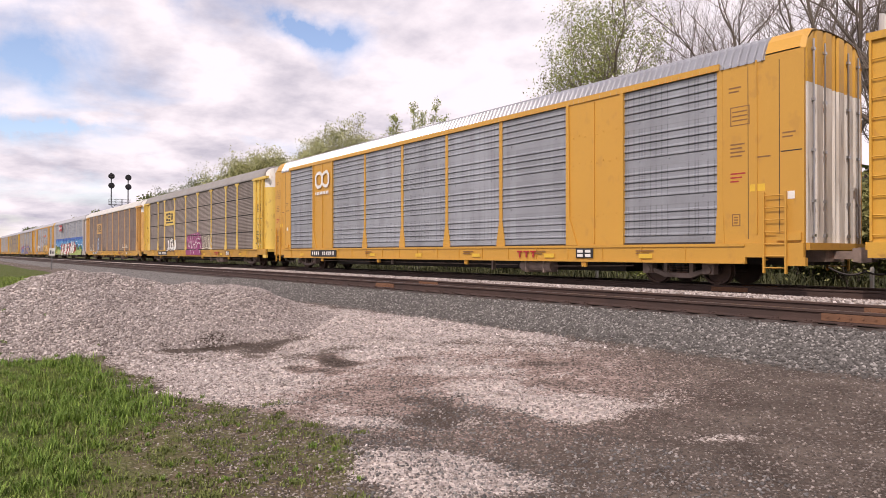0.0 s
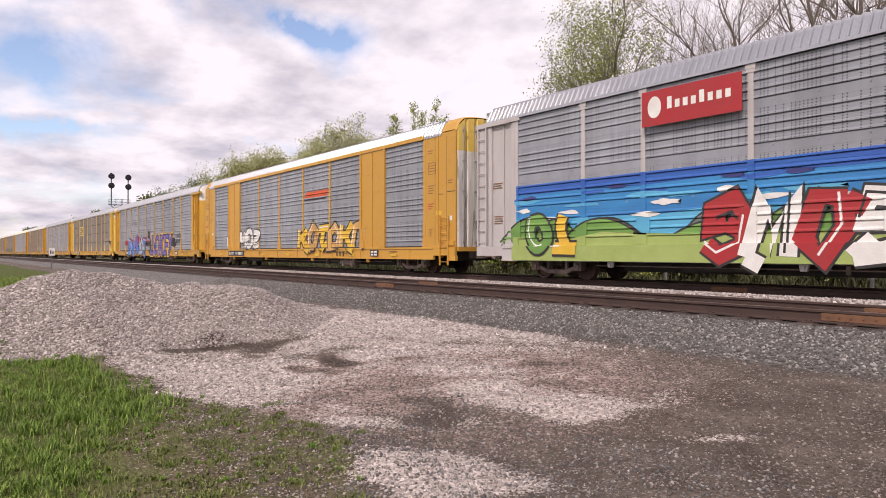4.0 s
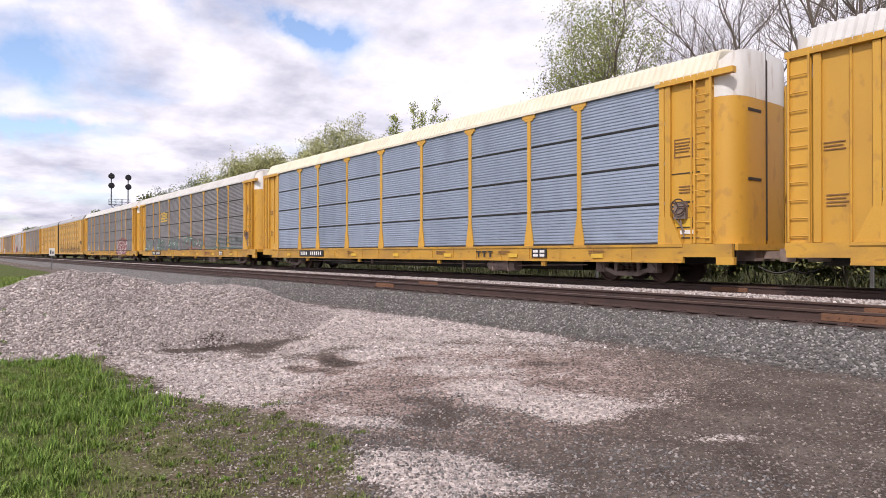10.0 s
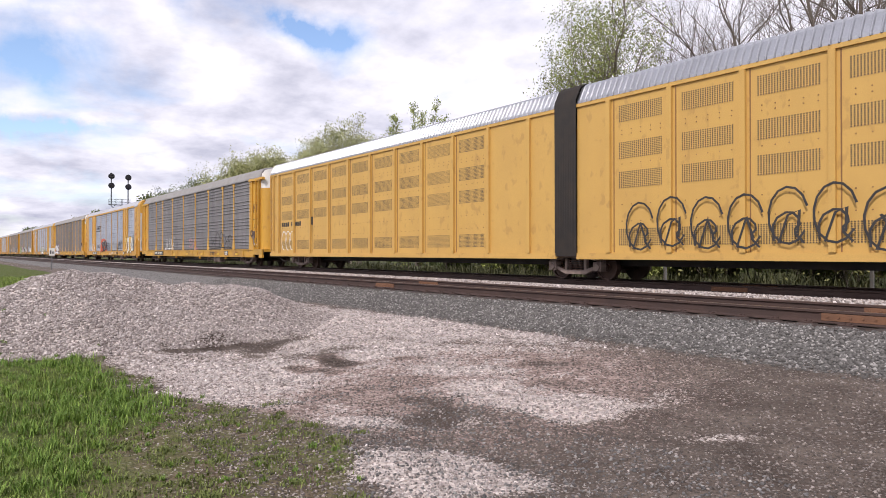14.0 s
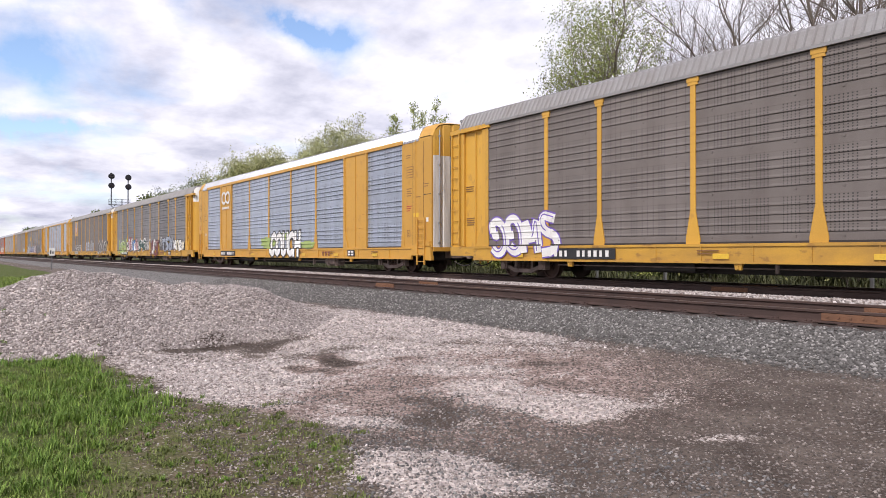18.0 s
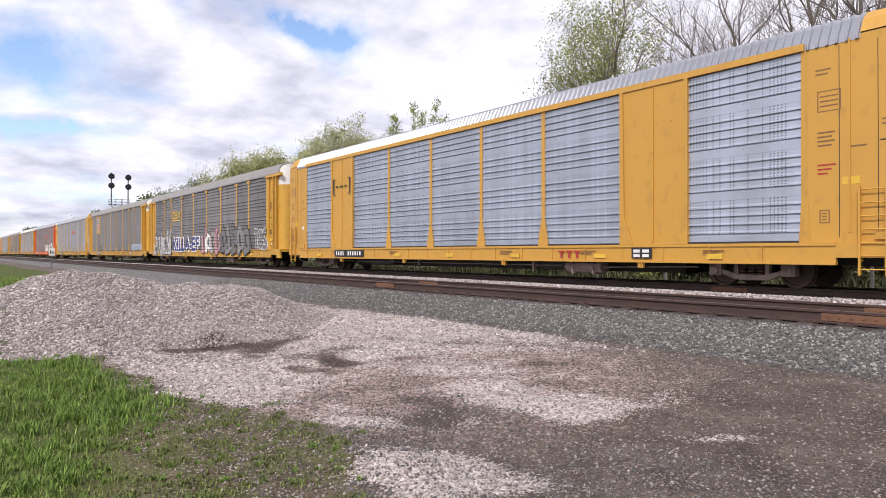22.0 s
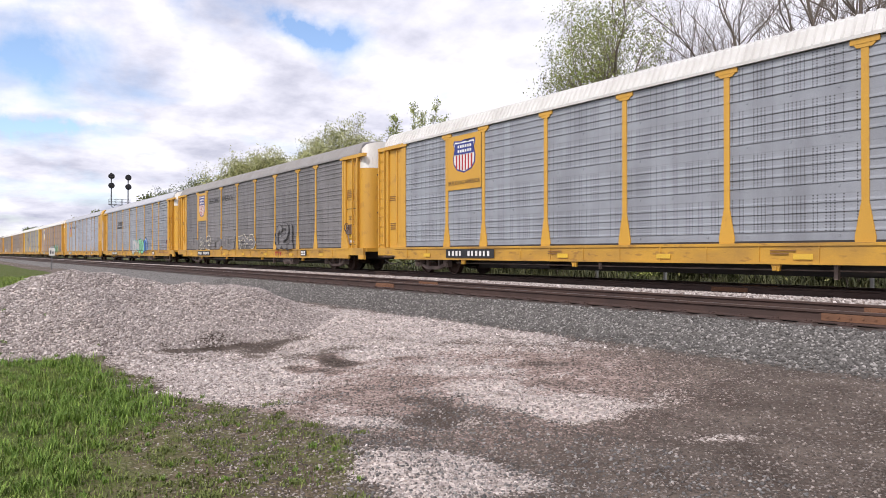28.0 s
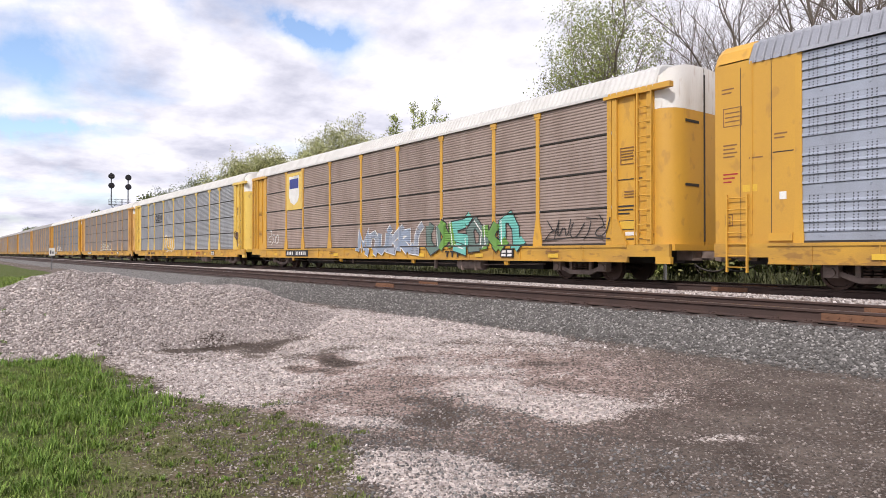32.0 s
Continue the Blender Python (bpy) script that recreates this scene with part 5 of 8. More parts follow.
def all_stones():
    r = np.random.RandomState(3)
    pale_mat = stone_material("pale_limestone", (0.20, 0.165, 0.15), (0.86, 0.79, 0.75), (0.14, 0.115, 0.105))
    heap_mat = stone_material("dusty_heap_limestone", (0.17, 0.14, 0.128), (0.76, 0.685, 0.645), (0.12, 0.10, 0.09))
    grey_mat = stone_material("grey_ballast_stone", (0.08, 0.075, 0.07), (0.25, 0.236, 0.222), (0.37, 0.35, 0.33))
    dirt_mat = stone_material("dusty_grey_pebbles", (0.08, 0.067, 0.058), (0.25, 0.21, 0.185), (0.40, 0.35, 0.32))
    cobble_mat = stone_material("blue_grey_stones", (0.09, 0.085, 0.083), (0.29, 0.275, 0.265), (0.40, 0.38, 0.36))
    # the heap
    x, y = r.uniform(-16.0, -9.5, 190000), r.uniform(-3.0, 7.0, 190000)
    k = (pile_height(x, y) > 0.02) & (x > -14.2) & (damp_share(x, y) < 0.45 + 0.8 * r.rand(len(x)))
    x, y = x[k][:62000], y[k][:62000]
    scatter_stones("heap_stones", "loose pale crushed limestone on the heap", x, y, land(x, y) + 0.004, 0.010 + 0.024 * r.rand(len(x)) ** 1.6, 4, heap_mat)
    # pale patches of the yard
    x, y = eye_weighted(r, 95000, -17, 0, 1.2, 8.2, 4.0)
    k = r.rand(len(x)) < smooth(pale_share(x, y), 0.20, 0.80) * (pile_height(x, y) < 0.03)
    x, y = x[k], y[k]
    scatter_stones("pale_gravel", "pale crushed limestone strewn on the yard", x, y, land(x, y) + 0.003, (0.005 + 0.017 * r.rand(len(x)) ** 1.5) * np.clip(np.hypot(x, y) / 6.5, 0.7, 1.5), 5, pale_mat)
    # pebbles on the dark dirt
    x, y = eye_weighted(r, 95000, -17, 1, 1.6, 8.0, 3.5)
    k = (pile_height(x, y) < 0.02) & (r.rand(len(x)) > 1.6 * pale_share(x, y))
    x, y = x[k], y[k]
    scatter_stones("pebbles", "small grey pebbles trodden into dirt", x, y, land(x, y) + 0.002, 0.004 + 0.014 * r.rand(len(x)) ** 2, 6, dirt_mat)
    # coarser grey stones where the pale gravel thins out
    x, y = eye_weighted(r, 9000, -6.5, -1.0, 1.7, 4.4, 3.0)
    k = (waves(x, y, 1.7, 48) > -0.25) & (soil_share(x, y) < 0.6)
    x, y = x[k], y[k]
    scatter_stones("grey_stones", "coarse grey and pale stones on dirt", x, y, land(x, y) + 0.003, 0.005 + 0.015 * r.rand(len(x)) ** 2, 17, cobble_mat)
    # ballast shoulder
    x = np.concatenate([r.uniform(-26, 1.5, 34000), r.uniform(-10, 1, 12000)])
    y = np.concatenate([r.normal(8.55, 0.42, 34000), r.normal(8.5, 0.42, 12000)])
    k = (y < 9.45) & (r.rand(len(x)) < ballast_share(x, y))
    x, y = x[k], y[k]
    scatter_stones("ballast", "angular grey ballast stones beside the track", x, y, land(x, y) + 0.006, r.uniform(0.013, 0.034, len(x)), 7, grey_mat)
    # pale ballast between the tracks
    x, y = r.uniform(-40, 2, 16000), r.normal(13.75, 0.32, 16000)
    scatter_stones("clean_ballast", "clean pale ballast heaped between the two tracks", x, y, land(x, y) + 0.01, r.uniform(0.025, 0.05, len(x)), 8, pale_mat)


def leafy(name, lo, hi):
    m = stone_material(name, lo, hi, tuple(0.5 * (a + b) for a, b in zip(lo, hi)))
    m.node_tree.nodes["Principled BSDF"].inputs["Roughness"].default_value = 0.6
    return m


def scatter_blades(name, label, x, y, z, length, width, seed, material):
    r = np.random.RandomState(seed)
    n = len(x)
    a = r.uniform(0, 6.283, n)
    lean = r.uniform(0.15, 1.05, n) * length
    dx, dy = np.cos(a), np.sin(a)
    wx, wy = -dy * width, dx * width
    p = np.stack([x, y, z], -1)
    side = np.stack([wx, wy, 0 * x], -1)
    mid = p + np.stack([dx * lean * 0.35, dy * lean * 0.35, length * 0.6], -1)
    tip = p + np.stack([dx * lean, dy * lean, length * np.sqrt(np.clip(1 - (lean / length) ** 2 * 0.6, 0.2, 1))], -1)
    v = np.stack([p - side, p + side, mid + side * 0.7, mid - side * 0.7, tip], 1)
    base = 5 * np.arange(n)[:, None]
    f = np.stack([base + np.array([0, 1, 2]), base + np.array([0, 2, 3]), base + np.array([3, 2, 4])], 1).reshape(-1, 3)
    tagged(new(name, mesh_from_arrays(name, v.reshape(-1, 3), f, material)), label, "grass", kind="stuff")


def all_grass():
    r = np.random.RandomState(9)
    green = leafy("spring_grass", (0.10, 0.155, 0.028), (0.34, 0.42, 0.10))
    green_deep = leafy("deep_green_tufts", (0.07, 0.135, 0.02), (0.30, 0.42, 0.085))
    weedy_near = leafy("olive_weeds", (0.085, 0.11, 0.03), (0.24, 0.27, 0.08))
    weedy = leafy("trackside_weeds", (0.045, 0.062, 0.018), (0.18, 0.19, 0.075))
    x, y = eye_weighted(r, 120000, -17, 0, -2.2, 2.5, 4.2)
    tuft = np.clip(0.5 + 0.45 * waves(x, y, 2.2, 41) + 0.3 * waves(x, y, 7.0, 42), 0, 1.2)
    k = r.rand(len(x)) < np.clip(grass_share(x, y) * 1.2 - 0.1, 0, 1) * (0.30 + 0.8 * tuft)
    x, y, tuft = x[k], y[k], tuft[k]
    scatter_blades("grass", "fresh green spring grass, uneven and unmown", x, y, land(x, y) - 0.005, (0.02 + 0.05 * tuft) * r.uniform(0.5, 1.3, len(x)), r.uniform(0.002, 0.0045, len(x)), 10, green)
    cx, cy = eye_weighted(r, 4200, -16, 0, -2.0, 2.4, 4.5)
    lush = 0.5 + 0.5 * waves(cx, cy, 1.3, 47)
    k = r.rand(len(cx)) < grass_share(cx, cy) * (0.25 + 0.8 * lush) + 0.12 * soil_share(cx, cy)
    cx, cy, lush = cx[k], cy[k], lush[k]
    pick = np.repeat(np.arange(len(cx)), 20)
    size = (0.05 + 0.09 * lush * r.uniform(0.3, 1.2, len(cx)))[pick] * np.where(grass_share(cx, cy) > 0.5, 1, 0.5)[pick]
    x, y = cx[pick] + size * r.normal(0, 0.28, len(pick)), cy[pick] + size * r.normal(0, 0.28, len(pick))
    scatter_blades("grass_tuft", "rank tufts in the spring grass", x, y, land(x, y) - 0.005, size * r.uniform(0.6, 1.3, len(x)), r.uniform(0.003, 0.006, len(x)), 16, green_deep)
    # low weeds in clumps on the bare soil
    cx, cy = eye_weighted(r, 760, -9.5, 0, 0.6, 2.9, 3.5)
    k = r.rand(len(cx)) < soil_share(cx, cy) * 0.9 + 0.06 * (cx > -7)
    cx, cy = cx[k], cy[k]
    size = r.uniform(0.03, 0.13, len(cx))
    pick = r.randint(0, len(cx), 26000)
    x, y = cx[pick] + size[pick] * r.normal(0, 0.6, 26000), cy[pick] + size[pick] * r.normal(0, 0.6, 26000)
    scatter_blades("weeds", "low weeds in clumps on bare soil", x, y, land(x, y), r.uniform(0.010, 0.038, len(x)), r.uniform(0.003, 0.007, len(x)), 11, weedy_near)
    # pale stones strewn over the soil
    x, y = eye_weighted(r, 3200, -9.5, 0, 0.8, 2.8, 3.0)
    k = r.rand(len(x)) < soil_share(x, y) * (0.25 + 0.75 * (waves(x, y, 2.0, 46) > 0.1)) * smooth(y, 0.9, 1.7)
    x, y = x[k], y[k]
    scatter_stones("strewn_stones", "pale stones strewn over bare soil", x, y, land(x, y) + 0.003, r.uniform(0.005, 0.014, len(x)), 15, bpy.data.materials["pale_limestone"])
    x, y = r.uniform(-48, -16, 26000), r.uniform(-6, 6.4, 26000)
    k = (r.rand(len(x)) < grass_share(x, y)) & (pile_height(x, y) < 0.02)
    x, y = x[k], y[k]
    scatter_blades("grass", "green grass beyond the heap", x, y, land(x, y), r.uniform(0.08, 0.22, len(x)), r.uniform(0.008, 0.014, len(x)), 12, green)
    x, y = r.uniform(-80, 4, 36000), 19.4 + r.gamma(1.6, 1.1, 36000)
    tuft = 0.5 + 0.5 * waves(x, y, 1.0, 44)
    scatter_blades("trackside_weeds", "rank yellow-green weeds beyond the tracks", x, y, land(x, y), (0.15 + 0.5 * tuft) * r.uniform(0.5, 1.2, len(x)), r.uniform(0.010, 0.02, len(x)), 13, weedy)
    brush = leafy("low_brush", (0.04, 0.045, 0.022), (0.14, 0.14, 0.06))
    x, y = r.uniform(-110, 6, 26000), r.uniform(23.5, 29, 26000)
    tuft = 0.5 + 0.5 * waves(x, y, 0.7, 45)
    scatter_blades("low_brush", "tangled low brush at the foot of the trees", x, y, land(x, y), (0.3 + 1.0 * tuft) * r.uniform(0.4, 1.1, len(x)), r.uniform(0.015, 0.035, len(x)), 14, brush)


ground()
all_stones()
all_grass()

# ---------------------------------------------------------------- the tracks
RAIL_SECTION = [(-0.075, -0.18), (0.075, -0.18), (0.075, -0.165), (0.012, -0.14), (0.009, -0.05), (0.036, -0.036), (0.036, -0.008), (0.028, 0.0), (-0.028, 0.0), (-0.036, -0.008), (-0.036, -0.036), (-0.009, -0.05), (-0.012, -0.14), (-0.075, -0.165)]


def rail_mesh(x0, x1):
    bm = bmesh.new()
    a = [bm.verts.new((x0, y, z)) for y, z in RAIL_SECTION]
    b = [bm.verts.new((x1, y, z)) for y, z in RAIL_SECTION]
    bm.faces.new(a); bm.faces.new(b[::-1])
    n = len(a)
    for i in range(n):
        bm.faces.new((a[(i + 1) % n], a[i], b[i], b[(i + 1) % n]))
    me = finish(bm, "rail", rail_rust)
    me.materials.append(rail_shine)
    for p in me.polygons:
        if p.normal.z > 0.9 and p.center.z > -0.01:
            p.material_index = 1
    return me


def railway(name, y, joints):
    track = tagged(new(name), "railway track of rusty rails on creosoted ties", "railway track", kind="structure")
    track.location = (0, y, 0)
    me = rail_mesh(-900, 90)
    for s in (-0.75, 0.75):
        ob = new("rail", me)
        ob.parent, ob.location = track, (0, s, 0)
        for x in joints:
            bar = bmesh.new()
            put_box(bar, x, x + 0.92, -0.036, -0.011, -0.145, -0.045)
            put_box(bar, x, x + 0.92, -0.05, -0.0365, -0.148, -0.12)
            for k in range(6):
                put_rod(bar, (x + 0.08 + k * 0.15, -0.06, -0.095), (x + 0.08 + k * 0.15, -0.036, -0.095), 0.016, 6)
            b = part("joint_bar", bar, joint_rust, ob, "rust-brown bolted joint bar")
    return track


def tie_row(track, x0, x1, seed):
    r = random.Random(seed)

    def build(bm):
        put_box(bm, -0.115, 0.115, -1.3, 1.3, -0.36, -0.182)
        bmesh.ops.bevel(bm, geom=list(bm.edges), offset=0.012, segments=1, affect="EDGES")
    me = shape("tie", tie_wood, build)

    def plates(bm):
        for s in (-0.75, 0.75):
            put_box(bm, -0.10, 0.10, s - 0.17, s + 0.17, -0.183, -0.168)
            for t in (-0.1, 0.1):
                put_box(bm, -0.05, -0.02, s + t - 0.02, s + t + 0.02, -0.168, -0.145)
                put_box(bm, 0.02, 0.05, s + t - 0.02, s + t + 0.02, -0.168, -0.145)
    pm = shape("tie_plates", rail_rust, plates)
    x = x0
    while x < x1:
        ob = new("tie", me)
        ob.parent = track
        ob.matrix_basis = pose(x + r.uniform(-0.03, 0.03), r.uniform(-0.06, 0.06), r.uniform(-0.01, 0.0), 0, 0, r.uniform(-1.2, 1.2))
        if x > -30:
            pl = new("tie_plate", pm)
            pl.parent, pl.matrix_basis = ob, Matrix.Translation((0, 0, 0.004))
        x += 0.51


joint_rust = joint_material()
near_track = railway("railway_track", NEAR_Y, (-4.1, -16.0))
far_track = railway("railway_track", TRACK_Y, (-9.0,))

# ---------------------------------------------------------------- trees
bark = mat("grey_brown_bark", (0.20, 0.165, 0.135), 0.9, (0.10, 0.08, 0.065), 0.6, 3.0, (3, 3, 0.5), 0.4, 30)
pale_twig = mat("pale_grey_twigs", (0.24, 0.21, 0.185), 0.9, (0.15, 0.13, 0.11), 0.5, 3.0)
twig = mat("dark_twigs", (0.13, 0.105, 0.09), 0.9, (0.09, 0.07, 0.06), 0.5, 3.0)
leaf_spring = leafy("young_yellow_green_leaves", (0.22, 0.27, 0.07), (0.48, 0.50, 0.17))
# distance haze is put into this lighter leaf colour, for the tree row
leaf_hazy = leafy("olive_leaves_paled_by_haze", (0.34, 0.36, 0.17), (0.58, 0.57, 0.29))
leaf_olive = leafy("olive_green_leaves", (0.16, 0.17, 0.06), (0.38, 0.36, 0.15))
leaf_dark = leafy("dull_green_leaves", (0.10, 0.125, 0.05), (0.26, 0.28, 0.12))


def tubes(name, segs, material):
    """Tapered branches from rows of start, end and two radii."""
    P, Q = np.array([s[0] for s in segs]), np.array([s[1] for s in segs])
    A, B = np.array([s[2] for s in segs]), np.array([s[3] for s in segs])
    d = Q - P
    d /= np.linalg.norm(d, axis=1, keepdims=True) + 1e-9
    ref = np.where(np.abs(d[:, 2:3]) < 0.9, np.array([[0, 0, 1.0]]), np.array([[1.0, 0, 0]]))
    u = np.cross(d, ref)
    u /= np.linalg.norm(u, axis=1, keepdims=True) + 1e-9
    w = np.cross(d, u)
    k = 5
    ang = 2 * np.pi * np.arange(k) / k
    ring = np.cos(ang)[None, :, None] * u[:, None] + np.sin(ang)[None, :, None] * w[:, None]
    v = np.concatenate([P[:, None] + ring * A[:, None, None], Q[:, None] + ring * B[:, None, None]], 1)
    f = np.array([(i, (i + 1) % k, k + (i + 1) % k, k + i) for i in range(k)])
    f = (f[None] + 2 * k * np.arange(len(segs))[:, None, None]).reshape(-1, 4)
    return mesh_from_arrays(name, v.reshape(-1, 3), f, material)


def grow(seed, height, spread, levels, fork=0.32, up=0.25, stems=1):
    """Branch segments of a tree and the ends of its twigs."""
    r = np.random.RandomState(seed)
    segs, ends = [], []

    def limb(p, d, length, rad, level):
        n = 4 if level < 2 else 3
        for i in range(n):
            d2 = d + r.normal(0, 0.10 + 0.05 * level, 3) + np.array([0, 0, up * 0.35])
            d2 /= np.linalg.norm(d2)
            q = p + d2 * length / n
            r2 = rad * (0.86 if level == 0 else 0.80)
            segs.append((p, q, rad, r2))
            p, d, rad = q, d2, r2
            if level < levels and (level > 0 or i >= 1):
                for _ in range(1 + (r.rand() < 0.55)):
                    a = r.uniform(0, 6.283)
                    side = np.array([math.cos(a), math.sin(a), 0.0])
                    dd = d * (1 - spread) + side * spread + np.array([0, 0, up])
                    dd /= np.linalg.norm(dd)
                    limb(p, dd, length * r.uniform(0.45, 0.68), rad * 0.58, level + 1)
        ends.append((p, level))
        if level < levels:
            limb(p, d, length * 0.6, rad * 0.9, level + 1)
    for s in range(stems):
        lean = r.normal(0, 0.12 if stems == 1 else 0.28, 3); lean[2] = 1
        limb(np.array([r.normal(0, 0.3 * (stems > 1)), r.normal(0, 0.3 * (stems > 1)), -0.3]), lean / np.linalg.norm(lean), height * 0.42, height * 0.017 / math.sqrt(stems), 0)
    top = max(e[0][2] for e in ends)
    k = height / top
    segs = [(p * k, q * k, a, b) for p, q, a, b in segs]
    ends = [(p * k, l) for p, l in ends]
    return segs, ends


def leaves(name, ends, per, size, reach, seed, material, zmin=0.0, share=1.0):
    r = np.random.RandomState(seed)
    c = np.array([e[0] for e in ends if e[1] >= 2])
    c = c[r.rand(len(c)) < share]
    c = c[c[:, 2] > zmin]
    c = np.repeat(c, per, 0) + r.normal(0, reach, (len(c) * per, 3))
    n = len(c)
    u, w = r.normal(0, 1, (n, 3)), r.normal(0, 1, (n, 3))
    u /= np.linalg.norm(u, axis=1, keepdims=True)
    w -= (w * u).sum(1, keepdims=True) * u
    w /= np.linalg.norm(w, axis=1, keepdims=True)
    s = size * r.uniform(0.6, 1.3, (n, 1))
    v = np.stack([c - u * s, c + w * s * 0.45, c + u * s, c - w * s * 0.45], 1)
    f = (np.arange(4)[None] + 4 * np.arange(n)[:, None])
    return mesh_from_arrays(name, v.reshape(-1, 3), f, material)


def tree(name, label, x, y, seed, height, spread, levels, leaf=None, per=3, size=0.12, reach=0.35, up=0.25, stems=1, zmin=0.0, turn=0, wood=None, share=1.0):
    thing = tagged(new(name), label, "tree", "trees beyond the tracks")
    segs, ends = grow(seed, height, spread, levels, up=up, stems=stems)
    rads = np.array([s[2] for s in segs])
    cut = np.quantile(rads, 0.75)
    thick, thin = [s for s in segs if s[2] >= cut], [(p, q, a * 0.62, b * 0.62) for p, q, a, b in segs if a < cut]
    part("trunk", tubes("trunk", thick, bark), None, thing)
    part("brushwood", tubes("brushwood", thin, wood or twig), None, thing, "fine bare twigs")
    if leaf:
        part("crown", leaves("crown", ends, per, size, reach, seed + 1, leaf, zmin, share), None, thing, "sparse young leaves")
    thing.matrix_basis = pose(x, y, float(land(np.array(x), np.array(y))), 0, 0, turn)
    return thing


tree("tree", "tall leafing tree with a sparse yellow-green crown", -27.5, 34.0, 3, 19.5, 0.62, 5, leaf_spring, 5, 0.08, 0.22, share=0.5, wood=pale_twig)
tree("tree", "leafing tree leaning out beside a taller one", -30.0, 36.5, 9, 17.5, 0.62, 5, leaf_spring, 4, 0.08, 0.22, share=0.4, wood=pale_twig)
tree("bare_tree", "low spreading tree with grey twigs and few leaves", -36.5, 35.5, 10, 13.2, 0.62, 5, leaf_olive, 3, 0.08, 0.2, share=0.3)
tree("tree", "slender half-leafed tree beside a taller one", -34.0, 35.0, 8, 15.0, 0.55, 5, leaf_olive, 5, 0.085, 0.17, share=0.35)
for x, y, seed, h in ((-21.5, 33.0, 12, 18.0), (-17.0, 31.0, 13, 18.5), (-12.8, 32.5, 14, 19.5), (-8.5, 30.5, 15, 18.0), (-4.5, 33.0, 16, 20.0)):
    tree("bare_tree", "tall bare tree with fine grey branches", x, y, seed, h, 0.5, 5)


def thicket():
    """Twiggy shrubs and saplings under the trees, past the end of the view too."""
    r = random.Random(63)
    kinds = [tree("shrub", "brown twiggy shrub with a few young leaves", -26.0, 28.0, 71, 4.6, 0.5, 4, leaf_olive, 4, 0.10, 0.3, stems=5, share=0.5),
             tree("shrub", "tangled bare shrub with a haze of brown twigs", -16.0, 28.5, 72, 5.4, 0.5, 4, leaf_dark, 4, 0.10, 0.3, stems=5, share=0.4),
             tree("shrub", "low green shrub leafing early", -7.0, 28.0, 73, 3.4, 0.55, 4, leaf_spring, 6, 0.10, 0.28, stems=5, share=0.7)]
    for k in range(42):
        x, y = -38 + k * 1.28 + r.uniform(-0.5, 0.5), 26.5 + (k * 37 % 11) * 0.75
        copy_thing(kinds[(k * 5 + k // 3) % 3], pose(x, y, -0.95, 0, 0, r.uniform(0, 360)))


thicket()


def spire_tree(x, y):
    """Several steep leaders, each with a narrow plume of small leaves."""
    r = np.random.RandomState(21)
    thing = tagged(new("tree"), "upright tree of steep leafy spires with gaps between", "tree", "trees beyond the tracks")
    segs, ends = [], []
    for top, dx, dy in ((16.2, -3.6, 0.6), (17.2, -2.4, -0.8), (19.0, -0.6, 0.4), (17.6, 0.9, -0.5), (19.4, 2.3, 0.3), (17.0, 3.4, -0.4), (15.8, 4.6, 0.5)):
        a, b, c = np.array([0, 0, -0.3]), np.array([dx * 0.4, dy, top * 0.5]), np.array([dx, dy * 1.5, top])
        pts = [(1 - s) ** 2 * a + 2 * s * (1 - s) * b + s * s * c for s in np.linspace(0, 1, 12)]
        for k in range(11):
            segs.append((pts[k], pts[k + 1], 0.16 * (1 - k / 11.5), 0.16 * (1 - (k + 1) / 11.5)))
        for k in range(64):
            s = r.uniform(0.5, 1.0)
            p = (1 - s) ** 2 * a + 2 * s * (1 - s) * b + s * s * c
            out = np.array([r.normal(0, 1), r.normal(0, 1), 1.6]) * (0.32 + 0.85 * (1 - s)) * r.uniform(0.4, 1.0)
            segs.append((p, p + out, 0.025, 0.008))
            ends += [(p + out, 3), (p + out * 0.6, 3)]
    part("trunk", tubes("trunk", segs, bark), None, thing)
    part("crown", leaves("crown", ends, 8, 0.13, 0.2, 22, leaf_spring), None, thing, "narrow plumes of small dark leaves")
    thing.matrix_basis = pose(x, y, float(land(np.array(x), np.array(y))), 0, 0, 40)


spire_tree(-63.0, 44.5)
row = [(-69, 39, 31, 16.5, leaf_hazy), (-76, 40, 32, 15.5, leaf_hazy), (-83, 40, 33, 15.0, leaf_hazy), (-90, 41, 34, 14.5, leaf_hazy), (-101, 40, 35, 17.0, leaf_hazy), (-110, 41, 36, 15.0, leaf_hazy), (-121, 41, 37, 14.0, leaf_dark), (-130, 42, 38, 15.0, leaf_dark)]
for x, y, seed, h, lf in row:
    tree("tree", "bushy spring tree with olive-green leaves in a row", x, y, seed, h * 1.08, 0.5, 5, lf, 5, 0.13, 0.22, stems=2, share=0.35)
for x, y, seed, h, lf in ((-72.5, 42, 41, 14.2, leaf_olive), (-79.5, 37, 42, 12.8, leaf_hazy), (-86.5, 38, 43, 12.6, leaf_olive), (-95.5, 38, 44, 13.4, leaf_hazy), (-105.5, 39, 45, 13.2, leaf_olive), (-115.5, 39, 46, 13.0, leaf_hazy), (-125.5, 40, 47, 12.6, leaf_dark), (-137, 40, 48, 13.5, leaf_dark)):
    tree("tree", "bushy spring tree filling a gap in the row", x, y, seed, h * 1.15, 0.5, 4, lf, 10, 0.15, 0.4, stems=3, share=0.5)
far_a = tree("tree", "distant green tree in a long row", -160, 41, 51, 14.5, 0.55, 3, leaf_dark, 26, 0.34, 0.5, stems=2)
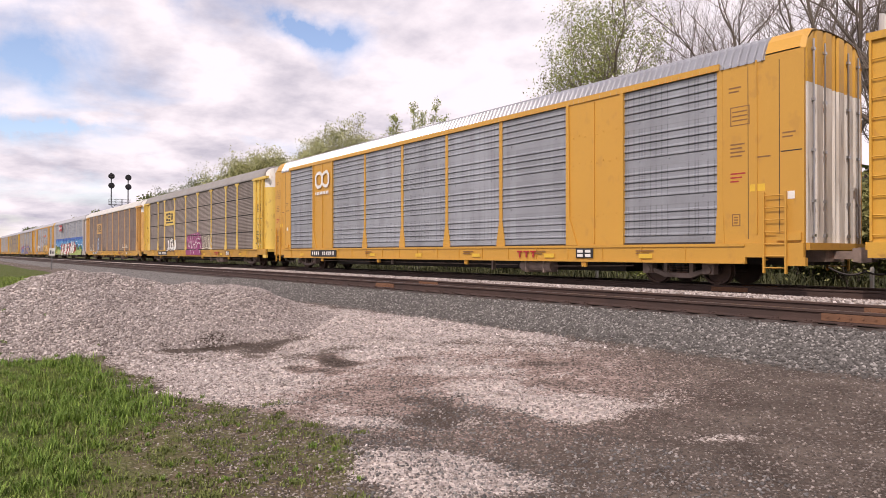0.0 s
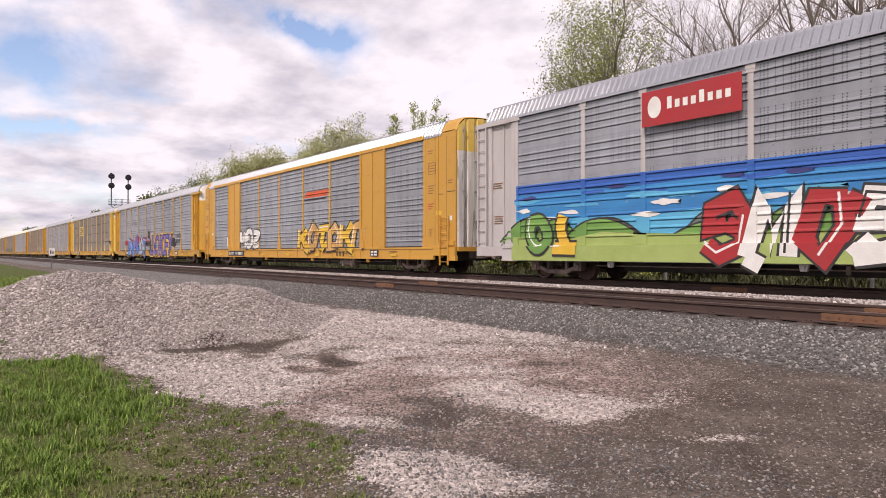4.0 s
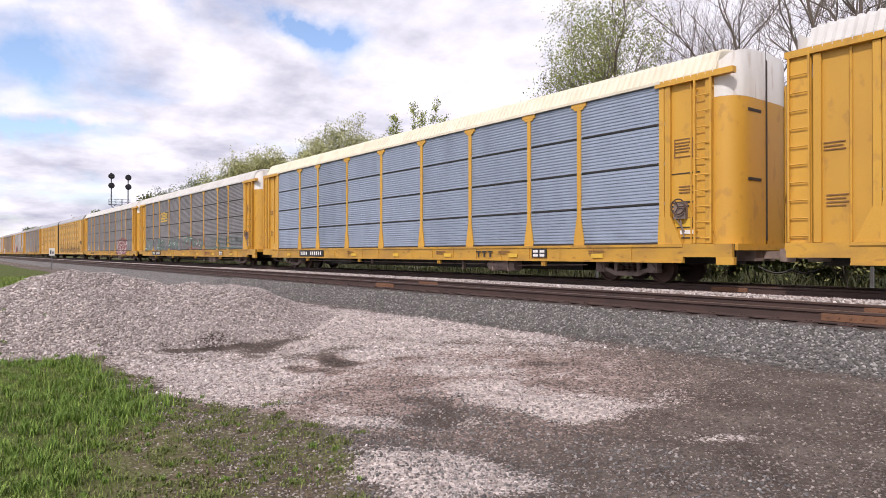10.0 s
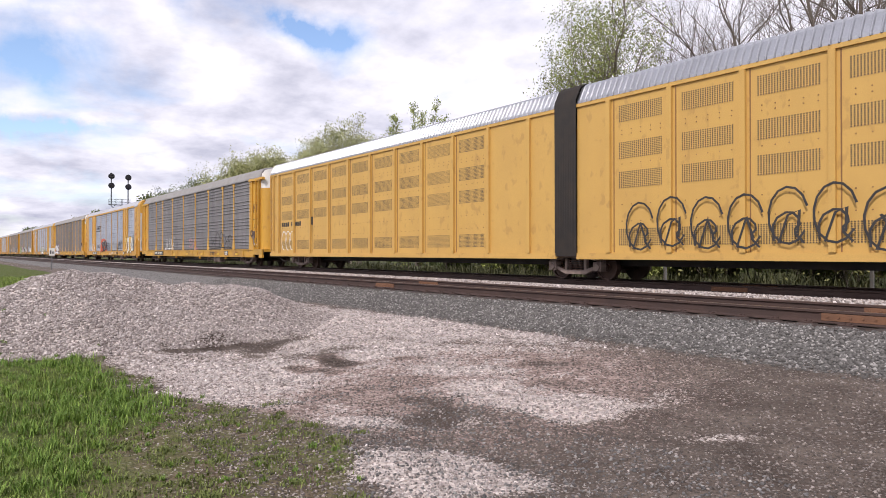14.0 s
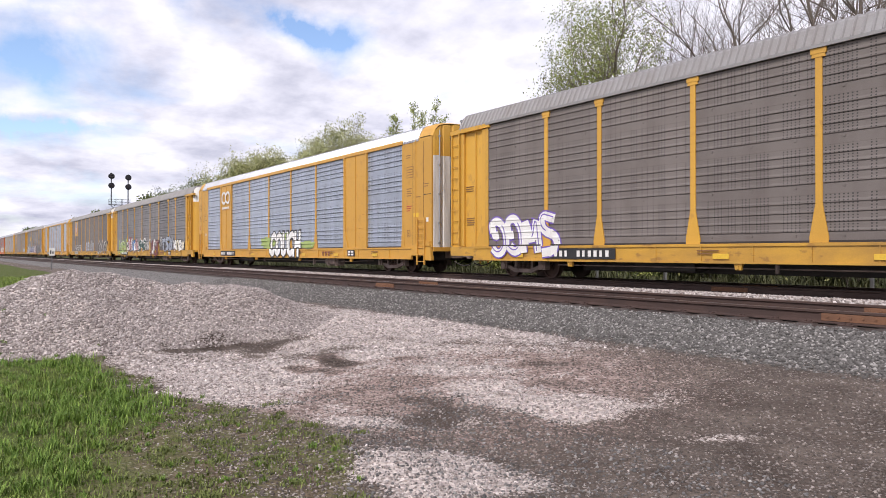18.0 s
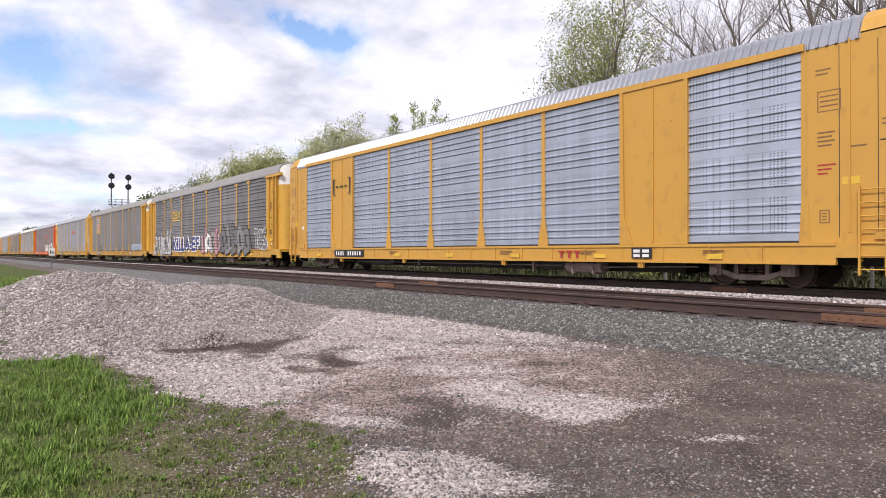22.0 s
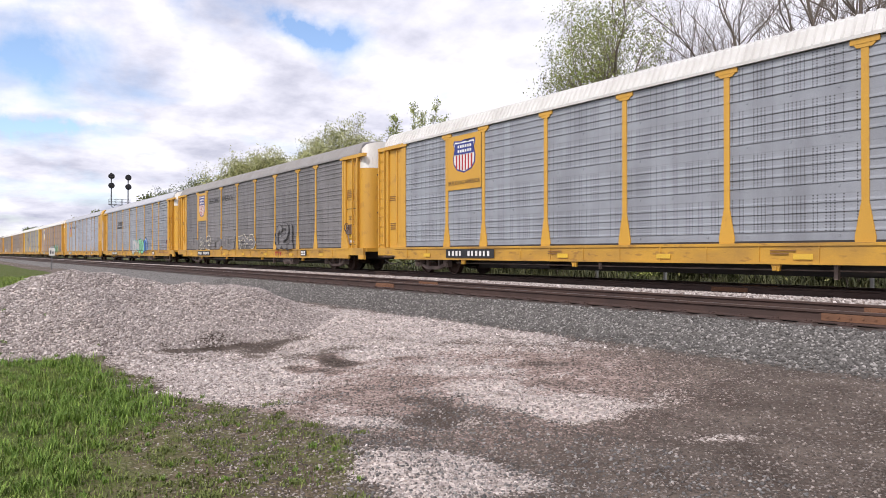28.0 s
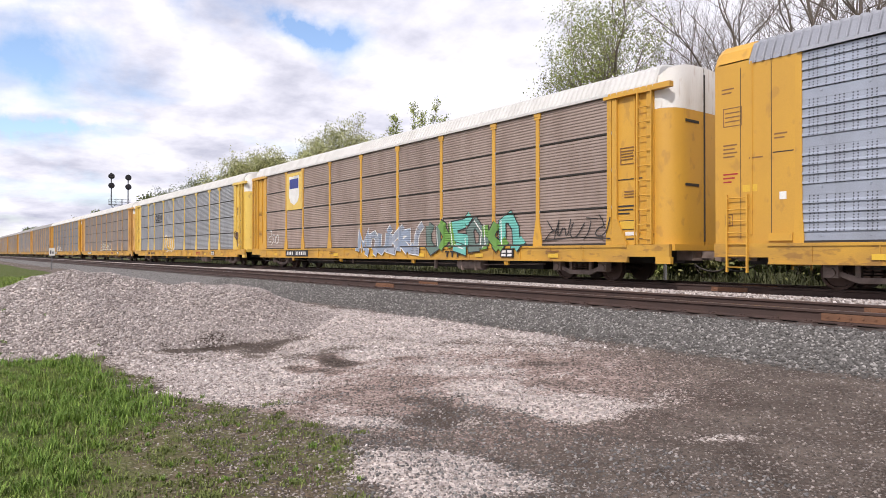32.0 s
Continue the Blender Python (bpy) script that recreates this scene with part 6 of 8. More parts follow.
far_b = tree("bare_tree", "distant bare grey tree in a long row", -176, 42, 52, 14.0, 0.55, 4, leaf_olive, 1, 0.25, 0.5, stems=2)
r_ = random.Random(5)
for k in range(16):
    x = -150 - k * 13 - 0.35 * k * k
    copy_thing((far_a, far_b, far_a)[k % 3], pose(x + r_.uniform(-3, 3), 41 + r_.uniform(-2, 3), -0.75 + r_.uniform(-2.5, 0.0), 0, 0, r_.uniform(0, 360)))


def far_woods():
    r = np.random.RandomState(77)
    n = 26000
    x = -r.uniform(330, 1500, n)
    y = 50 + r.uniform(-8, 60, n)
    z = r.uniform(0, 1, n) ** 0.7 * (8 + 3.5 * waves(x, y, 0.03, 61))
    c = np.stack([x, y, z], -1)
    u, w = r.normal(0, 1, (n, 3)), r.normal(0, 1, (n, 3))
    s = r.uniform(0.8, 1.8, (n, 1))
    v = np.stack([c - u * s * 0.6, c + w * s * 0.5, c + u * s * 0.6, c - w * s * 0.5], 1)
    f = (np.arange(4)[None] + 4 * np.arange(n)[:, None])
    tagged(new("far_woods", mesh_from_arrays("far_woods", v.reshape(-1, 3), f, leaf_dark)), "hazy line of distant woods", "woods", kind="stuff")


far_woods()


def back_woods():
    """A dim wood behind the trees, which closes the view between the cars."""
    r = np.random.RandomState(79)
    n = 30000
    x, y = r.uniform(-70, 60, n), 44 + r.uniform(0, 30, n)
    z = -1 + r.uniform(0, 1, n) ** 0.8 * (6.5 + 1.6 * waves(x, y, 0.15, 62))
    c = np.stack([x, y, z], -1)
    u, w = r.normal(0, 1, (n, 3)), r.normal(0, 1, (n, 3))
    s = r.uniform(0.25, 0.6, (n, 1))
    v = np.stack([c - u * s * 0.6, c + w * s * 0.5, c + u * s * 0.6, c - w * s * 0.5], 1)
    f = (np.arange(4)[None] + 4 * np.arange(n)[:, None])
    tagged(new("back_woods", mesh_from_arrays("back_woods", v.reshape(-1, 3), f, leaf_dark)), "dim low wood behind the bare trees", "woods", kind="stuff")


back_woods()

# ---------------------------------------------------------------- signals, sign and posts
signal_black = mat("matt_black_signal_paint", (0.02, 0.02, 0.024), 0.7, (0.04, 0.04, 0.045), 0.5, 3.0)
mast_grey = mat("dark_grey_mast_steel", (0.10, 0.105, 0.115), 0.6, (0.06, 0.06, 0.065), 0.5, 3.0)
lens_glass = mat("dark_signal_lens", (0.03, 0.02, 0.02), 0.15, (0.02, 0.02, 0.02), 0.3, 3.0, bump=0)


def signal_bridge():
    thing = tagged(new("signal_post"), "dark bracket signal post with four round black heads", "railway signal")
    base = bmesh.new()
    put_rod(base, (0.9, 0, -0.7), (0.9, 0, 7.3), 0.16, 10)
    put_box(base, 0.5, 1.3, -0.4, 0.4, -0.75, -0.45)
    part("post", base, mast_grey, thing)
    deck = bmesh.new()
    put_box(deck, -0.75, 1.85, -0.3, 0.3, 7.30, 7.38)
    put_rod(deck, (0.9, 0, 5.9), (-0.5, 0, 7.25), 0.05, 6)
    put_rod(deck, (0.9, 0, 5.9), (1.9, 0, 7.25), 0.05, 6)
    platform = part("platform", deck, mast_grey, thing, "bracket platform")
    rail = bmesh.new()
    for x in (-0.75, 0.1, 0.9, 1.85):
        for y in (-0.3, 0.3):
            put_rod(rail, (x, y, 7.38), (x, y, 8.1), 0.018, 5)
    for z in (7.75, 8.1):
        for y in (-0.3, 0.3):
            put_rod(rail, (-0.75, y, z), (1.85, y, z), 0.016, 5)
    part("handrail", rail, mast_grey, platform)
    for x, low in ((-0.45, 9.92), (1.65, 9.86)):
        mast = bmesh.new()
        put_rod(mast, (x, 0, 7.4), (x, 0, low + 1.75), 0.075, 8)
        m = part("mast", mast, mast_grey, thing)
        for k in range(2):
            z = low + 1.28 * k
            head = bmesh.new()
            put_rod(head, (x, -0.12, z), (x, -0.18, z), 0.40, 24)
            put_rod(head, (x, 0.25, z), (x, -0.12, z), 0.20, 12)
            h = part("signal_head", head, signal_black, thing, "round black signal head")
            lens = bmesh.new()
            for a in range(3):
                ang = math.radians(90 + 120 * a)
                put_rod(lens, (x + 0.17 * math.cos(ang), -0.18, z + 0.17 * math.sin(ang)), (x + 0.17 * math.cos(ang), -0.26, z + 0.17 * math.sin(ang)), 0.09, 10)
            part("lens", lens, lens_glass, h)
    thing.matrix_basis = pose(-98.0, 18.95, 0, 0, 0, 90)


signal_bridge()


def marker_sign():
    thing = tagged(new("lineside_sign"), "small white lineside sign with a black mark on a post", "sign")
    b = bmesh.new()
    put_box(b, -0.03, 0.03, -0.03, 0.03, 0, 1.65)
    part("post", b, mast_grey, thing)
    b = bmesh.new()
    put_box(b, 0.031, 0.05, -0.19, 0.19, 1.10, 1.68)
    p = part("plate", b, white_ink, thing, "white plate")
    b = bmesh.new()
    put_box(b, 0.051, 0.058, -0.12, -0.03, 1.24, 1.5)
    put_box(b, 0.051, 0.058, 0.03, 0.11, 1.24, 1.42)
    part("mark", b, black_ink, p)
    x, y = -58.5, 6.9
    thing.matrix_basis = pose(x, y, float(land(np.array(x), np.array(y))), 0, 0, -8)


marker_sign()
post_white = mat("weathered_white_post", (0.55, 0.53, 0.50), 0.8, (0.30, 0.28, 0.25), 0.6, 3.0)
for x, y in ((-7.55, 21.5), (-14.4, 21.5), (-17.6, 21.5)):
    b = bmesh.new()
    put_rod(b, (0, 0, -0.1), (0, 0, 1.05), 0.06, 8)
    put_rod(b, (0, 0, 1.05), (0, 0, 1.09), 0.045, 8)
    ob = new("marker_post", finish(b, "marker_post", post_white))
    tagged(ob, "short pale marker post among the weeds", "post", "marker posts")
    ob.location = (x, y, float(land(np.array(x), np.array(y))))
ROSTER = [
    ("round", yellow, panel_brown, roof_white, "yellow autorack car with brown grimy panels and a white roof", "seam", {}),
    ("flush", amber, panel_grey, galv, "amber autorack car with grey corrugated panels and white end doors", "ribs", dict(head=0, flare=0.2, cap=yellow)),
    ("round", lemon, panel_brown, roof_dull, "pale yellow autorack car with grimy brown panels and graffiti", "seam", {}),
    ("round", tan, panel_rust, roof_white, "rust-streaked autorack car with brown panels and a bright white roof", "grid", dict(flare=0.16)),
    ("round", post_silver, panel_grey, galv, "silver autorack car with a painted landscape and graffiti along its side", "ribs", dict(head=0.12)),
    ("flush", amber, panel_grey, galv, "amber autorack car with grey panels and a small red stripe", "ribs", dict(head=0, flare=0.2, cap=lemon)),
    ("round", yellow, panel_grey, galv, "yellow autorack car with grey panels and bright blue graffiti lettering", "ribs", {}),
    ("round", lemon, panel_brown, galv, "pale yellow autorack car with clean grimy-brown panels", "seam", {}),
    ("round", yellow, panel_grey, galv, "yellow autorack car with plain slate-grey panels", "ribs", dict(head=0.2)),
    ("round", yellow, panel_brown, roof_white, "yellow autorack car with dark brown panels and a white roof", "seam", dict(head=0.14)),
    ("round", yellow, panel_blue, cream, "yellow autorack car with clean blue-grey panels and a cream roof", "seam", {}),
    ("round", yellow, panel_slate, roof_white, "yellow autorack car with dark grey panels and a white roof", "seam", dict(head=0.2)),
    ("round", yellow, panel_slate, roof_white, "yellow autorack car with dark grey panels and maroon graffiti", "seam", dict(head=0, flare=0.16)),
    ("twin", dusty_yellow, None, galv, "yellow articulated autorack car with perforated panels and black graffiti", "", {}),
    ("round", yellow, panel_dark, roof_dull, "yellow autorack car with dark grey panels and a dull grey roof", "ribs", dict(head=0.16)),
    ("flush", amber, panel_silver, galv, "amber autorack car with silver panels and a black emblem", "ribs", dict(head=0, flare=0.2, cap=yellow)),
    ("round", yellow, panel_pierced, roof_dull, "yellow autorack car with grimy brown panels and a dull grey roof", "grid", dict(head=0.16)),
    ("flush", amber, panel_silver, galv, "amber autorack car with silver panels and large white graffiti letters", "ribs", dict(head=0, flare=0.2, cap=yellow)),
    ("round", yellow, panel_dark, roof_dull, "yellow autorack car with dark grey panels and a row of graffiti", "ribs", {}),
    ("round", yellow, panel_pierced, roof_dull, "yellow autorack car with brown panels, a shield emblem and pale graffiti", "grid", dict(head=0.16)),
    ("flush", amber, panel_silver, galv, "amber autorack car with clean silver panels", "ribs", dict(head=0, flare=0.2, cap=yellow)),
    ("round", yellow, panel_dark, roof_dull, "yellow autorack car with dark grey panels covered in graffiti", "ribs", {}),
    ("round", yellow, panel_dark, roof_dull, "yellow autorack car with grey-brown panels and a shield emblem", "grid", {}),
    ("square", yellow, panel_grey, galv, "yellow autorack car with grey panels and white end doors", "ribs", dict(head=0, flare=0.2)),
    ("round", orange, panel_dark, galv, "bright orange autorack car with dark grey panels and white graffiti", "ribs", dict(head=0, flare=0.14)),
    ("round", yellow, panel_grey, roof_white, "yellow autorack car with light grey panels and a white roof", "grid", {}),
    ("round", yellow, panel_dark, roof_dull, "yellow autorack car with dark panels, shield emblem and chalky graffiti", "grid", {}),
    ("round", yellow, panel_grey, galv, "yellow autorack car with grey panels and mint-green graffiti", "ribs", {}),
    ("square", yellow, panel_silver, galv, "yellow autorack car with clean silver panels and white end doors", "ribs", dict(head=0.26)),
    ("round", yellow, panel_tan, roof_white, "yellow autorack car with pinkish brown panels, a white roof and graffiti", "seam", dict(head=0.14)),
    ("round", lemon, panel_ash, roof_white, "pale yellow autorack car with grey panels and a white roof", "seam", {}),
    ("round", tan, panel_brown, roof_white, "weathered autorack car with brown panels and a white roof", "seam", {}),
    ("round", yellow, panel_slate, roof_white, "yellow autorack car with dark panels and a white roof", "seam", {}),
    ("round", tan, panel_brown, roof_dull, "weathered autorack car with grimy brown panels", "seam", {}),
    ("round", tan, panel_dark, roof_dull, "weathered autorack car with dark grey panels", "ribs", {}),
    ("round", yellow, panel_brown, roof_dull, "yellow autorack car with grimy brown panels", "seam", {}),
    ("round", tan, panel_brown, roof_dull, "weathered autorack car with brown panels and a dull roof", "seam", {}),
    ("round", tan, panel_dark, roof_white, "weathered autorack car with dark panels and a white roof", "ribs", {}),
    ("round", yellow, panel_brown, roof_white, "yellow autorack car with brown panels and a white roof", "seam", {}),
]


def travelled(t):
    """Metres gone, with the slack running in and out between the cars."""
    slack = np.interp(t, [0, 3, 6, 11, 13, 17, 20, 21, 25, 28, 32], [0.0, 0.10, -0.20, -0.25, -0.08, 0.10, 0.13, -0.38, -0.42, -0.22, -0.22])
    return 26.128 * t - 0.009064 * t * t + float(slack)


gap = 17.526 - PITCH    # how far the train has gone when the gap ahead of a car is abreast
PASS_X = 11.70
for i, (kind, paint, panels, roof, label, style, extra) in enumerate(ROSTER):
    pitch = 44.68 if kind == "twin" else PITCH
    car = twin_car(paint, roof, label) if kind == "twin" else rack_car(kind, paint, panels, roof, label, style, seed=i, **extra)
    if i in (7, 10, 11, 14, 16, 19, 26, 30, 33):
        hand_brake(car)
    if kind == "twin":
        hand_brake(car, 20.6, 2.2)
    CARS.append((car, PASS_X - gap - pitch / 2))
    gap += pitch


def motions():
    for car, start in CARS:
        walk(car, [(t, pose(start + travelled(t), TRACK_Y, 0)) for t in range(33)])

# ---------------------------------------------------------------- emblems, lettering and graffiti on the cars
PROFILE = {s: rib_profile(s) for s in ("ribs", "grid", "seam")}


def flank_depth(z, style):
    """How far the paint lies out from the flank at a height."""
    if z < FLOOR - 0.001:
        return 0.106
    prof = PROFILE[style]
    for (za, ya), (zb, yb) in zip(prof, prof[1:]):
        if za <= z <= zb:
            return -(ya + (yb - ya) * (z - za) / max(1e-6, zb - za))
    return 0.0


def conform(bm, style, posts, layer, flat=None):
    """Lays flat shapes drawn in x and z over corrugation, posts and sill."""
    if flat is not None:
        for v in bm.verts:
            v.co.y -= HALF + flat + 0.003 * layer
        return
    zs = [v.co.z for v in bm.verts]
    xs = [v.co.x for v in bm.verts]
    cuts = [((0, 0, z), (0, 0, 1)) for z, _ in PROFILE[style] if min(zs) < z < max(zs)]
    cuts += [((0, 0, z), (0, 0, 1)) for z in (FLOOR - 0.002, FLOOR + 0.002, FLOOR + 0.82, FLOOR + 0.84)]
    for p in posts:
        for d in (-0.215, -0.205, -0.09, -0.075, 0.075, 0.09, 0.205, 0.215):
            if min(xs) < p + d < max(xs):
                cuts.append(((p + d, 0, 0), (1, 0, 0)))
    for co, no in cuts:
        bmesh.ops.bisect_plane(bm, geom=list(bm.verts) + list(bm.edges) + list(bm.faces), plane_co=co, plane_no=no)
    for v in bm.verts:
        out = flank_depth(v.co.z, style)
        if v.co.z > FLOOR and any(abs(v.co.x - p) < 0.078 for p in posts):
            out = 0.030
        if FLOOR < v.co.z < FLOOR + 0.83 and any(abs(v.co.x - p) < 0.21 for p in posts):
            out = 0.038
        v.co.y -= HALF + out + 0.004 + 0.003 * layer


def fill(bm, pts, lift=0.0):
    vs = [bm.verts.new((x, -lift, z)) for x, z in pts]
    try:
        f = bm.faces.new(vs)
    except ValueError:
        return
    bmesh.ops.triangulate(bm, faces=[f])


def rect(x0, x1, z0, z1):
    return [(x0, z0), (x1, z0), (x1, z1), (x0, z1)]


def stroke(bm, pts, w, lift=0.0):
    """A ribbon along a bent line, with mitred corners; it rises slightly so that crossings lie over one another."""
    left, right = [], []
    for i, (x, z) in enumerate(pts):
        ax, az = pts[max(0, i - 1)]
        bx, bz = pts[min(len(pts) - 1, i + 1)]
        dx, dz = bx - ax, bz - az
        n = math.hypot(dx, dz) or 1
        k = 1.0
        if 0 < i < len(pts) - 1:
            m = math.hypot(x - ax, z - az) or 1
            c = abs((x - ax) / m * dx / n + (z - az) / m * dz / n)
            k = min(1.5, 1 / max(0.5, c))
        up = -lift - 0.0015 * i / len(pts)
        left.append(bm.verts.new((x - dz / n * w / 2 * k, up, z + dx / n * w / 2 * k)))
        right.append(bm.verts.new((x + dz / n * w / 2 * k, up, z - dx / n * w / 2 * k)))
    for i in range(len(pts) - 1):
        bm.faces.new((left[i], right[i], right[i + 1], left[i + 1]))


def rounded(pts, times=1):
    """Cuts the corners of a bent line."""
    for _ in range(times):
        out = [pts[0]]
        for (ax, az), (bx, bz) in zip(pts, pts[1:]):
            out += [(ax * 0.75 + bx * 0.25, az * 0.75 + bz * 0.25), (ax * 0.25 + bx * 0.75, az * 0.25 + bz * 0.75)]
        pts = out + [pts[-1]]
    return pts


class Flank:
    """Paints shapes on the side of one car."""

    def __init__(self, index):
        self.car = CARS[index + 1][0]
        kind = ROSTER[index + 1][0]
        self.style = ROSTER[index + 1][5] or "ribs"
        self.edges = FLUSH_EDGES if kind == "flush" else EDGES
        self.posts = list(self.edges)
        self.layer = 0
        self.lift = 0.0

    def paint(self, name, draw, material, label="", parent=None, flat=None):
        bm = bmesh.new()
        draw(bm)
        for v in bm.verts:
            v.co.y -= self.lift
        if not bm.faces:
            bm.free()
            return None
        conform(bm, self.style, self.posts, self.layer, flat)
        me = bpy.data.meshes.new(name)
        bm.to_mesh(me)
        bm.free()
        me.materials.append(material)
        ob = new(name, me)
        ob.parent = parent or self.car
        if label:
            tagged(ob, label)
        self.layer += 1
        return ob

    def polys(self, name, shapes, material, label="", parent=None, flat=None):
        return self.paint(name, lambda bm: [fill(bm, s, 0.0004 * (k % 6)) for k, s in enumerate(shapes)], material, label, parent, flat)

    def lines(self, name, paths, width, material, label="", parent=None, flat=None):
        return self.paint(name, lambda bm: [stroke(bm, p, width, 0.0004 * (k % 6)) for k, p in enumerate(paths)], material, label, parent, flat)


def blob(r, cx, cz, w, h, spiky):
    pts = []
    n = 18
    for k in range(n):
        a = 2 * math.pi * k / n
        q = 1 + (r.uniform(-0.28, 0.28) if spiky else 0.10 * math.sin(3 * a + r.uniform(0, 6)) + r.uniform(-0.05, 0.05))
        c, s = math.cos(a), math.sin(a)
        e = 0.6
        pts.append((cx + w / 2 * q * math.copysign(abs(c) ** e, c) + 0.18 * h * math.copysign(abs(s) ** e, s) * 0.3, cz + h / 2 * q * math.copysign(abs(s) ** e, s)))
    return pts


FORMS = [
    [[(0.92, 0.80), (0.55, 1.0), (0.12, 0.85), (0.08, 0.3), (0.45, 0.0), (0.95, 0.12), (0.9, 0.5), (0.55, 0.45)]],
    [[(0.08, 0.0), (0.12, 0.98), (0.5, 0.2), (0.82, 1.0), (0.95, 0.0)]],
    [[(0.1, 0.02), (0.08, 0.95)], [(0.1, 0.5), (0.55, 0.55), (0.95, 0.98)], [(0.45, 0.55), (0.95, 0.0)]],
    [[(0.95, 0.9), (0.2, 1.0), (0.15, 0.58), (0.85, 0.5), (0.9, 0.08), (0.1, 0.0)]],
    [[(0.05, 0.92), (0.95, 1.0)], [(0.5, 0.95), (0.42, 0.3), (0.6, -0.05)]],
    [[(0.1, 0.95), (0.15, 0.1), (0.6, -0.02), (0.9, 0.3), (0.85, 0.98)]],
    [[(0.1, 0.0), (0.15, 0.95), (0.8, 1.0), (0.85, 0.55), (0.2, 0.48), (0.95, -0.02)]],
    [[(0.2, 0.05), (0.1, 0.6), (0.45, 1.02), (0.9, 0.7), (0.75, 0.05), (0.2, 0.1)]],
]


def mural(fl, seed, x0, x1, z0, z1, fillings, edge, letters, spiky=False, halo=None, label="", edge_w=0.07, lean=0.12):
    """A row of fat overlapping painted strokes with outlines, tips and highlights."""
    r = random.Random(seed)
    step = (x1 - x0) / letters
    h = z1 - z0
    w = min(0.36 * step, 0.26 * h)
    words_ = label or "spray-painted graffiti"
    base = fl.layer
    if halo:
        fl.polys("graffiti_shade", [[(x0 - 0.1, z0), (x0 + 0.1, z1 - 0.1), ((x0 + x1) / 2, z1 + 0.12), (x1 - 0.1, z1 - 0.05), (x1 + 0.15, z0)]], halo, words_)
        base += 1
    tilt = lean * r.choice([-1, 1])
    for k in range(letters):
        a, hh = x0 + k * step, h * r.uniform(0.86, 1.0)
        paths = []
        flip, tumble = r.random() < 0.5, r.random() < 0.5
        for p in r.choice(FORMS):
            p = [(1 - px if flip else px, 1 - pz if tumble else pz) for px, pz in p]
            pts = [(a + step * (0.02 + 0.96 * px + r.uniform(-0.05, 0.05)) + tilt * (pz - 0.5) * hh, z0 + w * 0.4 + (hh - w * 0.8) * (pz + r.uniform(-0.04, 0.04))) for px, pz in p]
            paths.append(pts if spiky else rounded(pts, 2))
        if spiky:
            tip = paths[-1][-1]
            paths.append([tip, (tip[0] + 0.35 * step, tip[1] + r.choice([-0.12, 0.22]) * h)])
        fl.layer, fl.lift = base, 0.0004 * (k % 7)
        top = fl.lines("graffiti_letter", paths, w + 2 * edge_w, edge, words_)
        fl.layer = base + 1
        fl.lines("paint_layer", paths, w, fillings[k % len(fillings)], "", top)
        if w > 0.16 and "steel" not in fillings[k % len(fillings)].name:
            fl.layer = base + 2
            fl.lines("paint_stroke", [[(x - 0.2 * w, z + 0.2 * w) for x, z in paths[0][:max(2, len(paths[0]) // 2)]]], w * 0.14, white_ink if fillings[k % len(fillings)] is not white_ink else edge, "", top)
    fl.layer, fl.lift = base + 3, 0.0


def scrawl(fl, seed, x0, x1, z0, z1, material, letters, width=0.05, label="", flat=None):
    """Line-only writing that cannot be read: loops and strokes."""
    r = random.Random(seed)
    step = (x1 - x0) / letters
    paths = []
    lean = r.uniform(0.05, 0.3)
    for k in range(letters):
        flip, tumble = r.random() < 0.5, r.random() < 0.5
        low, tall = r.uniform(-0.06, 0.12), r.uniform(0.75, 1.05)
        for p in r.choice(FORMS):
            pts = []
            for px, pz in p:
                px, pz = (1 - px if flip else px), (1 - pz if tumble else pz)
                pts.append((x0 + step * (k + 0.05 + 1.02 * px + r.uniform(-0.12, 0.12)) + lean * (z1 - z0) * (pz - 0.5), z0 + (z1 - z0) * (low + tall * pz * r.uniform(0.9, 1.05))))
            paths.append(rounded(pts, 1 if k % 2 else 2))
    if letters > 3:
        paths.append([(x0 - 0.1, z0 - 0.02), ((x0 + x1) / 2, z0 + 0.06), (x1 + 0.1, z0)])
    base = fl.layer
    for k, p in enumerate(paths):
        fl.layer, fl.lift = base, 0.0004 * (k % 7)
        fl.lines("graffiti_stroke", [p], width, material, label or "line-drawn spray-paint graffiti", flat=flat)
    fl.lift = 0.0


def haze(fl, seed, x0, x1, z0, z1, material, n, label=""):
    r = random.Random(seed)
    base = fl.layer
    for k in range(n):
        fl.layer, fl.lift = base, 0.0004 * (k % 7)
        fl.polys("graffiti_patch", [blob(r, r.uniform(x0, x1), r.uniform(z0, z1), (x1 - x0) / n * 1.5, (z1 - z0) * 0.5, True)], material, label or "patchy spray-paint overspray")
    fl.lift = 0.0


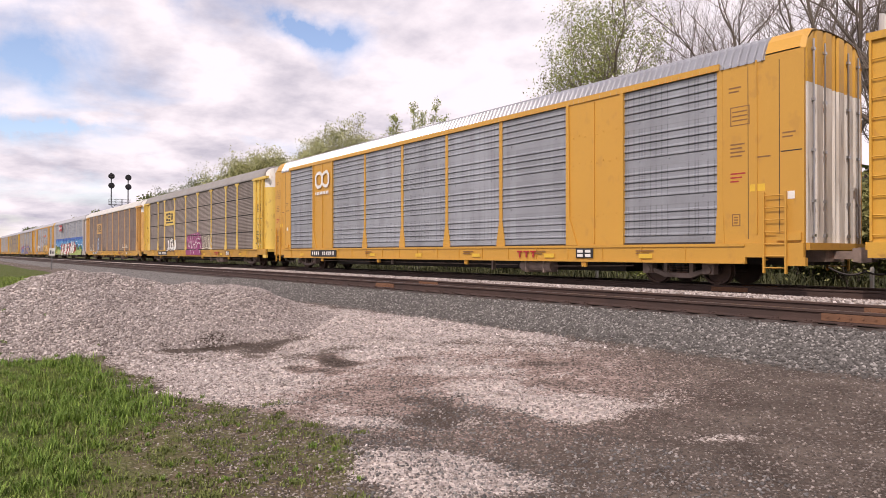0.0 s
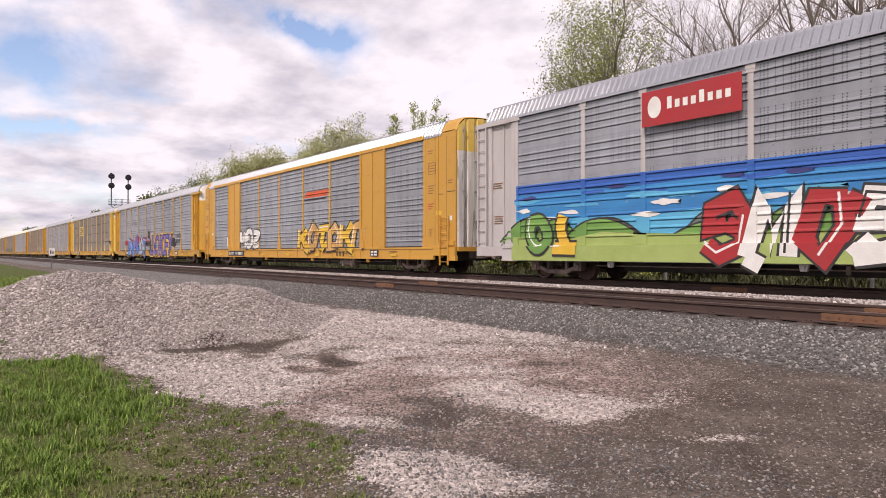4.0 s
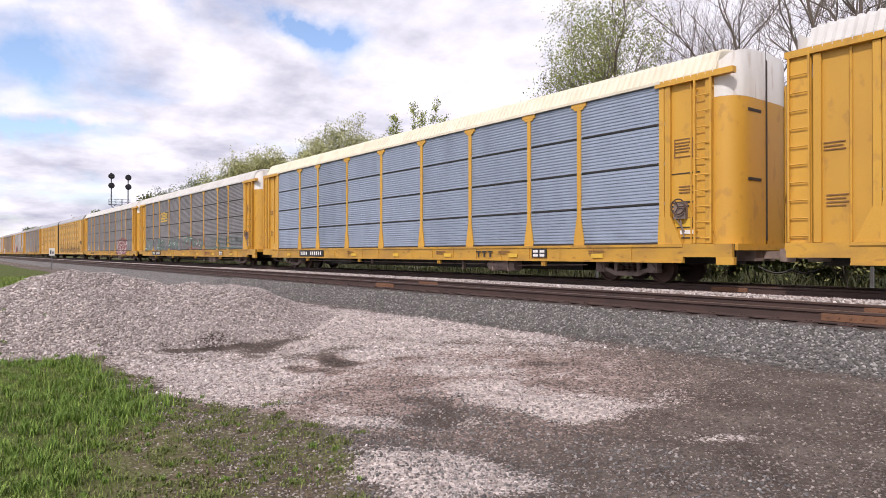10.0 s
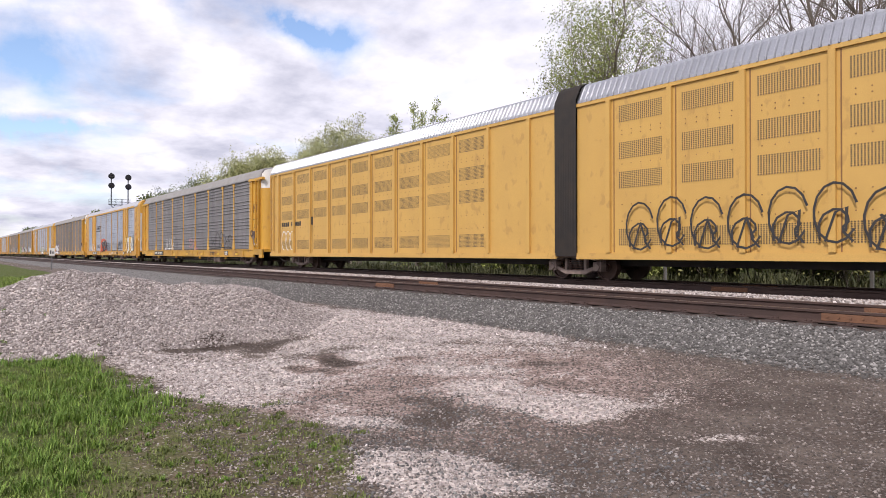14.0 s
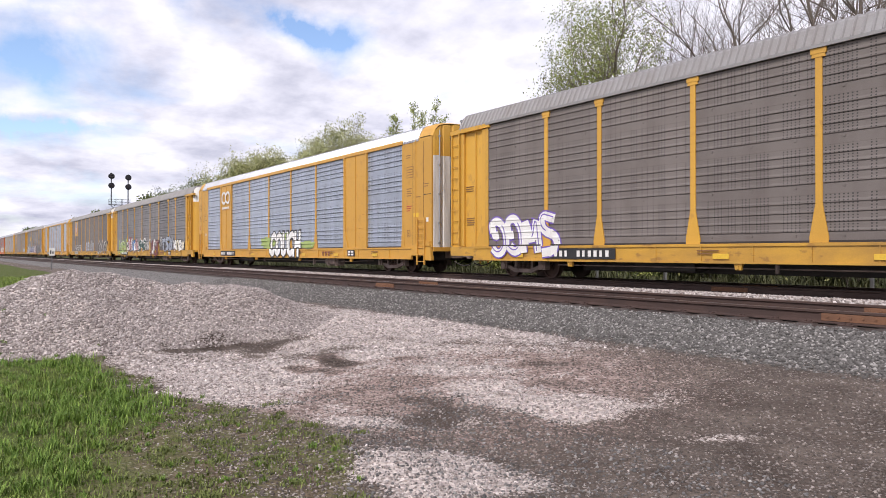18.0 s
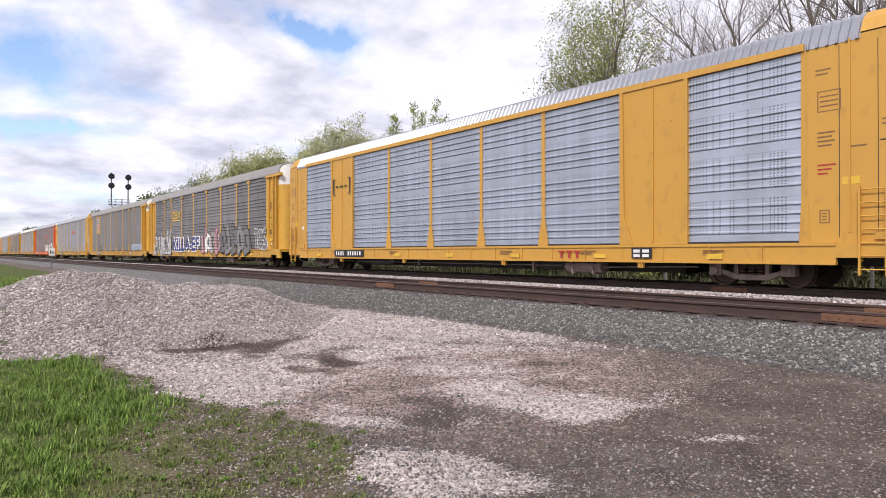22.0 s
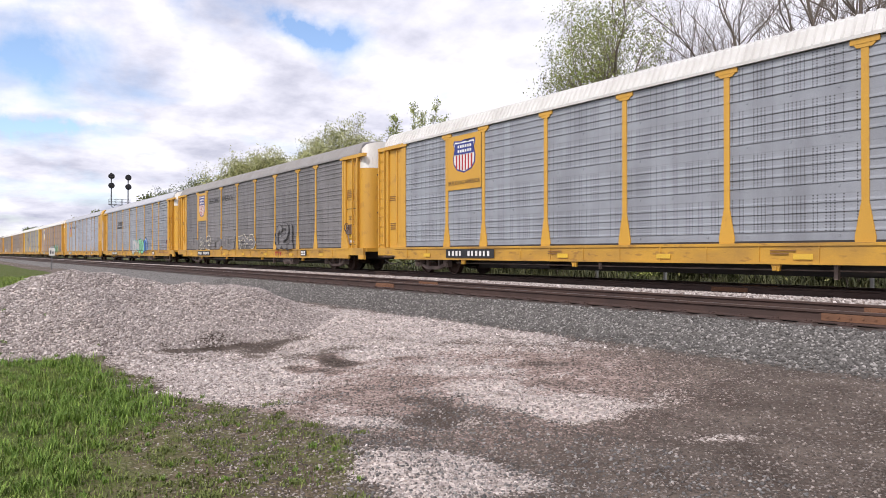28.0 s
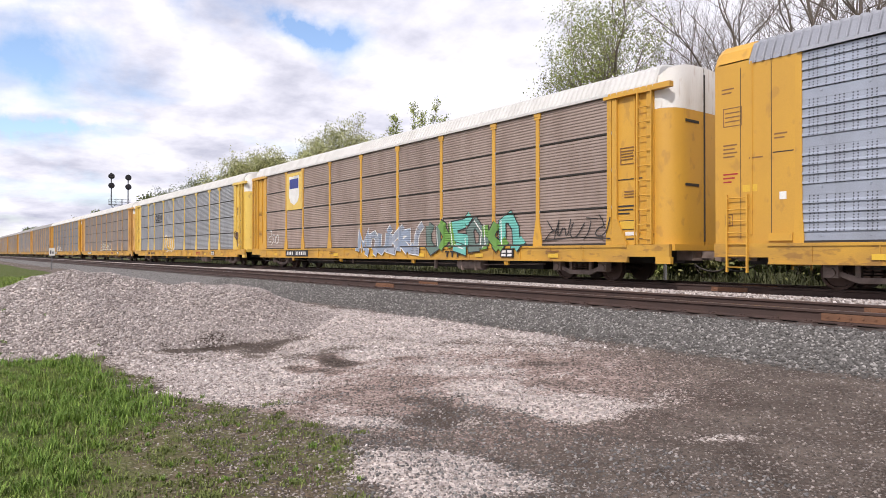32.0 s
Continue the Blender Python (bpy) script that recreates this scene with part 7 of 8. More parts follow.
def words(fl, body, x0, z0, height, width, material, label, offset=0.0, shear=0.0, parent=None, flat=None, name="lettering"):
    """Readable words in the built-in font, as flat shapes."""
    cu = bpy.data.curves.new("lettering", "FONT")
    cu.body, cu.size, cu.offset, cu.shear, cu.resolution_u = body, 1.0, offset, shear, 2
    cu.fill_mode = "FRONT"
    tmp = bpy.data.objects.new("lettering_source", cu)
    scene.collection.objects.link(tmp)
    dg = bpy.context.evaluated_depsgraph_get()
    me = bpy.data.meshes.new_from_object(tmp.evaluated_get(dg))
    bpy.data.objects.remove(tmp)
    bpy.data.curves.remove(cu)
    co = np.array([v.co[:] for v in me.vertices])
    lo, hi = co.min(0), co.max(0)
    lo, hi = lo + offset, hi - offset

    def draw(bm):
        bm.from_mesh(me)
        for v in bm.verts:
            x, y = v.co.x, v.co.y
            v.co = (x0 + (x - lo[0]) / (hi[0] - lo[0]) * width, 0, z0 + (y - lo[1]) / (hi[1] - lo[1]) * height)
    ob = fl.paint(name, draw, material, label, parent, flat)
    bpy.data.meshes.remove(me)
    return ob


def oval(cx, cz, rx, rz, n=16, a0=0.0, a1=2 * math.pi):
    return [(cx + rx * math.cos(a0 + (a1 - a0) * k / n), cz + rz * math.sin(a0 + (a1 - a0) * k / n)) for k in range(n + (0 if a1 - a0 > 6.2 else 1))]


def block_emblem(fl, panel, plate, ink, z0=3.0, z1=4.15):
    """A plain plate with a ring and two blocks of bars over a long bar."""
    a, b = fl.edges[panel] + 0.10, fl.edges[panel + 1] - 0.10
    base = None
    if plate:
        base = fl.polys("emblem_plate", [rect(a, b, z0, z1)], plate, "yellow plate with a dark block emblem", flat=0.030)
    w, h = b - a, z1 - z0
    lo, hi, t = z0 + h * 0.38, z0 + h * 0.82, h * 0.13
    x = a + w * 0.16
    d = w * 0.20
    marks = [[(x + d * 0.3, hi), (x + d * 0.7, hi), (x + d, hi - 0.12), (x + d, lo + 0.12), (x + d * 0.7, lo), (x + d * 0.3, lo), (x, lo + 0.12), (x, hi - 0.12), (x + d * 0.3, hi)]]
    x += d * 1.28
    m = (lo + hi) / 2
    marks += [[(x, z), (x + d, z)] for z in (lo, m, hi)]
    x += d * 1.28
    marks += [[(x + d * q, lo), (x + d * q, hi)] for q in (0.08, 0.5, 0.92)]
    fl.lines("emblem_block", marks, t, ink, "" if base else "block emblem in faded golden paint", base, flat=0.034)
    fl.polys("emblem_bar", [rect(a + w * 0.14, a + w * 0.90, z0 + h * 0.16, z0 + h * 0.25)], ink, "", base, flat=0.034)


def shield_emblem(fl, plate, faded=False, z0=3.05, text=False):
    """A striped shield on a plate that fills a narrow bay."""
    a, b = fl.edges[1] + 0.09, fl.edges[2] - 0.09
    z1 = EAVE - 0.14
    base = fl.polys("emblem_plate", [rect(a, b, z0, z1)], plate, "yellow plate with a striped shield", flat=0.030)
    cx, w, zt, zb = (a + b) / 2, (b - a) * 0.62, z1 - 0.22, z0 + (0.62 if text else 0.30)
    h = zt - zb

    def outline(k):
        return [(cx + k * w / 2 * x, zb + h / 2 + k * h / 2 * z) for x, z in ((-0.92, 1), (-0.3, 0.94), (0, 1.0), (0.3, 0.94), (0.92, 1), (1.0, 0.78), (0.86, 0.5), (1.0, 0.0), (0.96, -0.45), (0.66, -0.8), (0, -1.0), (-0.66, -0.8), (-0.96, -0.45), (-1.0, 0.0), (-0.86, 0.5), (-1.0, 0.78))]
    fl.polys("shield_edge", [outline(1.08)], blue_ink if not faded else white_ink, "", base, flat=0.031)
    fl.polys("shield_field", [outline(0.98)], white_ink, "", base, flat=0.032)
    stripes = []
    for k in range(6):
        x = cx - w * 0.40 + k * w * 0.145
        drop = abs(x + w * 0.035 - cx) / (w / 2)
        stripes.append(rect(x, x + w * 0.075, zb + h * (0.04 + 0.16 * drop ** 2), zb + h * 0.56))
    if not faded:
        fl.polys("shield_stripe", stripes, red_ink, "", base, flat=0.0325)
    fl.polys("shield_top", [rect(cx - w * 0.46, cx + w * 0.46, zb + h * 0.57, zb + h * 0.93)], blue_ink, "", base, flat=0.0325)
    if not faded:
        fl.polys("shield_bar", [rect(cx - w * 0.30 + 0.115 * w * j, cx - w * 0.22 + 0.115 * w * j, z, z + h * 0.09) for j in range(6) for z in (zb + h * 0.63, zb + h * 0.78)], white_ink, "", base, flat=0.0335)
    if text:
        words(fl, "BUILDING AMERICA", a + 0.06, z0 + 0.18, 0.15, b - a - 0.12, black_ink, "small dark slogan", parent=base, flat=0.0325)
    return base


def loop_emblem(fl):
    """White rounded strokes on the plain door, with a small bar below."""
    a, b = fl.edges[1] + 0.30, fl.edges[2] - 0.25
    m = (a + b) / 2
    z0, z1, t = 3.95, 4.72, 0.15
    left = [(a + 0.28, z1 - 0.05), (m - 0.2, z1 - 0.05), (m, z1 - 0.2), (m, z0 + 0.2), (m - 0.2, z0 + 0.05), (a + 0.28, z0 + 0.05), (a + 0.08, z0 + 0.2), (a + 0.08, z1 - 0.2), (a + 0.28, z1 - 0.05)]
    right = [(m + 0.3, z1 - 0.05), (b - 0.24, z1 - 0.05), (b - 0.08, z1 - 0.2), (b - 0.08, z0 + 0.2), (b - 0.24, z0 + 0.05), (m + 0.3, z0 + 0.05), (m, z0 + 0.2), (m, z1 - 0.2), (m + 0.3, z1 - 0.05)]
    ob = fl.lines("emblem", [left, right], t, white_ink, "white looped line emblem", flat=0.092)
    fl.polys("emblem_bar", [rect(a + 0.05 + k * 0.155, a + 0.16 + k * 0.155, 3.62, 3.76) for k in range(int((b - a) / 0.155))], white_ink, "", ob, flat=0.092)


def slanted_emblem(fl, panel, z0, z1):
    a, b = fl.edges[panel] + 0.25, fl.edges[panel + 1] - 0.15
    w, h = b - a, z1 - z0
    bars = [[(a + 0.06 * j * w, z0 + h * (0.36 + 0.13 * j)), (a + w * 0.40, z0 + h * (0.36 + 0.13 * j)), (a + w * 0.40 + 0.03 * w, z0 + h * (0.45 + 0.13 * j)), (a + 0.06 * j * w + 0.03 * w, z0 + h * (0.45 + 0.13 * j))] for j in range(5)]
    ob = fl.polys("emblem", bars, black_ink, "slanted black bar emblem")
    fl.polys("emblem_block", [[(a + w * q, z0 + h * 0.36), (a + w * (q + 0.20), z0 + h * 0.36), (a + w * (q + 0.26), z0 + h * 0.97), (a + w * (q + 0.06), z0 + h * 0.97)] for q in (0.44, 0.72)], black_ink, "", ob)
    fl.polys("emblem_bar", [rect(a + k * w / 17, a + k * w / 17 + w * 0.042, z0, z0 + h * 0.2) for k in range(17)], black_ink, "", ob)


def name_bars(fl, panel, z0, z1, material, n=8, frac=0.8):
    """A company name as small leaning bars of its size."""
    a, b = fl.edges[panel] + 0.3, fl.edges[panel + 1] - 0.2
    b = a + (b - a) * frac
    s = (b - a) / n
    bars = []
    for k in range(n):
        x, top = a + k * s, z1 if k in (0, 7) else z0 + (z1 - z0) * 0.72
        bars += [[(x, z0), (x + 0.12, top)], [(x + 0.06, (z0 + top) / 2), (x + s * 0.62, (z0 + top) / 2 + 0.03)]]
    fl.lines("lettering_bar", bars, 0.05, material, "dark lettering bars")


def red_strip(fl, panel, z):
    a, b = fl.edges[panel] + 0.15, fl.edges[panel + 1] - 0.1
    ob = fl.polys("emblem", [[(a, z), (b - 0.2, z + 0.0), (b, z + 0.30), (a + 0.2, z + 0.30)]], orange_ink, "slanted orange-red stripe")
    fl.polys("emblem_line", [rect(a, b - 0.3, z - 0.14, z - 0.07)], black_ink, "", ob)


orange_ink = mat("orange_red_paint", (0.62, 0.10, 0.03), 0.55, (0.45, 0.08, 0.03), 0.4, 2.0)

# ---- the cars one by one, from the head of the train
f = Flank(0); loop_emblem(f)
f = Flank(1); block_emblem(f, 2, lemon, black_ink)
mural(f, 2, -6.5, -4.0, 0.98, 2.0, [white_ink], black_ink, 3, label="white bubble graffiti with black edges")
purple_ = f.polys("graffiti_shade", [[(-1.0, 0.66), (-1.15, 2.1), (0.9, 2.22), (1.5, 2.3), (2.2, 2.1), (2.4, 1.2), (2.5, 0.66)]], magenta_ink, "magenta block of graffiti with pale outlines")
f.layer += 1
for pts_ in ([(-0.9, 2.05), (-0.8, 1.4), (-0.4, 1.15), (-0.35, 1.75), (0.05, 1.3), (0.15, 0.7)], [(-0.35, 2.1), (0.1, 1.5), (0.35, 0.75)], [(0.3, 2.15), (0.45, 1.3), (0.9, 1.5), (0.8, 0.9), (1.1, 0.7)], [(0.8, 2.2), (0.95, 1.5), (1.4, 1.5), (1.3, 2.2)], [(1.2, 1.1), (1.7, 1.6), (2.15, 1.4), (2.4, 0.8)], [(1.6, 2.25), (1.65, 1.75), (2.1, 1.8), (2.1, 2.15)]):
    f.lines("paint_stroke", [rounded(pts_, 2)], 0.055, white_ink, "", purple_)
scrawl(f, 5, 2.5, 4.6, 1.1, 2.1, cream, 6, 0.045); scrawl(f, 4, -9.0, -8.5, 1.15, 1.5, black_ink, 2, 0.03); scrawl(f, 6, 12.4, 13.1, 1.3, 2.0, black_ink, 3, 0.035)
f = Flank(2); block_emblem(f, 2, tan, black_ink)
scrawl(f, 7, -11.6, -8.9, 1.1, 1.9, cream, 5, 0.035); scrawl(f, 8, 6.0, 8.6, 1.3, 1.75, cream, 5, 0.035); scrawl(f, 9, -4.0, -2.4, 1.05, 1.5, black_ink, 4, 0.03)
f.layer += 1
f.lines("graffiti_letter", [rounded([(-6.8, 0.75), (-6.85, 2.35), (-6.2, 2.5), (-5.95, 2.0), (-6.5, 1.7), (-6.1, 1.3), (-6.0, 0.75)], 2)], 0.2, sky_ink, "tall pale blue and white graffiti letter")
f.lines("graffiti_stroke", [rounded([(-6.72, 0.8), (-6.78, 2.3), (-6.2, 2.4), (-6.05, 2.0), (-6.5, 1.75), (-6.15, 1.3), (-6.05, 0.8)], 2)], 0.08, white_ink, "white strokes of a tall graffiti letter")

# the landscape: bands of sky, clouds, hills with dark edges, pale meadow, then the letters
f = Flank(3)
x0_, x1_ = EDGES[0], 12.3
base_ = f.polys("graffiti", [rect(x0_ + k * 3.04, x0_ + k * 3.04 + 3.04, 1.05, 2.88 + 0.03 * math.sin(k * 2.1)) for k in range(8)], sky_ink, "large blue landscape painted along the side")
rl_ = random.Random(33)
f.polys("paint_layer", [[(x0_, 2.64)] + [(x0_ + 1.2 * k, 2.62 + rl_.uniform(-0.06, 0.06)) for k in range(1, 20)] + [(x1_, 2.66), (x1_, 2.93), (x0_, 2.93)]], deep_sky_ink, "", base_)
f.polys("paint_layer", [[(x0_, 1.2)] + [(x1_, 1.2), (x1_, 1.85)] + [(x1_ - 1.2 * k, 1.85 + rl_.uniform(-0.08, 0.08)) for k in range(1, 20)] + [(x0_, 1.85)]], pale_sky_ink, "", base_)
for ink_, n_, zc_, rx_ in ((deep_sky_ink, 12, 2.45, 0.5), (pale_sky_ink, 14, 2.25, 0.7), (white_ink, 14, 1.95, 0.42), (white_ink, 8, 2.2, 0.3), (navy_ink, 9, 2.55, 0.34)):
    blobs_ = []
    for k in range(n_):
        cx_, cz_ = x0_ + (k + rl_.uniform(0.1, 0.9)) * (x1_ - x0_) / n_, zc_ + rl_.uniform(-0.16, 0.16)
        blobs_.append([(cx_ + rx_ * rl_.uniform(0.6, 1.2) * math.cos(q_ * math.pi / 5), cz_ + 0.07 * rl_.uniform(0.5, 1.4) * math.sin(q_ * math.pi / 5)) for q_ in range(10)])
    f.polys("paint_layer", blobs_, ink_, "", base_)
for ink_, lo_, hi_, sd_ in ((slate_ink, 1.45, 2.0, 1), (green_ink, 1.35, 1.85, 2)):
    rh_ = random.Random(sd_)
    for k in range(9):
        cx_, pk_, wd_ = x0_ + 1.2 + k * 2.75 + rh_.uniform(-0.6, 0.6), rh_.uniform(lo_ + 0.15, hi_), rh_.uniform(1.0, 1.7)
        hill_ = [(cx_ - wd_, 1.15), (cx_ - wd_ * 0.55, 1.15 + (pk_ - 1.15) * 0.7), (cx_ - wd_ * 0.15, pk_), (cx_ + wd_ * 0.25, pk_ - 0.06), (cx_ + wd_ * 0.6, 1.15 + (pk_ - 1.15) * 0.55), (cx_ + wd_, 1.15)]
        f.polys("painted_hill", [hill_], ink_ if k % 3 else green_ink, "painted hill with a dark edge", base_)
        f.lines("paint_stroke", [rounded(hill_[:-1] + [hill_[-1]], 1)], 0.05, black_ink, "", base_)
f.polys("paint_layer", [[(x0_, 0.57)] + [(x1_, 0.57), (x1_, 1.32)] + [(x1_ - 1.3 * k, 1.28 + rl_.uniform(-0.1, 0.12)) for k in range(1, 18)] + [(x0_, 1.3)]], lime_ink, "", base_)
f.lines("paint_stroke", [[(7.6, 1.3), (8.6, 1.1), (9.6, 0.75), (10.6, 1.1), (11.6, 1.5), (12.2, 1.75)], [(8.9, 1.15), (9.3, 0.8)]], 0.04, black_ink, "", base_)
mural(f, 9, -5.4, 5.2, 0.60, 2.25, [red_ink, white_ink, red_ink, white_ink, white_ink], black_ink, 10, spiky=True, edge_w=0.06, label="jagged red and white graffiti letters")
mural(f, 12, 5.0, 7.7, 0.80, 2.2, [white_ink, red_ink], black_ink, 2, spiky=True, edge_w=0.06, label="jagged red and white graffiti letters")
mural(f, 10, -11.4, -9.4, 0.75, 2.1, [green_ink, gold_ink], black_ink, 2, label="green and gold painted shape")
sg = f.polys("sign_plate", [rect(EDGES[2] + 0.1, EDGES[3] - 0.1, 4.05, 4.95)], red_ink, "red sign plate", flat=0.045)
f.polys("sign_bar", [rect(EDGES[2] + 0.85 + k * 0.22, EDGES[2] + 0.98 + k * 0.22, 4.42, 4.62 + 0.1 * (k in (0, 4))) for k in range(8)] + [oval(EDGES[2] + 0.48, 4.52, 0.2, 0.28)], white_ink, "", sg, flat=0.048)
f = Flank(4); red_strip(f, 5, 3.55)
mural(f, 11, -9.6, -4.2, 1.05, 2.3, [white_ink], black_ink, 5, label="white graffiti with black edges")
mural(f, 13, 0.9, 7.6, 0.9, 2.3, [gold_ink, tan], black_ink, 6, spiky=True, label="golden and black jagged graffiti")
f = Flank(5); name_bars(f, 2, 3.42, 3.85, black_ink, 8, 0.98)
haze(f, 13, -9.4, -0.2, 1.3, 2.2, red_ink, 10)
mural(f, 14, -8.2, -1.2, 0.62, 2.25, [azure_ink, azure_ink, violet_ink, azure_ink, panel_silver], black_ink, 6, spiky=True, label="blue and violet jagged graffiti letters", edge_w=0.09)
haze(f, 15, -1.0, 7.4, 1.5, 2.2, black_ink, 7); haze(f, 75, -0.4, 1.0, 1.0, 2.4, black_ink, 3)
for off, ink_ in ((0.10, gold_ink), (0.055, navy_ink), (0.0, violet_ink)):
    words(f, "LOKEY", 0.65, 0.66, 1.62, 6.5, ink_, "tall blue and yellow graffiti letters", offset=off, shear=0.08, name="graffiti")
words(f, "LUNCH\nMONEY.", 8.0, 1.55, 0.75, 1.35, black_ink, "small black painted words", offset=0.018, shear=0.2, name="graffiti")
scrawl(f, 16, -13.2, -12.6, 1.1, 2.0, black_ink, 2, 0.05)
f = Flank(6); block_emblem(f, 2, lemon, black_ink)
f = Flank(7); name_bars(f, 2, 3.42, 3.85, black_ink, 8, 0.98); scrawl(f, 17, 12.3, 13.1, 1.2, 2.0, black_ink, 2, 0.04)
f = Flank(8); shield_emblem(f, yellow)
mural(f, 18, -9.3, -7.4, 1.1, 1.9, [faded_ink], faded_ink, 3, edge_w=0.04); scrawl(f, 19, -7.0, -1.5, 1.1, 1.8, faded_ink, 8, 0.07)
scrawl(f, 20, 1.95, 3.15, 1.2, 2.1, black_ink, 2, 0.04); mural(f, 21, 4.6, 9.0, 1.5, 2.2, [faded_ink], faded_ink, 4, edge_w=0.02); scrawl(f, 22, 12.5, 13.1, 3.0, 3.3, maroon_ink, 4, 0.018)
f = Flank(10); block_emblem(f, 2, None, gold_ink, 3.2, 4.25)
mural(f, 25, -11.9, -0.6, 1.0, 2.1, [dull_green_ink, dull_green_ink, panel_slate], dim_ink, 9, edge_w=0.03, label="faded green bubble graffiti with worn black edges"); mural(f, 24, -0.5, 4.4, 1.1, 2.05, [dull_green_ink], dull_green_ink, 4, edge_w=0.05, label="faded green graffiti"); scrawl(f, 26, -0.6, 5.0, 1.05, 2.2, faded_red_ink, 6, 0.05)
scrawl(f, 76, 5.0, 11.6, 1.1, 2.1, dull_green_ink, 8, 0.06)
f = Flank(11); mural(f, 27, 5.5, 9.7, 0.66, 2.2, [faded_red_ink], white_ink, 5, edge_w=0.045, halo=faded_red_ink, label="maroon bubble graffiti with white edges")
scrawl(f, 28, -11.8, -10.6, 1.1, 1.9, white_ink, 3, 0.05); scrawl(f, 29, -5.2, -4.2, 1.2, 1.6, white_ink, 2, 0.04)
f = Flank(13); scrawl(f, 30, -6.5, -4.0, 1.1, 2.0, white_ink, 4, 0.05); scrawl(f, 31, 5.0, 9.0, 1.1, 2.1, black_ink, 5, 0.06); scrawl(f, 32, 0.0, 2.0, 1.1, 1.9, pink_ink, 3, 0.06)
f = Flank(14); slanted_emblem(f, 2, 3.25, 3.95)
scrawl(f, 33, -11.6, -9.6, 1.1, 1.7, white_ink, 4, 0.045); scrawl(f, 34, -9.1, -7.4, 1.1, 1.9, white_ink, 4, 0.06, flat=0.1); scrawl(f, 35, -6.3, -5.2, 1.35, 1.7, black_ink, 4, 0.05)
f.polys("graffiti_shade", [[(-4.2, 0.95), (-4.25, 1.9), (-3.9, 2.35), (-2.4, 2.42), (-1.2, 2.2), (-1.1, 1.0)]], orange_ink, "black block graffiti on an orange ground"); f.layer += 1
mural(f, 36, -3.95, -1.3, 1.0, 2.2, [black_ink], black_ink, 3, edge_w=0.04, label="black block graffiti on an orange ground")
scrawl(f, 37, -1.0, 0.7, 1.2, 2.0, black_ink, 5, 0.045); scrawl(f, 77, 1.8, 4.1, 1.3, 2.0, faded_ink, 7, 0.035); scrawl(f, 78, 4.55, 6.65, 1.25, 2.1, black_ink, 6, 0.045); scrawl(f, 79, 1.0, 4.4, 0.66, 0.9, cream, 9, 0.03, flat=0.1)
mural(f, 38, 8.2, 11.5, 0.9, 2.5, [gold_ink, white_ink], black_ink, 4, spiky=True, edge_w=0.05)
f = Flank(15); mural(f, 39, -11.75, -8.8, 0.66, 2.15, [white_ink], violet_ink, 4, edge_w=0.045, label="white bubble graffiti with violet edges")
f = Flank(16); loop_emblem(f)
haze(f, 40, -1.9, 3.6, 1.1, 1.8, lime_ink, 5)
for off, ink_ in ((0.11, black_ink), (0.055, white_ink)):
    words(f, "COUCH", -1.15, 0.68, 1.18, 3.75, ink_, "fat white graffiti letters with black edges", offset=off, shear=0.05, name="graffiti")
scrawl(f, 41, 7.2, 9.2, 1.3, 2.6, maroon_ink, 3, 0.06)
f = Flank(17)
mural(f, 42, -10.9, -7.7, 0.72, 2.1, [lime_ink], dull_green_ink, 4, spiky=True, edge_w=0.03)
haze(f, 80, -7.4, -2.4, 1.2, 2.2, faded_red_ink, 5)
mural(f, 43, -7.1, -2.9, 0.95, 2.1, [white_ink, pink_ink, white_ink, azure_ink], black_ink, 6, spiky=True, edge_w=0.045)
mural(f, 44, -2.55, 0.0, 1.0, 2.2, [dark_green_ink], white_ink, 3, label="dark green bubble graffiti with white edges")
scrawl(f, 46, 0.3, 1.6, 1.05, 1.9, white_ink, 3, 0.05)
mural(f, 45, 2.05, 4.6, 0.62, 1.95, [maroon_ink, white_ink, maroon_ink], black_ink, 4, spiky=True, edge_w=0.04, label="maroon and white jagged graffiti")
scrawl(f, 81, 4.75, 5.4, 1.4, 2.2, white_ink, 2, 0.04)
mural(f, 47, 5.5, 8.6, 0.95, 2.15, [panel_silver], black_ink, 3, edge_w=0.04, label="silver block graffiti with black edges"); mural(f, 82, 9.0, 11.8, 0.95, 1.9, [white_ink, cream], panel_dark, 4, edge_w=0.03)
f = Flank(18); shield_emblem(f, yellow)
mural(f, 48, -9.2, -4.6, 1.0, 1.85, [panel_pierced], white_ink, 6, edge_w=0.05); mural(f, 49, -1.0, 4.3, 1.05, 2.2, [panel_silver, faded_ink], faded_ink, 7, spiky=True, edge_w=0.04, label="chalky silver block graffiti")
mural(f, 50, 7.3, 11.8, 0.85, 2.1, [panel_pierced], white_ink, 4, spiky=True, edge_w=0.06, label="hollow graffiti letters with white outlines")
f = Flank(19)
f.lines("emblem", [[(-8.85, 4.2), (-9.0, 4.2), (-9.0, 3.5), (-8.85, 3.5)], [(-7.65, 4.2), (-7.5, 4.2), (-7.5, 3.5), (-7.65, 3.5)], [(-8.75, 3.85), (-8.55, 3.85)], [(-8.4, 3.85), (-8.1, 3.85)], [(-7.95, 3.85), (-7.75, 3.85)]], 0.08, black_ink, "small black bracketed emblem", flat=0.092)
f = Flank(20); block_emblem(f, 2, None, gold_ink, 3.1, 4.15)
mural(f, 51, -12.2, -6.9, 0.62, 2.3, [post_silver, faded_ink, pale_clip], black_ink, 7, spiky=True, edge_w=0.06, label="white and grey jagged graffiti letters")
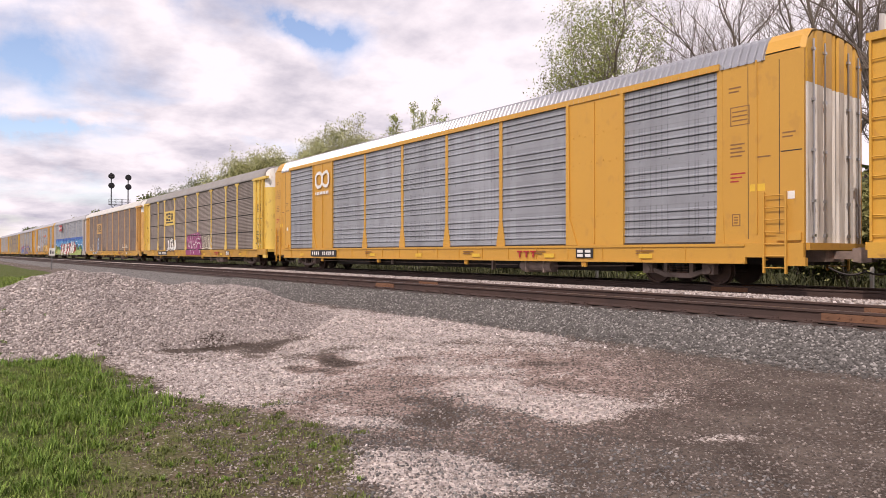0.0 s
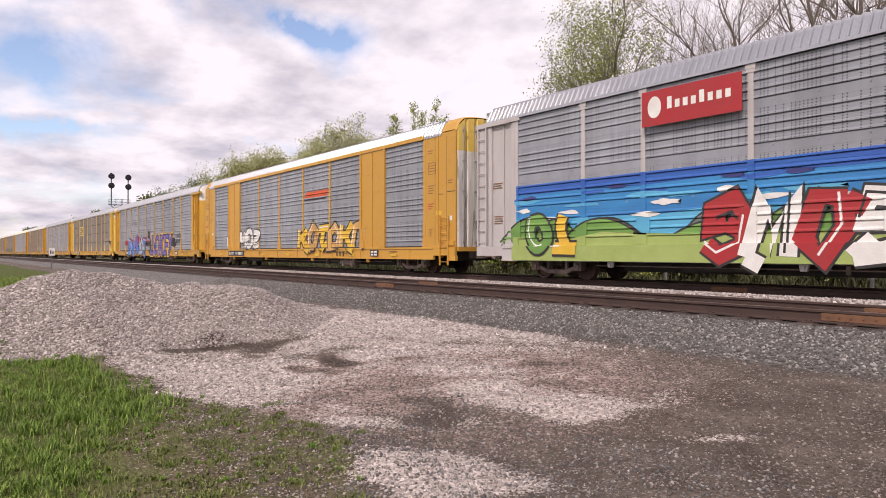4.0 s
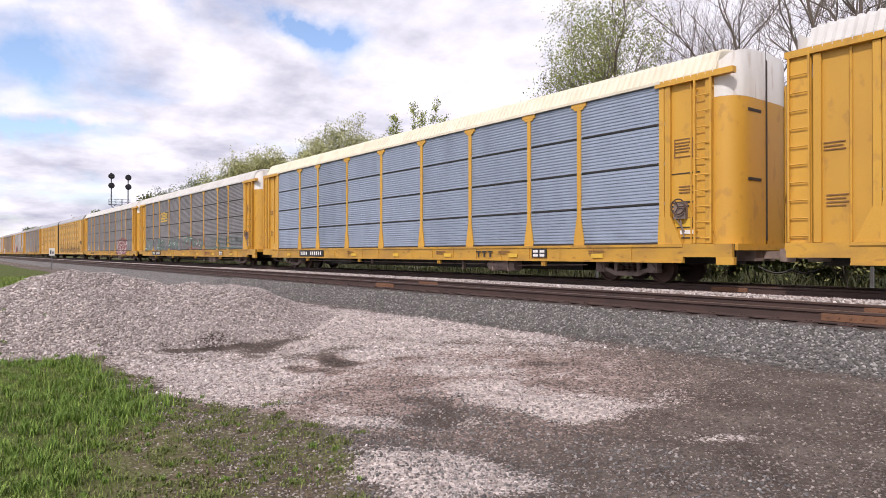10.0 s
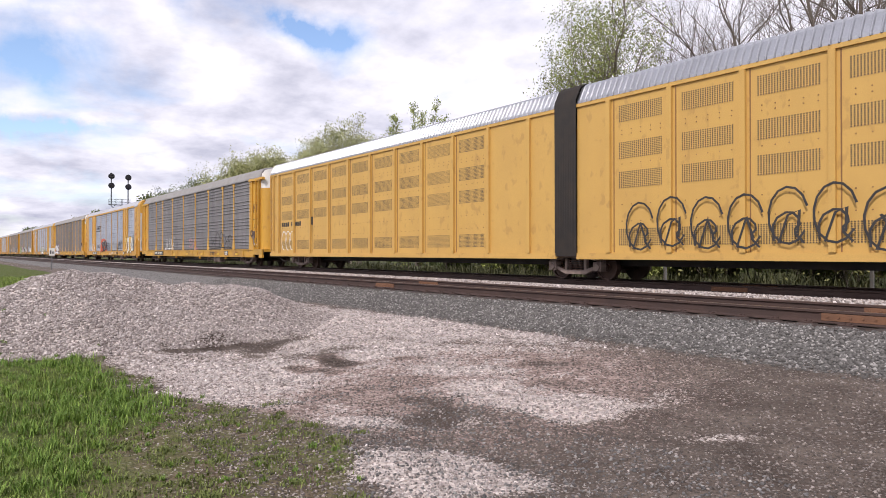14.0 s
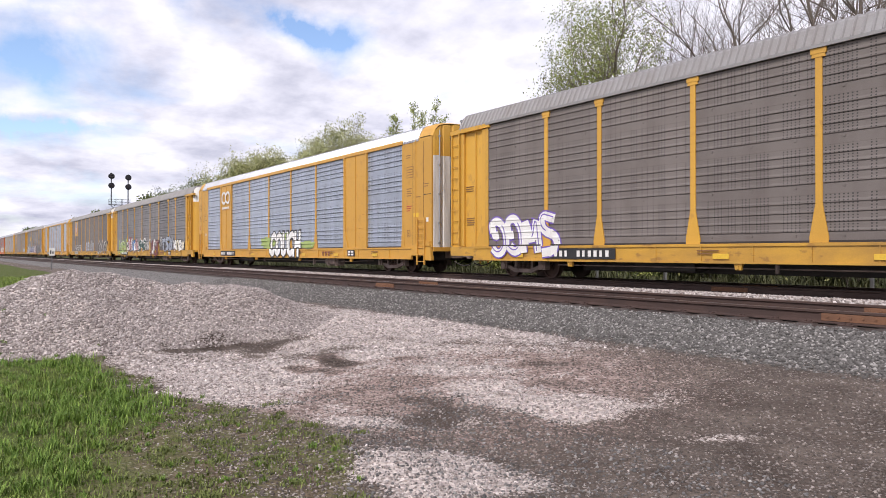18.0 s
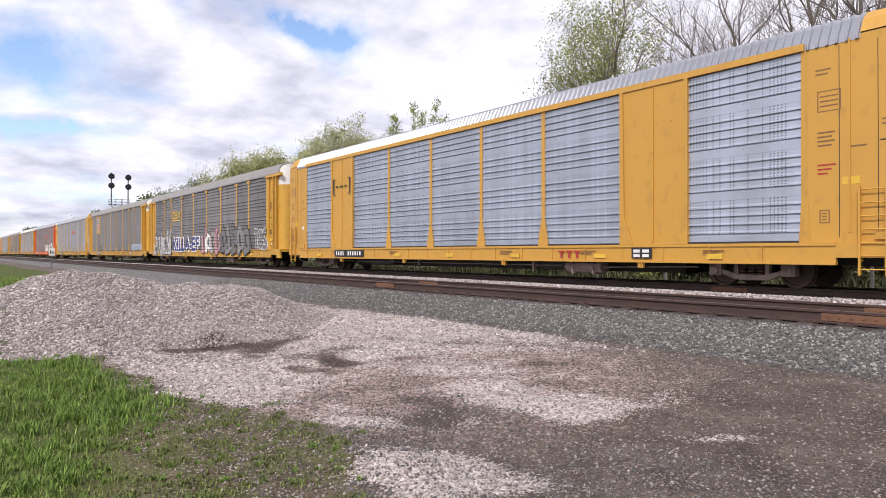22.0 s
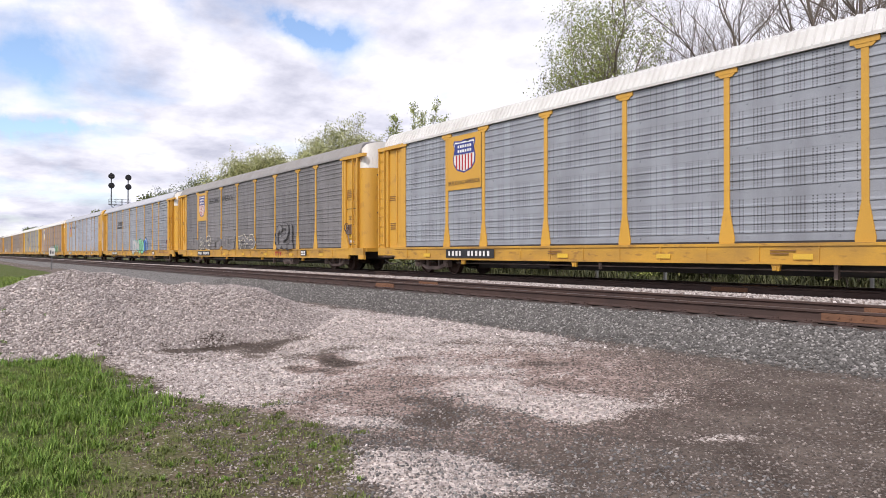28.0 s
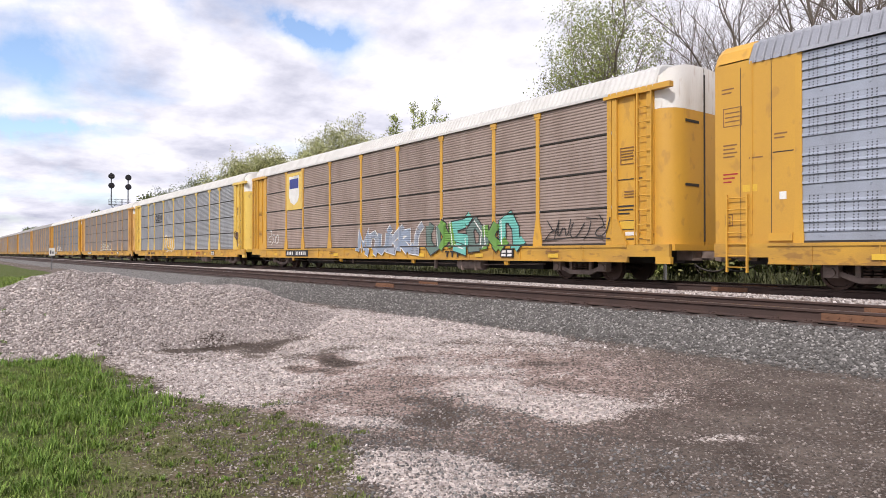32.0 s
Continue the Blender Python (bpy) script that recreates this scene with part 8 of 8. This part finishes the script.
for off, ink_, dx_ in ((0.075, white_ink, 0.12), (0.03, navy_ink, 0.0)):
    words(f, "KILLA-EF", -6.6 + dx_, 0.98, 0.95, 6.4, ink_, "deep blue block graffiti letters with a pale shade", offset=off, name="graffiti")
mural(f, 53, 0.5, 4.3, 0.75, 2.3, [pink_ink, white_ink, faded_ink], black_ink, 4, spiky=True, edge_w=0.05)
mural(f, 54, 4.4, 9.5, 0.75, 2.5, [panel_dark, roof_dull], black_ink, 5, spiky=True, label="dark grey jagged graffiti", edge_w=0.06)
mural(f, 55, 10.2, 12.2, 1.0, 2.2, [panel_dark], white_ink, 3, edge_w=0.045)
f = Flank(21); shield_emblem(f, yellow); mural(f, 56, 8.2, 12.4, 1.05, 1.7, [panel_blue], white_ink, 9, edge_w=0.03); scrawl(f, 57, -7.4, -6.3, 1.05, 1.9, black_ink, 4, 0.05)
f = Flank(22); red_strip(f, 5, 3.5)
f = Flank(23); red_strip(f, 5, 3.4); mural(f, 58, 1.9, 11.8, 0.95, 2.4, [white_ink, cream], dull_green_ink, 6, edge_w=0.04, label="large white graffiti letters")
f = Flank(24); shield_emblem(f, yellow, text=True)
f = Flank(25); shield_emblem(f, yellow)
words(f, "BUILDING", EDGES[2] + 0.55, 4.15, 0.34, 1.95, black_ink, "dark slogan lettering")
words(f, "AMERICA", EDGES[3] + 0.2, 4.15, 0.34, 1.95, black_ink, "dark slogan lettering")
for seed, a, b in ((59, -11.4, -8.9), (60, -8.9, -6.4), (61, -6.4, -1.7), (62, -1.2, 1.6)):
    mural(f, seed, a, b, 1.05, 1.95, [panel_dark], faded_ink if seed % 2 else cream, 3, edge_w=0.035, label="chalky outlined graffiti")
mural(f, 64, 4.6, 6.9, 1.0, 2.5, [panel_dark], black_ink, 3, edge_w=0.04, label="black outlined graffiti")
f = Flank(26); slanted_emblem(f, 2, 3.3, 4.0)
mural(f, 65, 0.0, 2.4, 0.72, 2.2, [post_silver], teal_ink, 2, edge_w=0.06, label="grey block graffiti with blue-green edges"); mural(f, 66, 2.4, 5.5, 0.72, 2.15, [mint_ink, mint_ink, azure_ink], dark_green_ink, 3, label="mint-green block graffiti with dark edges"); scrawl(f, 67, 9.9, 12.8, 0.8, 2.1, faded_red_ink, 6, 0.025)
f = Flank(27); shield_emblem(f, yellow)
words(f, "BUILDING", EDGES[2] + 0.45, 4.1, 0.36, 2.2, black_ink, "dark slogan lettering")
words(f, "AMERICA", EDGES[3] + 0.2, 4.1, 0.36, 2.1, black_ink, "dark slogan lettering")
f = Flank(28); shield_emblem(f, lemon, faded=True)
mural(f, 68, -1.6, 3.2, 0.78, 1.8, [panel_blue, panel_silver], white_ink, 6, spiky=True, edge_w=0.04); mural(f, 69, 3.5, 8.4, 0.8, 2.1, [dull_green_ink, green_ink, teal_ink], black_ink, 6, spiky=True, edge_w=0.04); scrawl(f, 70, 9.6, 12.0, 1.2, 1.8, black_ink, 5, 0.035); scrawl(f, 71, -11.6, -10.2, 1.3, 2.0, white_ink, 3, 0.05)
f = Flank(29); block_emblem(f, 2, None, black_ink, 3.2, 4.1); mural(f, 72, -4.0, -1.2, 1.0, 2.2, [gold_ink], white_ink, 3)
f = Flank(31); scrawl(f, 73, -8.0, -3.0, 1.1, 2.0, white_ink, 6, 0.06)
f = Flank(30); scrawl(f, 74, -2.0, 4.0, 1.1, 2.0, cream, 6, 0.06)


def twin_graffiti():
    r = random.Random(80)
    car = CARS[13][0]
    bm = bmesh.new()
    for k in range(19):
        cx, cz = 2.6 + k * 0.95, 1.55 + r.uniform(-0.1, 0.1)
        stroke(bm, [(cx + 0.42 * math.cos(a), cz + 0.62 * math.sin(a)) for a in [0.3 + 0.45 * i for i in range(13)]], 0.05, 0.0006 * (k % 2))
        stroke(bm, [(cx - 0.2, cz - 0.6), (cx, cz), (cx + 0.25 * r.uniform(-1, 1), cz + 0.1), (cx + 0.2, cz - 0.4)], 0.05, 0.0022)
        stroke(bm, rounded([(cx - 0.3, cz - 0.55), (cx - 0.32, cz - 0.1), (cx + 0.05, cz + 0.12), (cx + 0.3, cz - 0.15), (cx + 0.1, cz - 0.35), (cx + 0.34, cz - 0.6)], 1), 0.05, 0.0042)
    for v in bm.verts:
        v.co.y -= HALF + 0.098
    part("graffiti", bm, black_ink, car, "long row of looping black graffiti")
    bm = bmesh.new()
    for k in range(3):
        cx = -20.0 + k * 0.5
        stroke(bm, [(cx + 0.3 * math.cos(a), 1.45 + 0.5 * math.sin(a)) for a in [0.6 * i for i in range(9)]], 0.05)
    for v in bm.verts:
        v.co.y = -HALF - 0.012
    part("graffiti", bm, white_ink, car, "small white graffiti tag")
    bm = bmesh.new()
    for k in range(10):
        if k != 4:
            put_box(bm, -20.3 + k * 0.24, -20.12 + k * 0.24, -HALF - 0.012, -HALF - 0.004, 2.2, 2.42)
    part("stencilled_number", bm, black_ink, car, "black stencilled characters")
    part("test_stencil", shape("twin_stencil", black_paint, plate_build(-17.0, -16.6, -HALF - 0.003, 2.2, 2.6)), None, car, "small black test panel")


twin_graffiti()
tie_row(near_track, -120, 10, 1)
tie_row(far_track, -120, 10, 2)
motions()
